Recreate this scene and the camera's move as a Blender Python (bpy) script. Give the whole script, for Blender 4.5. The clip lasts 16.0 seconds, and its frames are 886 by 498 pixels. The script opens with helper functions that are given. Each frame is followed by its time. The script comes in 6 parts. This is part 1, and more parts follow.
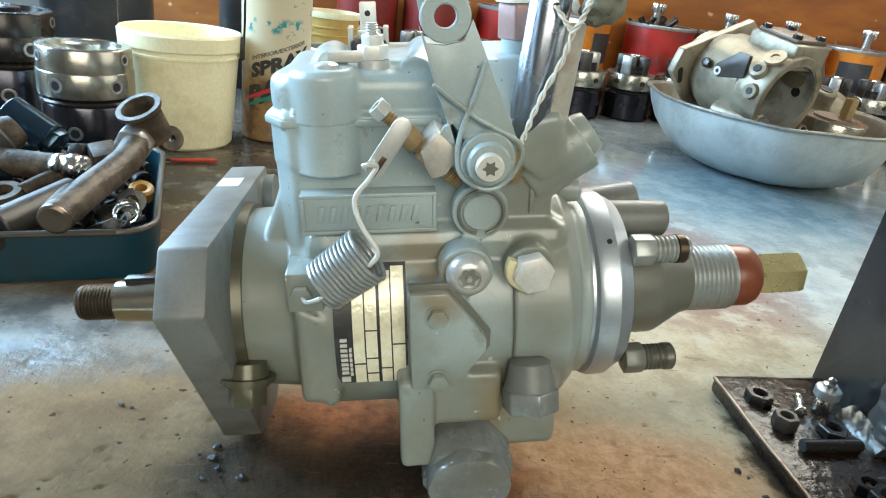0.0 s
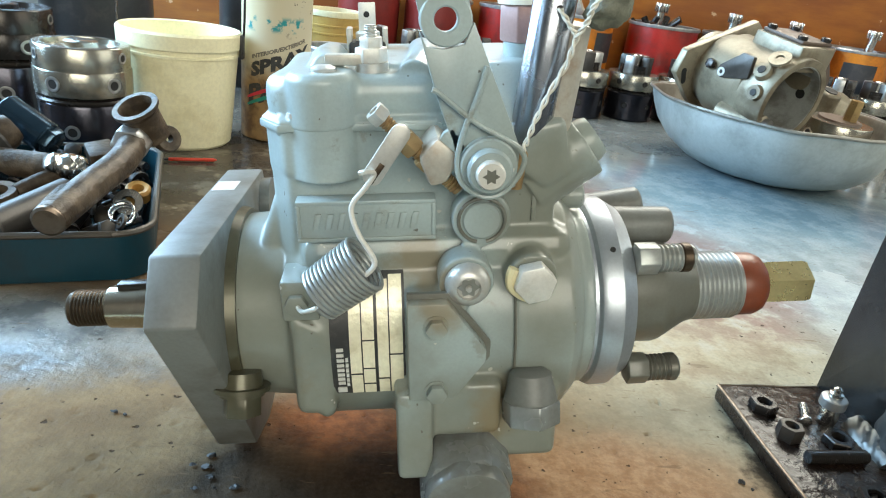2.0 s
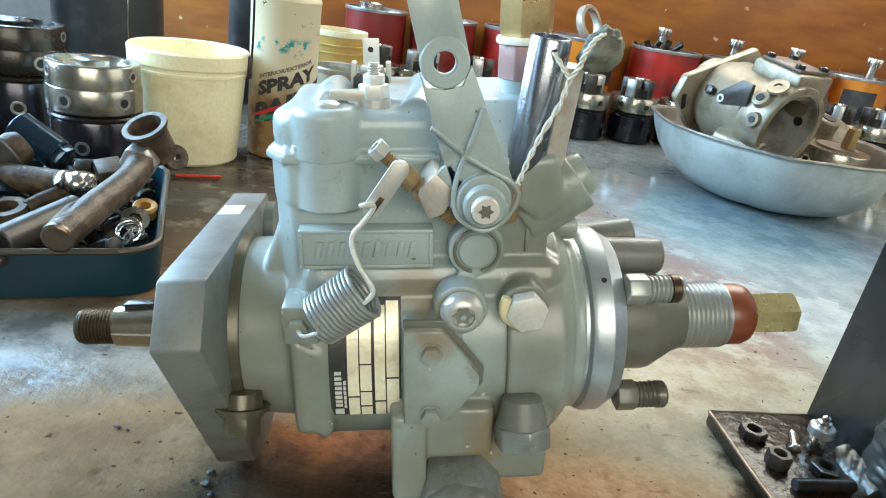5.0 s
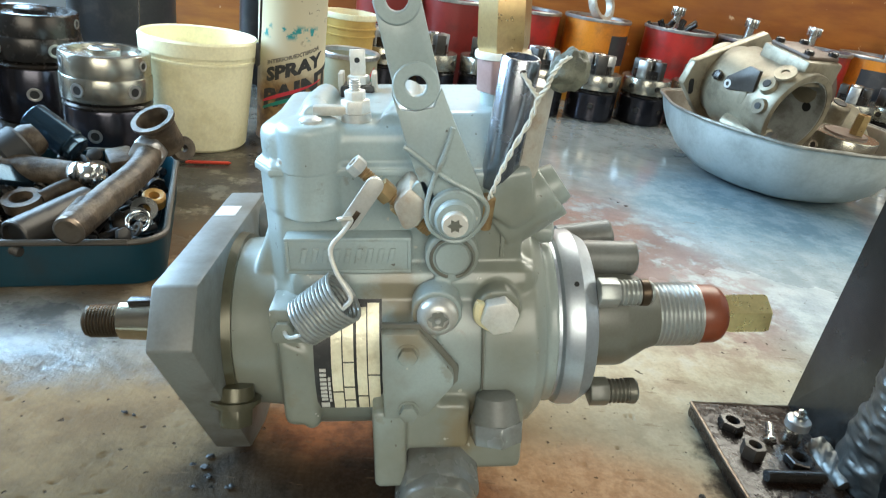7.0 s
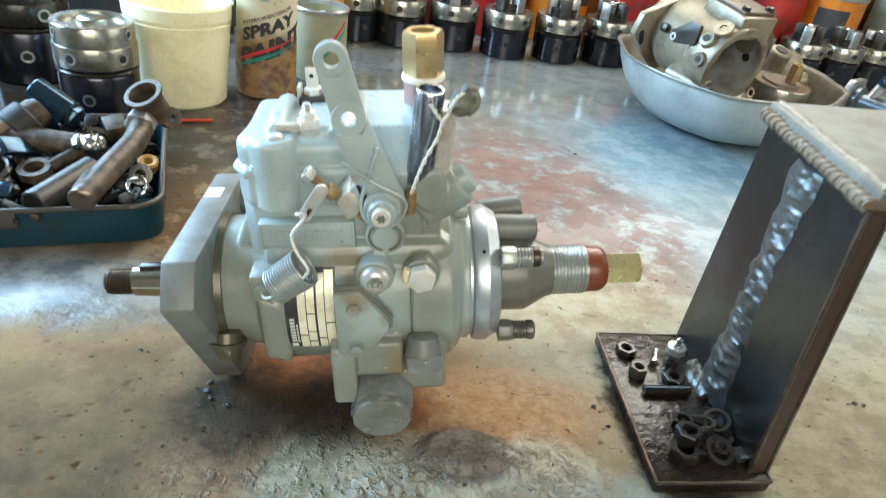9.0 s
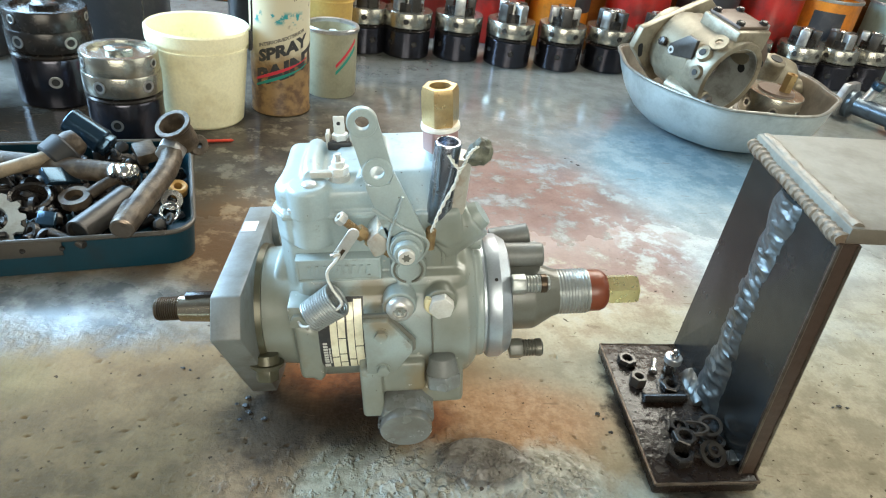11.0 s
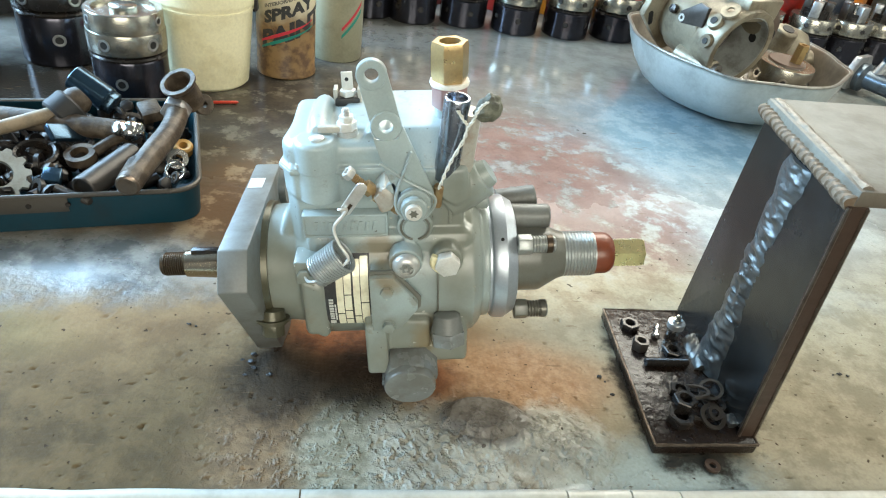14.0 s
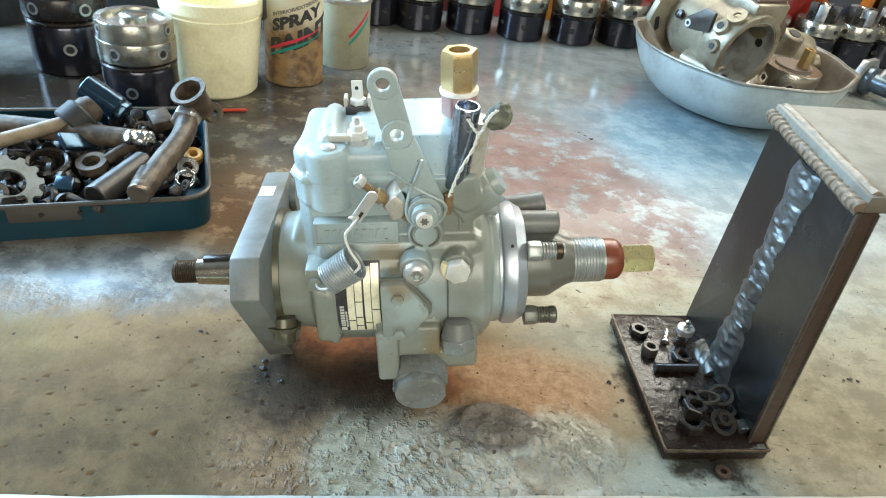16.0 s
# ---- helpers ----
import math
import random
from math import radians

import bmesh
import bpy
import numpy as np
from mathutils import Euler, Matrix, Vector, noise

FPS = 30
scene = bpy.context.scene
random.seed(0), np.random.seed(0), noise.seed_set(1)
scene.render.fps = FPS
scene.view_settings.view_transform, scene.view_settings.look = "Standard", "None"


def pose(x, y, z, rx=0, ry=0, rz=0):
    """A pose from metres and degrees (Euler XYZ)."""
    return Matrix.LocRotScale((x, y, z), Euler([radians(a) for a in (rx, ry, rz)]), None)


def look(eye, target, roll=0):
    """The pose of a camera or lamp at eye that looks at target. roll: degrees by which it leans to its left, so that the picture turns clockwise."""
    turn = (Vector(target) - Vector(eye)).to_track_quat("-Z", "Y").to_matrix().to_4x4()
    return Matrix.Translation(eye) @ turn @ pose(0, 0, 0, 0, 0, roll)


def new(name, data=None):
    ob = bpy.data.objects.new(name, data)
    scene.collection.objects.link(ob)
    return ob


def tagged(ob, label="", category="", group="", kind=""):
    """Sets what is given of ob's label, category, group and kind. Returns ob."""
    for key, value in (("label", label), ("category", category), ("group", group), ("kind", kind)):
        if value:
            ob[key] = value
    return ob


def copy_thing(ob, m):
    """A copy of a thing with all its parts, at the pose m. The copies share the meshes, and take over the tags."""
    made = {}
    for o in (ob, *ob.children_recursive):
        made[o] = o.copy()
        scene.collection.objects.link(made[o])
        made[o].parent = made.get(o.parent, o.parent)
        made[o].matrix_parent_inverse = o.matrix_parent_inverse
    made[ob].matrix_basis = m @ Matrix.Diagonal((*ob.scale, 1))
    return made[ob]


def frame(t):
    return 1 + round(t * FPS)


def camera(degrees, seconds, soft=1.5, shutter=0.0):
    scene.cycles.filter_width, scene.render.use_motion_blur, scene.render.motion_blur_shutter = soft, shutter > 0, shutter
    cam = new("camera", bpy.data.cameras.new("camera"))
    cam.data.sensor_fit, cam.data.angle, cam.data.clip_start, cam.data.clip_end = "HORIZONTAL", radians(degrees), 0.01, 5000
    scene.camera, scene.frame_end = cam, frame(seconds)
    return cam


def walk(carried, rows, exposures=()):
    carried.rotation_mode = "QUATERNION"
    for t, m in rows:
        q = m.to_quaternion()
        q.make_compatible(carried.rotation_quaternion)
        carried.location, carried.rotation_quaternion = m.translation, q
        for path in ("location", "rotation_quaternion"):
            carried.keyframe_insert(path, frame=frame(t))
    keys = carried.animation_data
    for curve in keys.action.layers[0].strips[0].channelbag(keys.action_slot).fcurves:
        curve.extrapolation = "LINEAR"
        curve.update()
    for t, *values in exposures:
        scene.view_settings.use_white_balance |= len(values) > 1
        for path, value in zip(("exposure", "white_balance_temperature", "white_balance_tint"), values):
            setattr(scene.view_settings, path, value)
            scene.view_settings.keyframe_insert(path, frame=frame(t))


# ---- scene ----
cam = camera(67.7, 16.0, soft=1.1, shutter=0.5)
PATH = [
    (0, (0.022, 0.052, 0.212), (0.267, 1.873, -0.578), 7.4),
    (0.5, (0.024, 0.054, 0.215), (0.274, 1.874, -0.576), 7.6),
    (1, (0.022, 0.057, 0.216), (0.264, 1.881, -0.568), 7.6),
    (1.5, (0.024, 0.059, 0.215), (0.268, 1.883, -0.567), 7.6),
    (2, (0.023, 0.059, 0.213), (0.266, 1.878, -0.583), 7.7),
    (2.5, (0.024, 0.058, 0.216), (0.268, 1.885, -0.56), 8.1),
    (3, (0.027, 0.055, 0.219), (0.275, 1.889, -0.538), 8.1),
    (3.5, (0.027, 0.053, 0.217), (0.279, 1.882, -0.552), 8.6),
    (4, (0.023, 0.053, 0.22), (0.265, 1.887, -0.54), 8.8),
    (6.3, (0.029, 0.049, 0.223), (0.252, 1.887, -0.534), 8.4),
    (6.5, (0.031, 0.046, 0.225), (0.255, 1.871, -0.563), 8.6),
    (7, (0.036, 0.044, 0.241), (0.223, 1.851, -0.596), 8.5),
    (7.5, (0.034, 0.031, 0.239), (0.253, 1.804, -0.661), 8.7),
    (8, (0.034, 0.028, 0.247), (0.254, 1.822, -0.61), 7.5),
    (8.5, (0.038, 0.012, 0.263), (0.249, 1.76, -0.687), 8.5),
    (9, (0.053, -0.02, 0.307), (0.292, 1.672, -0.733), 8.8),
    (9.2, (0.049, -0.026, 0.323), (0.28, 1.671, -0.71), 8.7),
    (11.3, (0.036, -0.041, 0.346), (0.269, 1.627, -0.733), 7.8),
    (11.5, (0.034, -0.041, 0.346), (0.274, 1.616, -0.748), 8.0),
    (12, (0.039, -0.045, 0.351), (0.263, 1.632, -0.715), 7.8),
    (12.5, (0.039, -0.047, 0.345), (0.263, 1.611, -0.751), 8.2),
    (13, (0.038, -0.045, 0.329), (0.26, 1.576, -0.822), 8.6),
    (13.5, (0.04, -0.049, 0.336), (0.26, 1.58, -0.803), 8.3),
    (14, (0.037, -0.046, 0.338), (0.266, 1.589, -0.791), 8.9),
    (14.5, (0.034, -0.045, 0.339), (0.259, 1.596, -0.783), 8.4),
    (15, (0.034, -0.049, 0.34), (0.255, 1.598, -0.773), 8.4),
    (15.5, (0.034, -0.046, 0.34), (0.245, 1.601, -0.774), 8.4),
    (16, (0.034, -0.047, 0.34), (0.245, 1.597, -0.779), 8.3),
]
walk(cam, [(t, look(eye, target, roll)) for t, eye, target, roll in PATH], ((0, -0.29), (6.3, -0.29), (7.2, -0.33), (8.7, -0.20), (9.3, -0.15), (16, -0.11)))

# ---------- world and light ----------
world = bpy.data.worlds.new("sky")
scene.world = world
world.use_nodes = True
wn = world.node_tree
sky = wn.nodes.new("ShaderNodeTexSky")
sky.sky_type, sky.sun_disc = "NISHITA", False
sky.sun_elevation, sky.sun_rotation = radians(40), radians(270)
wn.links.new(sky.outputs[0], wn.nodes["Background"].inputs[0])
wn.nodes["Background"].inputs[1].default_value = 0.05


def window_light(name, place, target, sx, sy, watts, colour):
    lamp = bpy.data.lights.new(name, "AREA")
    lamp.shape, lamp.size, lamp.size_y, lamp.energy, lamp.color = "RECTANGLE", sx, sy, watts, colour
    ob = new(name, lamp)
    ob.matrix_world = look(place, target)
    return ob


window_light("door_daylight", (-1.57, 0.75, 0.84), (0.1, 0.5, 0.05), 0.95, 0.95, 105, (0.46, 0.73, 1.0))
window_light("back_window_daylight", (0.6, 1.52, 1.16), (0.35, 0.35, 0.1), 1.3, 0.75, 44, (1.0, 0.98, 0.86))
window_light("front_opening_daylight", (0.15, -1.55, 0.98), (0.1, 0.4, 0.05), 1.5, 0.85, 39, (1.0, 0.96, 0.81))
window_light("east_window_daylight", (1.40, 0.32, 0.72), (0.35, 0.4, 0.0), 1.0, 0.9, 9, (1.0, 1.0, 0.86))
window_light("yard_door_daylight", (-1.07, 1.52, 0.75), (-0.1, 0.4, 0.1), 0.72, 1.2, 56, (0.46, 0.73, 1.0))

# ---------- materials ----------


class Mat:
    """A node material and small helpers to wire it."""

    def __init__(self, name):
        self.m = bpy.data.materials.new(name)
        self.m.use_nodes = True
        self.t = self.m.node_tree
        self.b = self.t.nodes["Principled BSDF"]
        self.co = self.n("ShaderNodeTexCoord").outputs["Object"]

    def n(self, kind, **props):
        node = self.t.nodes.new(kind)
        for k, v in props.items():
            node.inputs[k.replace("_", " ")].default_value = v
        return node

    def link(self, a, b):
        self.t.links.new(a, b)

    def noise(self, scale, detail=4.0, rough=0.6, vec=None, stretch=None):
        node = self.n("ShaderNodeTexNoise", Scale=scale, Detail=detail, Roughness=rough)
        src = vec or self.co
        if stretch:
            mp = self.n("ShaderNodeMapping")
            mp.inputs["Scale"].default_value = stretch
            self.link(src, mp.inputs["Vector"])
            src = mp.outputs[0]
        self.link(src, node.inputs["Vector"])
        return node.outputs["Fac"]

    def ramp(self, fac, lo, hi, a=0.0, b=1.0):
        node = self.n("ShaderNodeMapRange")
        node.interpolation_type = "SMOOTHSTEP"
        for i, v in ((1, lo), (2, hi), (3, a), (4, b)):
            node.inputs[i].default_value = v
        self.link(fac, node.inputs[0])
        return node.outputs[0]

    def mix(self, fac, a, b):
        node = self.t.nodes.new("ShaderNodeMix")
        node.data_type = "RGBA"
        for sock, v in ((node.inputs[0], fac), (node.inputs[6], a), (node.inputs[7], b)):
            if isinstance(v, bpy.types.NodeSocket):
                self.link(v, sock)
            elif isinstance(v, (int, float)):
                sock.default_value = v
            else:
                sock.default_value = (*v, 1)
        return node.outputs[2]

    def math(self, op, a, b=0.5):
        node = self.t.nodes.new("ShaderNodeMath")
        node.operation = op
        for sock, v in ((node.inputs[0], a), (node.inputs[1], b)):
            if isinstance(v, bpy.types.NodeSocket):
                self.link(v, sock)
            else:
                sock.default_value = v
        return node.outputs[0]

    def blob(self, cx, cy, rx, ry, warp, soft=0.35, vec=None):
        """A mask round (cx, cy) whose outline wanders."""
        mp = self.n("ShaderNodeMapping")
        mp.vector_type = "TEXTURE"
        mp.inputs["Location"].default_value = (cx, cy, 0)
        mp.inputs["Scale"].default_value = (rx, ry, 1)
        self.link(vec or self.co, mp.inputs["Vector"])
        ln = self.n("ShaderNodeVectorMath")
        ln.operation = "LENGTH"
        self.link(mp.outputs[0], ln.inputs[0])
        d = self.math("ADD", ln.outputs["Value"], self.math("MULTIPLY", self.math("SUBTRACT", warp, 0.5), 1.6))
        return self.ramp(d, 1.0 - soft, 1.0 + soft, 1.0, 0.0)

    def bump(self, height, strength, distance):
        node = self.n("ShaderNodeBump", Strength=strength, Distance=distance)
        self.link(height, node.inputs["Height"])
        self.link(node.outputs[0], self.b.inputs["Normal"])

    def colour(self, c):
        if isinstance(c, bpy.types.NodeSocket):
            self.link(c, self.b.inputs["Base Color"])
        else:
            self.b.inputs["Base Color"].default_value = (*c, 1)

    def set(self, rough=0.5, metal=0.0, coat=0.0, spec=0.5):
        for key, v in (("Roughness", rough), ("Metallic", metal)):
            if isinstance(v, bpy.types.NodeSocket):
                self.link(v, self.b.inputs[key])
            else:
                self.b.inputs[key].default_value = v
        self.b.inputs["Coat Weight"].default_value = coat
        self.b.inputs["Coat Roughness"].default_value = 0.2
        self.b.inputs["Specular IOR Level"].default_value = spec


def surface(name, base, dirt, rough=0.45, metal=0.0, scale=60.0, amount=0.5, grain=400.0, bump=0.15, depth=0.0004, coat=0.0, rvar=0.15, spec=0.5):
    """Base colour with patches of dirt or wear, a fine grain and an uneven gloss."""
    m = Mat(name)
    patch = m.ramp(m.noise(scale, 5.0, 0.65), 0.62 - 0.3 * amount, 0.82 - 0.2 * amount)
    fine = m.noise(grain, 3.0, 0.6)
    c = m.mix(m.math("MULTIPLY", patch, amount), base, dirt)
    c = m.mix(m.ramp(fine, 0.3, 0.75, 0.0, 0.22), c, tuple(v * 0.55 for v in base))
    m.colour(c)
    r = m.math("ADD", rough - rvar / 2, m.math("MULTIPLY", m.noise(scale * 2.3, 3.0), rvar))
    m.set(r, metal, coat, spec)
    m.bump(fine, bump, depth)
    return m.m


def pump_paint():
    """Glossy grey enamel with an oily olive film, brown runs and small chips."""
    m = Mat("grey_enamel")
    sep = m.n("ShaderNodeSeparateXYZ")
    m.link(m.co, sep.inputs[0])
    flat = m.n("ShaderNodeCombineXYZ")
    m.link(sep.outputs[0], flat.inputs[0])
    m.link(sep.outputs[2], flat.inputs[1])
    xz = flat.outputs[0]
    big, mid, fine = m.noise(22, 5, 0.62), m.noise(75, 5, 0.66), m.noise(850, 3)
    c = m.mix(m.ramp(big, 0.35, 0.68), (0.385, 0.475, 0.482), (0.300, 0.362, 0.360))

    def over(c, mask, amount, colour):
        return m.mix(m.math("MULTIPLY", mask, amount), c, colour)

    film = m.math("MAXIMUM", m.blob(-0.070, -0.004, 0.055, 0.050, big, 0.5, xz), m.math("MAXIMUM", m.blob(0.02, -0.035, 0.05, 0.035, big, 0.5, xz), m.blob(0.035, 0.04, 0.02, 0.05, big, 0.6, xz)))
    c = over(c, film, 0.85, m.mix(mid, (0.135, 0.135, 0.098), (0.23, 0.235, 0.185)))
    runs = m.math("MAXIMUM", m.blob(-0.0125, 0.034, 0.010, 0.008, mid, 0.5, xz), m.math("MAXIMUM", m.blob(0.016, -0.026, 0.008, 0.014, mid, 0.5, xz), m.math("MAXIMUM", m.blob(-0.006, 0.026, 0.008, 0.008, mid, 0.6, xz), m.blob(-0.084, -0.010, 0.004, 0.016, mid, 0.5, xz))))
    c = over(c, runs, 0.7, (0.21, 0.145, 0.055))
    c = over(c, m.ramp(m.noise(48, 6, 0.7), 0.58, 0.68), 0.5, (0.20, 0.185, 0.13))
    chips = m.ramp(m.noise(190, 2, 0.5), 0.735, 0.75)
    c = over(c, chips, 0.8, (0.56, 0.56, 0.50))
    specks = m.ramp(m.noise(260, 2, 0.5, stretch=(1.0, 1.3, 0.8)), 0.735, 0.755)
    c = over(c, specks, 0.8, (0.09, 0.075, 0.05))
    c = over(c, m.ramp(fine, 0.3, 0.75), 0.12, (0.17, 0.18, 0.17))
    m.colour(c)
    r = m.math("ADD", 0.26, m.math("MULTIPLY", mid, 0.22))
    m.set(r, 0.0, 0.28)
    m.bump(m.math("ADD", m.math("MULTIPLY", mid, 0.8), m.math("MULTIPLY", fine, 0.25)), 0.22, 0.0006)
    return m.m


grey_paint = pump_paint()
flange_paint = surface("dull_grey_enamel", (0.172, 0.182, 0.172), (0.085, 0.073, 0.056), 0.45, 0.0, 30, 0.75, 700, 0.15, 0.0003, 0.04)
cap_paint = surface("glossy_chipped_grey", (0.235, 0.255, 0.255), (0.105, 0.095, 0.060), 0.26, 0.15, 34, 0.6, 700, 0.12, 0.0003, 0.3)
olive_grey = surface("dulled_grey_paint", (0.145, 0.148, 0.125), (0.10, 0.092, 0.06), 0.34, 0.0, 60, 0.5, 800, 0.10, 0.0003, 0.15)
silver_ring = surface("brushed_aluminium", (0.52, 0.57, 0.62), (0.40, 0.42, 0.43), 0.38, 0.75, 50, 0.4, 700, 0.08, 0.0002)
steel = surface("bright_steel", (0.62, 0.60, 0.56), (0.35, 0.30, 0.24), 0.25, 1.0, 90, 0.5, 500, 0.1, 0.0002)
spring_wire_steel = surface("grey_spring_steel", (0.40, 0.42, 0.41), (0.20, 0.20, 0.18), 0.34, 0.55, 120, 0.5, 800, 0.1, 0.0002)
dark_steel = surface("dark_oily_steel", (0.030, 0.027, 0.025), (0.065, 0.045, 0.03), 0.26, 0.5, 70, 0.5, 400, 0.25, 0.0004)
thread_dark = surface("dark_thread", (0.085, 0.062, 0.042), (0.05, 0.04, 0.03), 0.4, 0.8, 90, 0.5, 700, 0.2, 0.0003)
thread_grey = surface("olive_grey_thread", (0.15, 0.145, 0.12), (0.08, 0.07, 0.05), 0.38, 0.5, 90, 0.5, 700, 0.15, 0.0003)
zinc = surface("zinc_plate", (0.58, 0.58, 0.55), (0.42, 0.36, 0.25), 0.4, 0.55, 130, 0.4, 800, 0.12, 0.0002)
white_zinc = surface("pale_zinc_screw", (0.72, 0.71, 0.66), (0.50, 0.45, 0.36), 0.42, 0.3, 130, 0.4, 800, 0.12, 0.0002)
rust_brass = surface("rusty_brass", (0.36, 0.25, 0.12), (0.22, 0.12, 0.06), 0.5, 0.5, 160, 0.6, 800, 0.25, 0.0003)
brass = surface("brass", (0.54, 0.39, 0.19), (0.30, 0.19, 0.09), 0.30, 0.75, 110, 0.4, 700, 0.15, 0.0003)
pale_brass = surface("pale_brass", (0.78, 0.66, 0.33), (0.46, 0.36, 0.17), 0.28, 0.75, 80, 0.4, 600, 0.12, 0.0003)
maroon = surface("maroon_anodised", (0.36, 0.22, 0.20), (0.26, 0.15, 0.14), 0.4, 0.2, 110, 0.4, 700, 0.1, 0.0002)
stained_zinc = surface("stained_zinc", (0.50, 0.48, 0.42), (0.28, 0.15, 0.07), 0.42, 0.3, 70, 0.6, 700, 0.15, 0.0003)
dull_zinc = surface("dull_zinc_thread", (0.36, 0.385, 0.375), (0.21, 0.20, 0.15), 0.36, 0.45, 45, 0.6, 700, 0.12, 0.0003)
red_seal = surface("brick_red_sealant", (0.20, 0.048, 0.018), (0.11, 0.035, 0.018), 0.42, 0.0, 120, 0.5, 600, 0.2, 0.0003, 0.2)
chrome = surface("chrome_tube", (0.36, 0.38, 0.42), (0.16, 0.15, 0.16), 0.26, 1.0, 60, 0.3, 500, 0.05, 0.0002)
white_plastic = surface("white_washer", (0.82, 0.79, 0.70), (0.6, 0.55, 0.45), 0.5, 0.0, 90, 0.3, 600)
black_rubber = surface("black_plastic", (0.02, 0.02, 0.02), (0.05, 0.045, 0.04), 0.45, 0.0, 90, 0.4, 600)
gold_label = surface("gold_label", (0.88, 0.83, 0.62), (0.60, 0.52, 0.33), 0.22, 0.15, 150, 0.5, 500, 0.5, 0.0006)
label_black = surface("black_label", (0.03, 0.03, 0.03), (0.12, 0.11, 0.10), 0.4, 0.0, 220, 0.4, 900)
label_white = surface("label_lettering", (0.62, 0.62, 0.58), (0.4, 0.4, 0.36), 0.5)
rag_cloth = surface("grey_green_rag", (0.17, 0.175, 0.13), (0.045, 0.046, 0.034), 0.6, 0.0, 130, 0.8, 700, 0.6, 0.0010)
cloth = surface("dirty_string", (0.70, 0.67, 0.58), (0.36, 0.34, 0.27), 0.85, 0.0, 120, 0.7, 900, 0.5, 0.0006)
yellow_mark = surface("cream_paint_mark", (0.78, 0.70, 0.42), (0.6, 0.5, 0.28), 0.5)
dark_hole = surface("dark_recess", (0.012, 0.012, 0.012), (0.03, 0.025, 0.02), 0.6)
alu_bowl = surface("worn_aluminium", (0.42, 0.46, 0.45), (0.25, 0.27, 0.255), 0.36, 0.35, 20, 0.7, 260, 0.12, 0.0004)
cast_alu = surface("cast_aluminium", (0.285, 0.25, 0.18), (0.095, 0.072, 0.045), 0.38, 0.4, 34, 0.75, 500, 0.2, 0.0004)
brown_plate = surface("brown_oxide_plate", (0.115, 0.080, 0.060), (0.06, 0.042, 0.03), 0.5, 0.2, 60, 0.5, 500, 0.2, 0.0004)
teal_paint = surface("teal_enamel", (0.002, 0.030, 0.046), (0.010, 0.016, 0.018), 0.38, 0.0, 35, 0.5, 300, 0.1, 0.0004, spec=0.3)
rusty_rim = surface("rubbed_rim", (0.075, 0.066, 0.055), (0.07, 0.06, 0.05), 0.45, 0.4, 90, 0.6, 500)
greasy = surface("greasy_bits", (0.012, 0.010, 0.009), (0.055, 0.038, 0.022), 0.38, 0.3, 60, 0.6, 300, 0.4, 0.001)
pipe_brown = surface("brown_steel_pipe", (0.042, 0.030, 0.020), (0.150, 0.115, 0.080), 0.44, 0.15, 75, 0.75, 300, 0.6, 0.0010, spec=0.35, rvar=0.25)
blue_steel = surface("blued_steel", (0.030, 0.062, 0.095), (0.012, 0.018, 0.024), 0.2, 0.7, 60, 0.4, 400)
yellow_nylon = surface("yellow_nylon", (0.48, 0.26, 0.07), (0.3, 0.15, 0.05), 0.45)
white_tub = surface("off_white_plastic", (0.87, 0.81, 0.54), (0.60, 0.51, 0.25), 0.40, 0.0, 24, 0.5, 300, 0.05, 0.0003)
red_print = surface("red_print", (0.55, 0.03, 0.05), (0.4, 0.03, 0.04), 0.45)
red_pen = surface("red_plastic", (0.65, 0.05, 0.02), (0.5, 0.04, 0.02), 0.35)
orange_tin = surface("orange_tin_paint", (0.66, 0.21, 0.015), (0.20, 0.075, 0.02), 0.34, 0.0, 24, 0.65, 300, 0.05, 0.0003, 0.3)
red_tin = surface("red_tin_paint", (0.42, 0.020, 0.014), (0.075, 0.025, 0.02), 0.32, 0.0, 22, 0.7, 300, 0.05, 0.0003, 0.3)
dark_red_tin = surface("dark_red_tin_paint", (0.22, 0.025, 0.02), (0.10, 0.02, 0.015), 0.35, 0.0, 40, 0.5, 300)
teal_tin = surface("grey_green_tin", (0.25, 0.33, 0.30), (0.14, 0.16, 0.14), 0.4, 0.2, 40, 0.5, 300)
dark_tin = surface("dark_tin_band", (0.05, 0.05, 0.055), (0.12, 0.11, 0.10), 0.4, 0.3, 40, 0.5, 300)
yellow_tin = surface("ochre_tin_paint", (0.55, 0.36, 0.10), (0.36, 0.20, 0.06), 0.45, 0.0, 30, 0.5, 300)
tin_metal = surface("tin_rim", (0.42, 0.42, 0.41), (0.2, 0.18, 0.16), 0.35, 0.8, 80, 0.6, 400)
head_black = surface("blackened_steel", (0.050, 0.050, 0.062), (0.034, 0.022, 0.024), 0.19, 0.85, 40, 0.5, 300, 0.1, 0.0003, rvar=0.08)
head_band = surface("machined_steel", (0.36, 0.345, 0.295), (0.19, 0.165, 0.115), 0.25, 0.9, 14, 0.5, 900, 0.05, 0.0002, rvar=0.08)
bracket_steel = surface("dark_blued_steel", (0.078, 0.082, 0.082), (0.032, 0.029, 0.024), 0.25, 0.85, 11, 0.7, 200, 0.3, 0.0006, spec=0.4, rvar=0.18)
wet_plate = surface("brown_oily_steel", (0.016, 0.010, 0.007), (0.006, 0.004, 0.004), 0.27, 0.0, 45, 0.6, 140, 0.8, 0.0016, spec=0.4, rvar=0.22)
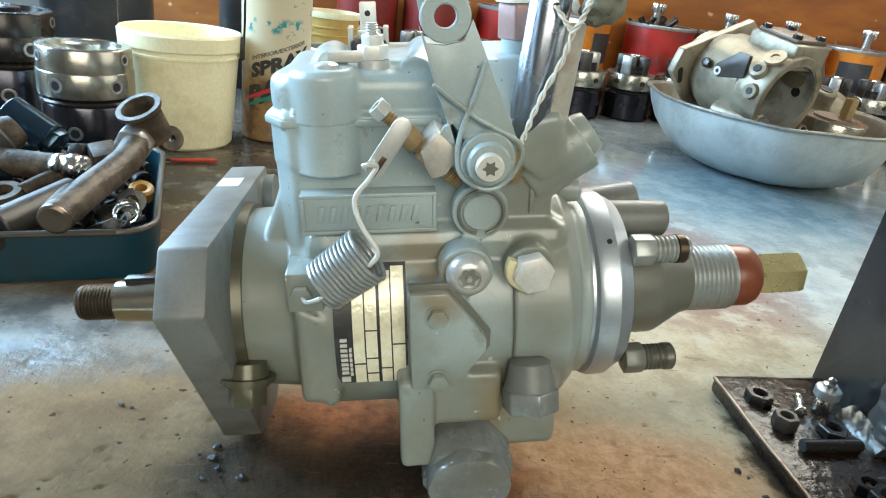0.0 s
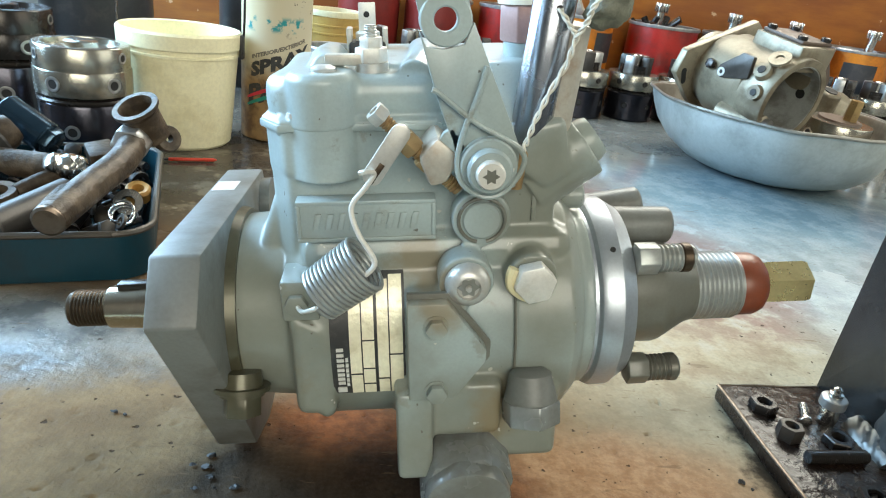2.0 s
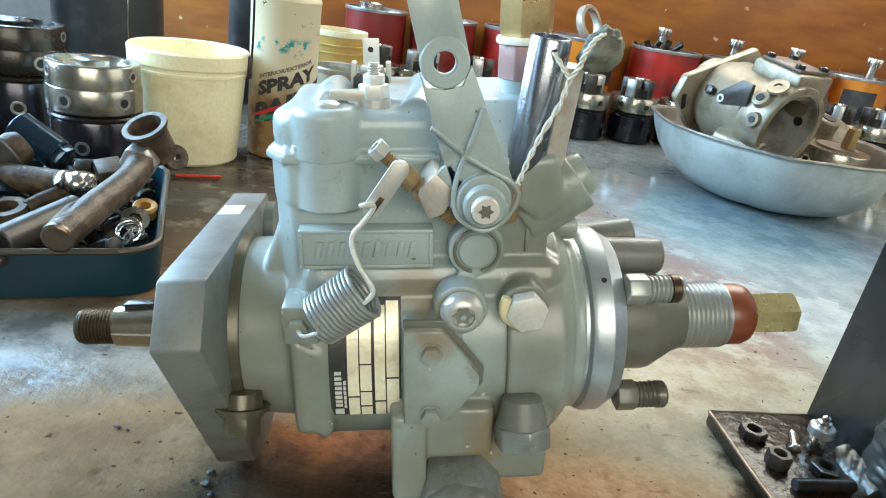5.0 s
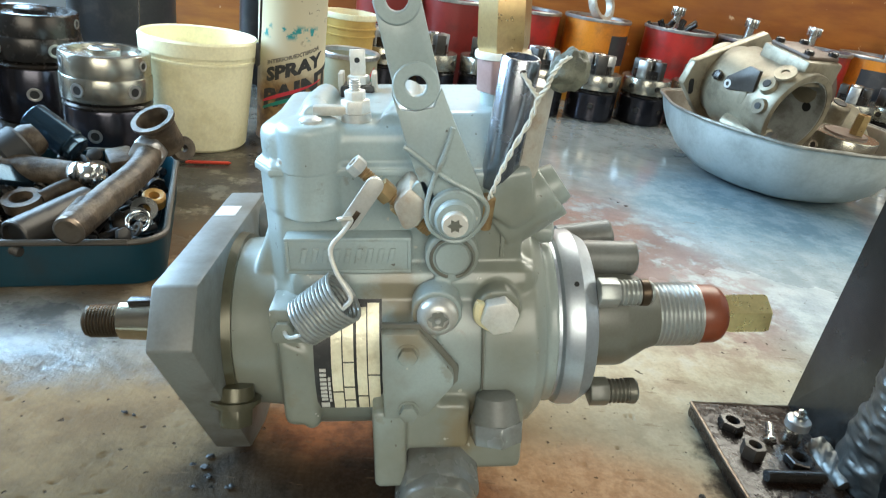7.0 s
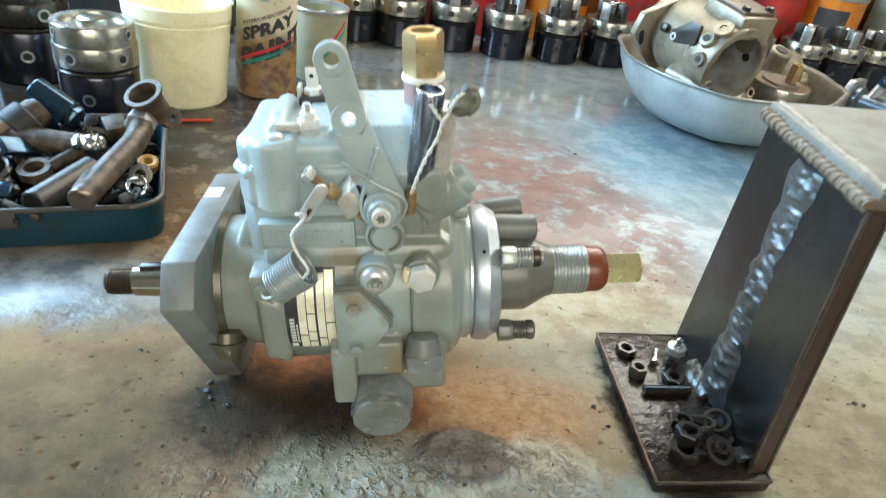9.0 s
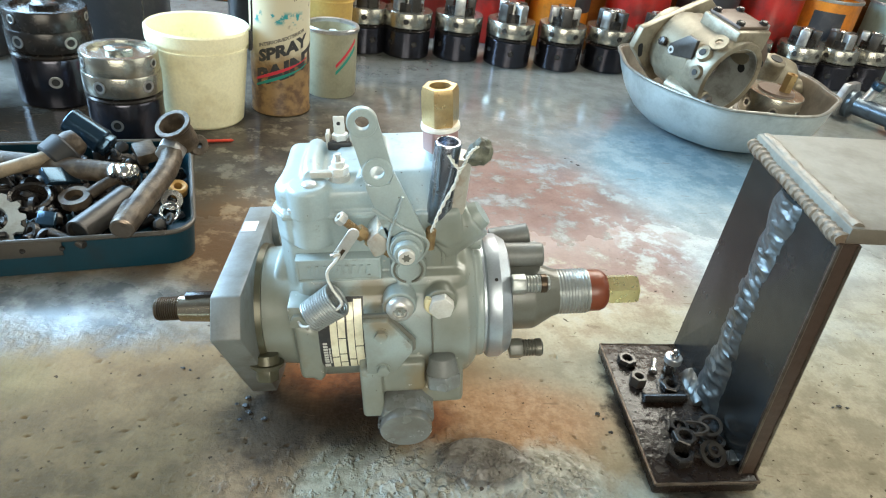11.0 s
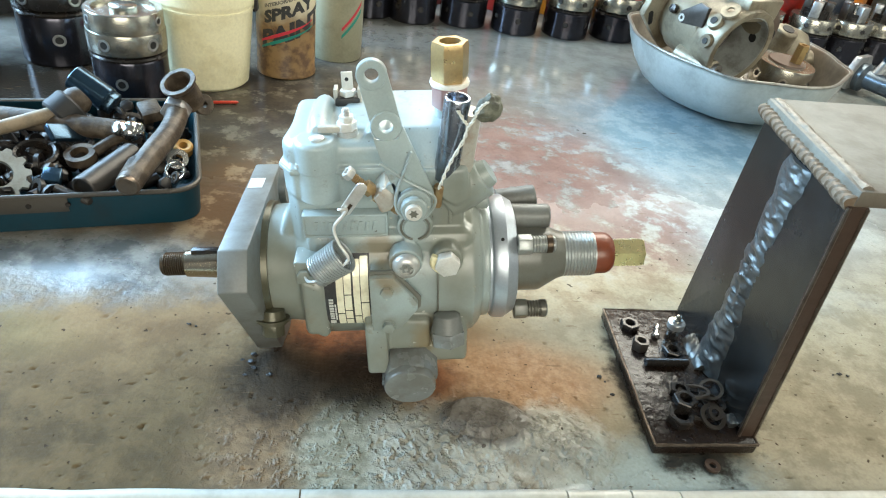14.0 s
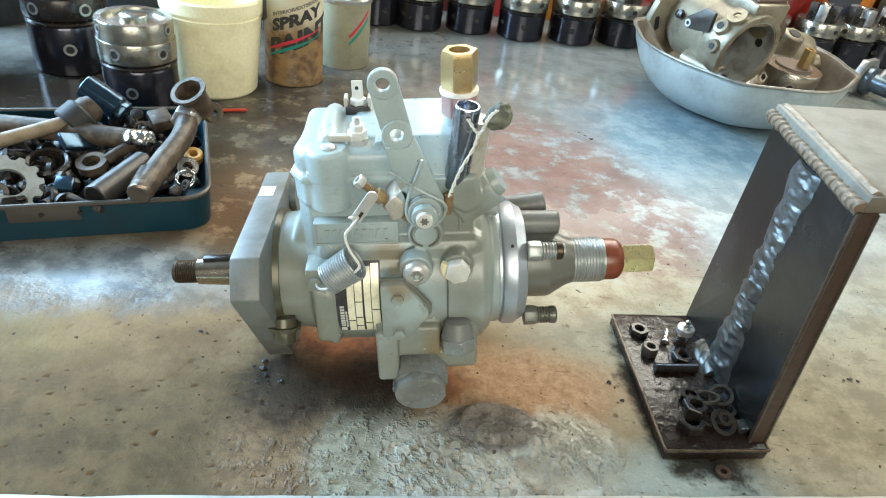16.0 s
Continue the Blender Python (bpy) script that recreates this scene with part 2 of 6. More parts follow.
rust_edge = surface("rusty_cut_edge", (0.060, 0.036, 0.024), (0.026, 0.016, 0.011), 0.45, 0.2, 80, 0.5, 400, 0.4, 0.0006)
weld_metal = surface("weld_metal", (0.155, 0.165, 0.165), (0.055, 0.053, 0.048), 0.42, 0.85, 40, 0.65, 160, 0.35, 0.0008, rvar=0.25)
pale_plate = surface("dusty_plate", (0.20, 0.185, 0.150), (0.10, 0.080, 0.058), 0.55, 0.0, 22, 0.7, 300, 0.5, 0.0008, spec=0.25)
ground_metal = surface("ground_metal", (0.20, 0.175, 0.138), (0.10, 0.078, 0.055), 0.5, 0.1, 90, 0.7, 500, 0.5, 0.0006)
yellow_olive = surface("olive_stain", (0.10, 0.095, 0.06), (0.045, 0.04, 0.028), 0.32, 0.3, 60, 0.5, 500)
shaft_steel = surface("cream_ground_steel", (0.50, 0.43, 0.33), (0.22, 0.16, 0.11), 0.22, 0.95, 60, 0.6, 500, 0.05, 0.0002)
dark_nut = surface("grey_oily_steel", (0.055, 0.049, 0.043), (0.025, 0.021, 0.017), 0.38, 0.4, 80, 0.6, 500, 0.25, 0.0004)
sticker = surface("grey_sticker", (0.60, 0.60, 0.58), (0.5, 0.5, 0.48), 0.55)


def spray_print():
    """Printed can: cream with paint spatter above, ochre rust below, and a green sweep."""
    m = Mat("printed_can")
    sep = m.n("ShaderNodeSeparateXYZ")
    m.link(m.co, sep.inputs[0])
    n1 = m.noise(28, 5)
    low = m.ramp(m.math("ADD", sep.outputs[2], m.math("MULTIPLY", m.math("SUBTRACT", n1, 0.5), 0.05)), 0.066, 0.100, 1.0, 0.0)
    c = m.mix(low, (0.62, 0.56, 0.40), m.mix(m.ramp(m.noise(70, 5), 0.4, 0.65), (0.25, 0.15, 0.06), (0.10, 0.052, 0.024)))
    spots = m.ramp(m.noise(95, 3), 0.66, 0.70)
    high = m.ramp(sep.outputs[2], 0.11, 0.13)
    c = m.mix(m.math("MULTIPLY", spots, high), c, (0.10, 0.08, 0.06))
    teal = m.math("MULTIPLY", m.ramp(m.noise(60, 4), 0.53, 0.6), m.math("MULTIPLY", m.ramp(sep.outputs[2], 0.118, 0.124), m.ramp(sep.outputs[2], 0.132, 0.138, 1.0, 0.0)))
    c = m.mix(teal, c, (0.02, 0.28, 0.30))
    m.colour(c)
    m.set(0.4)
    m.bump(m.noise(150), 0.15, 0.0005)
    return m.m


can_print = spray_print()


def bench_material():
    """Old painted bench top: worn grey film over red-brown and ochre, oily stains, cement and pits, with some shade and
    sky reflection painted in.
    """
    m = Mat("worn_bench_top")
    big, mid, fine = m.noise(7, 5, 0.62), m.noise(26, 6, 0.68), m.noise(110, 5, 0.68)
    tiny = m.noise(420, 4, 0.6)
    blotch = m.noise(30, 6, 0.66)
    tame = m.math("ADD", 0.25, m.math("MULTIPLY", mid, 0.5))

    def over(c, mask, amount, colour):
        return m.mix(m.math("MULTIPLY", mask, amount), c, colour)

    def two(fac, lo, hi, a, b):
        return m.mix(m.ramp(fac, lo, hi), a, b)

    c = two(mid, 0.35, 0.65, (0.168, 0.112, 0.059), (0.235, 0.165, 0.09))
    sep = m.n("ShaderNodeSeparateXYZ")
    m.link(m.co, sep.inputs[0])
    # paler cream film to the east
    east = m.ramp(m.math("ADD", sep.outputs[0], m.math("MULTIPLY", m.math("SUBTRACT", big, 0.5), 0.2)), 0.10, 0.26)
    c = m.mix(east, c, two(blotch, 0.38, 0.6, (0.21, 0.183, 0.128), (0.29, 0.26, 0.185)))
    # grey film towards the back
    far = m.ramp(m.math("ADD", sep.outputs[1], m.math("MULTIPLY", m.math("SUBTRACT", big, 0.5), 0.35)), 0.44, 0.62)
    c = m.mix(far, c, two(blotch, 0.36, 0.62, (0.158, 0.166, 0.156), (0.205, 0.216, 0.206)))
    pale = m.blob(0.44, 0.64, 0.15, 0.20, big, 0.5)
    c = over(c, pale, 0.9, two(blotch, 0.36, 0.62, (0.26, 0.30, 0.31), (0.38, 0.42, 0.42)))
    c = over(c, m.blob(0.20, 0.435, 0.13, 0.07, big, 0.5), 0.8, two(blotch, 0.38, 0.58, (0.30, 0.225, 0.14), (0.41, 0.335, 0.22)))
    # blue beside the bowl: sky reflection and the bowl's shadow put into colour
    sky_and_shade = m.blob(0.50, 0.76, 0.20, 0.13, big, 0.5)
    c = over(c, sky_and_shade, 0.85, two(mid, 0.4, 0.6, (0.10, 0.19, 0.25), (0.19, 0.28, 0.33)))
    red = m.blob(0.235, 0.60, 0.125, 0.17, big, 0.3)
    c = over(c, m.math("MULTIPLY", red, m.ramp(blotch, 0.62, 0.48)), 0.85, two(mid, 0.35, 0.65, (0.215, 0.128, 0.106), (0.27, 0.172, 0.146)))
    c = over(c, m.math("MULTIPLY", m.blob(0.24, 0.63, 0.18, 0.22, big, 0.4), m.ramp(blotch, 0.54, 0.66)), 0.5, (0.40, 0.385, 0.36))
    c = over(c, sky_and_shade, 0.7, two(mid, 0.4, 0.6, (0.17, 0.26, 0.31), (0.27, 0.355, 0.395)))
    # dim area behind the pump: shade put into the colour
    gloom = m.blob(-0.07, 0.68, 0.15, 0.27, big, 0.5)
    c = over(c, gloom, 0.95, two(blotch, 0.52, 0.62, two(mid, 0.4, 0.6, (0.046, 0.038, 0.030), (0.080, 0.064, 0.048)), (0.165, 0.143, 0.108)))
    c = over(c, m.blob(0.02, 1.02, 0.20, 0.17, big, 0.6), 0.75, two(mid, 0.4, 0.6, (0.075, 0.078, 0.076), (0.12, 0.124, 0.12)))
    # unlit back-left corner, its shade painted near black
    corner_shade = m.blob(-0.36, 0.66, 0.19, 0.16, big, 0.4)
    c = over(c, corner_shade, 0.95, (0.018, 0.015, 0.012))
    brown = m.blob(-0.05, 0.50, 0.10, 0.09, mid, 0.5)
    c = over(c, brown, 0.8, two(blotch, 0.5, 0.6, (0.15, 0.09, 0.05), (0.29, 0.20, 0.12)))
    blue = m.blob(-0.20, 0.392, 0.14, 0.045, mid, 0.6)
    c = over(c, blue, 0.9, two(blotch, 0.42, 0.62, (0.075, 0.092, 0.10), (0.23, 0.245, 0.24)))
    c = over(c, m.blob(-0.22, 0.300, 0.06, 0.026, mid, 0.6), 0.2, (0.34, 0.31, 0.13))
    front = m.blob(-0.20, 0.205, 0.215, 0.090, big, 0.7)
    c = over(c, front, 0.92, two(mid, 0.38, 0.64, (0.064, 0.046, 0.022), (0.122, 0.086, 0.042)))
    rust = m.math("MAXIMUM", m.blob(0.028, 0.316, 0.042, 0.034, tame, 0.5), m.blob(0.078, 0.282, 0.03, 0.02, tame, 0.5))
    amber = m.blob(0.150, 0.287, 0.070, 0.034, tame, 0.5)
    c = over(c, amber, 0.92, two(fine, 0.35, 0.65, (0.40, 0.26, 0.155), (0.28, 0.16, 0.085)))
    c = over(c, m.blob(0.43, 0.235, 0.16, 0.08, mid, 0.6), 0.75, two(blotch, 0.4, 0.6, (0.20, 0.18, 0.13), (0.30, 0.27, 0.20)))
    c = over(c, rust, 0.95, two(fine, 0.35, 0.65, (0.27, 0.105, 0.042), (0.15, 0.055, 0.025)))
    c = over(c, m.blob(-0.016, 0.220, 0.036, 0.045, mid, 0.5), 0.85, two(fine, 0.4, 0.6, (0.25, 0.165, 0.095), (0.15, 0.10, 0.06)))
    c = over(c, m.blob(0.042, 0.218, 0.036, 0.052, tame, 0.3), 0.9, two(fine, 0.4, 0.6, (0.33, 0.315, 0.24), (0.20, 0.19, 0.14)))
    cement = m.math("MAXIMUM", m.blob(0.098, 0.212, 0.048, 0.048, mid, 0.3), m.blob(0.170, 0.224, 0.038, 0.035, mid, 0.3))
    c = over(c, cement, 1.0, two(mid, 0.35, 0.65, (0.42, 0.405, 0.335), (0.24, 0.23, 0.185)))
    c = over(c, m.blob(0.122, 0.2465, 0.033, 0.0195, tame, 0.2), 0.95, two(fine, 0.4, 0.6, (0.19, 0.175, 0.15), (0.11, 0.098, 0.082)))
    c = over(c, m.blob(0.238, 0.208, 0.06, 0.028, mid, 0.5), 0.8, (0.27, 0.335, 0.33))
    # oily stains plus painted shade under the pump and the bracket base
    oil_shade = m.math("MAXIMUM", m.blob(-0.011, 0.276, 0.036, 0.040, tame, 0.45), m.math("MAXIMUM", m.blob(0.030, 0.280, 0.040, 0.031, tame, 0.45), m.blob(0.27, 0.29, 0.046, 0.078, mid, 0.15)))
    c = over(c, oil_shade, 0.93, two(mid, 0.4, 0.62, (0.012, 0.010, 0.008), (0.034, 0.025, 0.017)))
    flecks = m.math("MULTIPLY", m.ramp(m.noise(120, 7, 0.72, stretch=(1.0, 1.6, 1.0)), 0.66, 0.70), m.ramp(far, 0.0, 1.0, 0.9, 0.15))
    c = m.mix(flecks, c, (0.075, 0.042, 0.02))
    pits = m.math("MULTIPLY", m.ramp(m.noise(170, 2, 0.5), 0.70, 0.735), m.ramp(far, 0.0, 1.0, 0.9, 0.25))
    c = m.mix(pits, c, (0.04, 0.025, 0.015))
    c = m.mix(m.ramp(tiny, 0.35, 0.7, 0.0, 0.18), c, (0.10, 0.08, 0.06))
    scratches = m.ramp(m.noise(36, 3, 0.6, stretch=(1.0, 6.0, 1.0)), 0.655, 0.69, 0.0, 0.5)
    c = m.mix(scratches, c, (0.13, 0.085, 0.05))
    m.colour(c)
    drips = m.math("MULTIPLY", m.math("MAXIMUM", cement, m.blob(0.12, 0.200, 0.14, 0.070, big, 0.5)), m.ramp(m.noise(120, 3, 0.6, stretch=(1.0, 0.9, 1.0)), 0.50, 0.68))
    wet = m.math("MAXIMUM", m.math("MULTIPLY", far, 1.35), m.math("MAXIMUM", m.math("MULTIPLY", blue, 1.0), m.math("MAXIMUM", m.math("MULTIPLY", cement, 0.85), m.math("MULTIPLY", drips, 0.8))))
    r = m.math("SUBTRACT", m.math("ADD", 0.55, m.math("MULTIPLY", mid, 0.2)), m.math("MULTIPLY", wet, 0.40))
    m.set(m.math("MAXIMUM", r, 0.10), 0.0, 0.0, 0.5)
    m.link(m.math("ADD", 0.08, m.math("MULTIPLY", wet, m.ramp(m.math("MAXIMUM", m.math("MAXIMUM", gloom, corner_shade), m.math("MAXIMUM", rust, oil_shade)), 0.2, 0.8, 0.55, 0.05))), m.b.inputs["Specular IOR Level"])
    h = m.math("ADD", m.math("ADD", m.math("MULTIPLY", drips, 0.9), m.math("MULTIPLY", mid, 0.8)), m.math("ADD", m.math("MULTIPLY", fine, 0.45), m.math("ADD", m.math("MULTIPLY", pits, -1.0), m.math("MULTIPLY", flecks, -0.6))))
    m.bump(m.math("MULTIPLY", m.math("MULTIPLY", h, m.ramp(east, 0.0, 1.0, 1.0, 0.45)), m.ramp(m.math("MAXIMUM", far, m.math("MULTIPLY", blue, 0.8)), 0.0, 1.0, 1.0, 0.05)), 0.75, 0.0028)
    return m.m


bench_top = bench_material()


def wall_board():
    m = Mat("varnished_orange_board")
    streak = m.noise(9, 6, 0.65, stretch=(1.0, 1.0, 5.0))
    c = m.mix(m.ramp(streak, 0.3, 0.7), (0.42, 0.145, 0.025), (0.29, 0.088, 0.02))
    c = m.mix(m.ramp(m.noise(3.5, 4), 0.5, 0.7, 0.0, 0.6), c, (0.25, 0.075, 0.025))
    c = m.mix(m.ramp(m.noise(42, 3), 0.67, 0.71, 0.0, 0.8), c, (0.75, 0.5, 0.3))
    m.colour(c)
    m.set(0.3, 0.0, 0.2)
    m.bump(streak, 0.2, 0.002)
    return m.m


orange_board = wall_board()
plaster = surface("grey_plaster", (0.42, 0.40, 0.36), (0.30, 0.28, 0.24), 0.8, 0.0, 3, 0.5, 60, 0.3, 0.003)
dark_wall = surface("sooty_plaster", (0.16, 0.145, 0.125), (0.09, 0.08, 0.07), 0.8, 0.0, 3, 0.5, 60, 0.3, 0.003)
floor_concrete = surface("oily_concrete", (0.20, 0.19, 0.175), (0.10, 0.095, 0.085), 0.7, 0.0, 4, 0.5, 80, 0.3, 0.002)
edge_trim = surface("worn_pale_edging", (0.56, 0.54, 0.47), (0.30, 0.27, 0.21), 0.42, 0.1, 30, 0.55, 300, 0.3, 0.0005)
ledge_paint = surface("pale_mint_paint", (0.66, 0.80, 0.71), (0.55, 0.66, 0.58), 0.6, 0.0, 20, 0.4, 200)

# ---------- mesh helpers ----------
X, Y, Z = Vector((1, 0, 0)), Vector((0, 1, 0)), Vector((0, 0, 1))


def along(p, d):
    """The pose that takes local z to the direction d, at p."""
    return Matrix.Translation(p) @ Vector(d).to_track_quat("Z", "Y").to_matrix().to_4x4()


def lathe(profile, seg=40, m=None, caps=True, bm=None):
    """Turns (radius, height) pairs round z."""
    bm = bm or bmesh.new()
    rings = []
    for r, h in profile:
        rings.append([bm.verts.new((r * math.cos(2 * math.pi * i / seg), r * math.sin(2 * math.pi * i / seg), h)) for i in range(seg)])
    for a, b in zip(rings, rings[1:]):
        for i in range(seg):
            j = (i + 1) % seg
            bm.faces.new((a[i], a[j], b[j], b[i]))
    if caps:
        bm.faces.new(rings[0][::-1])
        bm.faces.new(rings[-1])
    verts = [v for ring in rings for v in ring]
    if m is not None:
        bmesh.ops.transform(bm, matrix=m, verts=verts)
    return bm


def hollow(profile, seg=40, m=None, bm=None):
    """A closed ring of the given cross section turned round z."""
    bm = bm or bmesh.new()
    n = len(profile)
    rings = [[bm.verts.new((r * math.cos(2 * math.pi * i / seg), r * math.sin(2 * math.pi * i / seg), h)) for r, h in profile] for i in range(seg)]
    for i in range(seg):
        a, b = rings[i], rings[(i + 1) % seg]
        for k in range(n):
            bm.faces.new((a[k], b[k], b[(k + 1) % n], a[(k + 1) % n]))
    verts = [v for ring in rings for v in ring]
    if m is not None:
        bmesh.ops.transform(bm, matrix=m, verts=verts)
    return bm


def prism(poly, h0, h1, bevel=0.0, m=None, bm=None, seg=2):
    """A polygon in x, y drawn up from h0 to h1, its edges rounded."""
    own = bmesh.new()
    lo = [own.verts.new((x, y, h0)) for x, y in poly]
    hi = [own.verts.new((x, y, h1)) for x, y in poly]
    own.faces.new(lo[::-1])
    own.faces.new(hi)
    for i in range(len(poly)):
        j = (i + 1) % len(poly)
        own.faces.new((lo[i], lo[j], hi[j], hi[i]))
    bmesh.ops.recalc_face_normals(own, faces=own.faces)
    if bevel:
        bmesh.ops.bevel(own, geom=list(own.edges), offset=bevel, segments=seg, profile=0.5, affect="EDGES")
    if m is not None:
        bmesh.ops.transform(own, matrix=m, verts=own.verts)
    return add(bm, own)


def add(bm, other):
    if bm is None:
        return other
    me = bpy.data.meshes.new("tmp")
    other.to_mesh(me)
    other.free()
    bm.from_mesh(me)
    bpy.data.meshes.remove(me)
    return bm


def block(x0, x1, y0, y1, z0, z1, bevel=0.001, bm=None, m=None, seg=2):
    return prism([(x0, y0), (x1, y0), (x1, y1), (x0, y1)], z0, z1, bevel, m, bm, seg)


def ngon(n, r, turn=0.0):
    return [(r * math.cos(turn + 2 * math.pi * i / n), r * math.sin(turn + 2 * math.pi * i / n)) for i in range(n)]


def star(n, r0, r1):
    return [((r0 if i % 2 else r1) * math.cos(math.pi * i / n), (r0 if i % 2 else r1) * math.sin(math.pi * i / n)) for i in range(2 * n)]


def hexnut(r, h, m, bm=None, hole=0.0):
    """A hexagon nut or bolt head with chamfered ends, from 0 to h; hole: its bore."""
    if hole:
        own = bmesh.new()
        rows = [(ngon(6, r * 0.93), 0.0), (ngon(6, r), h * 0.12), (ngon(6, r), h * 0.88), (ngon(6, r * 0.93), h), (ngon(6, hole), h), (ngon(6, hole), 0.0)]
        rings = []
        for poly, z in rows:
            ring = []
            for a, b in zip(poly, poly[1:] + poly[:1]):
                ring += [own.verts.new((*a, z)), own.verts.new(((a[0] + b[0]) / 2, (a[1] + b[1]) / 2, z))]
            rings.append(ring)
        for ring in rings[4:]:
            for v in ring:
                k = hole / math.hypot(v.co.x, v.co.y)
                v.co.x, v.co.y = v.co.x * k, v.co.y * k
        for i in range(6):
            a, b = rings[i], rings[(i + 1) % 6]
            for k in range(12):
                own.faces.new((a[k], a[(k + 1) % 12], b[(k + 1) % 12], b[k]))
        bmesh.ops.transform(own, matrix=m, verts=own.verts)
        return add(bm, own)
    return prism(ngon(6, r), 0, h, min(r, h) * 0.1, m, bm)


def tube(points, r, seg=10, bm=None, steps=6, r_end=None):
    """A round bar along a smooth line through the points."""
    bm = bm or bmesh.new()
    pts = [Vector(p) for p in points]
    line = []
    for i in range(len(pts) - 1):
        p0, p1, p2, p3 = pts[max(i - 1, 0)], pts[i], pts[i + 1], pts[min(i + 2, len(pts) - 1)]
        for k in range(steps):
            t = k / steps
            line.append(0.5 * (2 * p1 + (p2 - p0) * t + (2 * p0 - 5 * p1 + 4 * p2 - p3) * t * t + (3 * p1 - p0 - 3 * p2 + p3) * t ** 3))
    line.append(pts[-1])
    rings, up = [], None
    for i, p in enumerate(line):
        d = (line[min(i + 1, len(line) - 1)] - line[max(i - 1, 0)]).normalized()
        up = (up - d * up.dot(d)).normalized() if up else d.orthogonal().normalized()
        side = d.cross(up)
        rr = r + ((r_end - r) * i / (len(line) - 1) if r_end else 0)
        rings.append([bm.verts.new(p + rr * (math.cos(2 * math.pi * k / seg) * up + math.sin(2 * math.pi * k / seg) * side)) for k in range(seg)])
    for a, b in zip(rings, rings[1:]):
        for k in range(seg):
            bm.faces.new((a[k], a[(k + 1) % seg], b[(k + 1) % seg], b[k]))
    bm.faces.new(rings[0][::-1])
    bm.faces.new(rings[-1])
    return bm


def thread(r, length, pitch=0.0014, depth=0.0007, tip=0.0, bore=0.0):
    """Profile of a threaded stud."""
    prof, h = [(0.0005 + bore, 0.0), (r - depth, 0.0)], 0.0
    while h < length - pitch - tip:
        prof += [(r - depth, h + pitch * 0.1), (r, h + pitch * 0.45), (r, h + pitch * 0.6), (r - depth, h + pitch * 0.95)]
        h += pitch
    return prof + [(r - depth, length - tip), (r - depth - tip, length), (0.0005 + bore, length)]


def finish(name, bm, material, sharp=35):
    bmesh.ops.recalc_face_normals(bm, faces=bm.faces)
    me = bpy.data.meshes.new(name)
    bm.to_mesh(me)
    bm.free()
    me.materials.append(material)
    me.polygons.foreach_set("use_smooth", [True] * len(me.polygons))
    me.set_sharp_from_angle(angle=radians(sharp))
    return me


def part(name, bm, material, parent, label="", sharp=35):
    ob = new(name, finish(name, bm, material, sharp))
    ob.parent = parent
    if label:
        ob["label"] = label
    return ob


def thing(name, label, category, m, group="", kind=""):
    """An Empty at the thing's base that holds its parts."""
    ob = new(name)
    ob.empty_display_size = 0.02
    ob.matrix_world = m
    return tagged(ob, label, category, group, kind)


def solid(name, bm, material, label, category, m=None, group="", kind="", sharp=35):
    """A thing of one mesh."""
    ob = new(name, finish(name, bm, material, sharp))
    if m is not None:
        ob.matrix_world = m
    return tagged(ob, label, category, group, kind)


def cast(ob, voxel, rounds):
    """Melts overlapping solids into one casting with soft fillets."""
    re = ob.modifiers.new("melt", "REMESH")
    re.mode, re.voxel_size, re.use_smooth_shade = "VOXEL", voxel, True
    sm = ob.modifiers.new("soften", "SMOOTH")
    sm.factor, sm.iterations = 0.5, rounds
    return ob


def rough_up(bm, size, scale, seed=0.0):
    for v in bm.verts:
        v.co += size * noise.noise_vector(v.co * scale + Vector((seed, seed, seed)))
    return bm


# ---------- room ----------
def wall(name, boxes, material, label):
    bm = None
    for b in boxes:
        bm = block(*b, bevel=0, bm=bm)
    return solid(name, bm, material, label, "wall", kind="structure")


solid("floor", block(-1.8, 1.6, -1.8, 1.8, -0.95, -0.85, 0), floor_concrete, "oily grey concrete workshop floor under the bench", "floor", kind="structure")
solid("ceiling", block(-1.8, 1.6, -1.8, 1.8, 1.9, 2.0, 0), dark_wall, "plain sooty plaster workshop ceiling", "ceiling", kind="structure")
wall("wall_north", [(-0.7, 1.6, 1.44, 1.6, -0.85, 0.7), (-0.7, -0.05, 1.44, 1.6, 0.7, 1.9), (-1.8, -1.45, 1.44, 1.6, -0.85, 1.9), (-1.45, -0.7, 1.44, 1.6, -0.85, 0.1), (-1.45, -0.7, 1.44, 1.6, 1.4, 1.9), (1.55, 1.6, 1.44, 1.6, 0.7, 1.9), (-0.05, 1.55, 1.44, 1.6, 1.6, 1.9)], dark_wall, "sooty plaster wall behind the bench with a window and doorway")
wall("wall_west", [(-1.8, -1.6, -1.6, 0.25, -0.85, 1.9), (-1.8, -1.6, 1.25, 1.44, -0.85, 1.9), (-1.8, -1.6, 0.25, 1.25, 1.35, 1.9)], dark_wall, "plaster wall with a wide open doorway")
wall("wall_east", [(1.42, 1.6, -1.6, -0.2, -0.85, 1.9), (1.42, 1.6, 0.84, 1.44, -0.85, 1.9), (1.42, 1.6, -0.2, 0.84, 1.18, 1.9), (1.42, 1.6, -0.2, 0.84, -0.85, 0.25)], dark_wall, "plaster side wall with a square window")
wall("wall_south", [(-1.8, -0.75, -1.8, -1.6, -0.85, 1.9), (0.95, 1.6, -1.8, -1.6, -0.85, 1.9), (-0.75, 0.95, -1.8, -1.6, 1.78, 1.9), (-0.75, 0.95, -1.8, -1.6, -0.85, 0.52)], dark_wall, "plaster wall with a wide high opening")
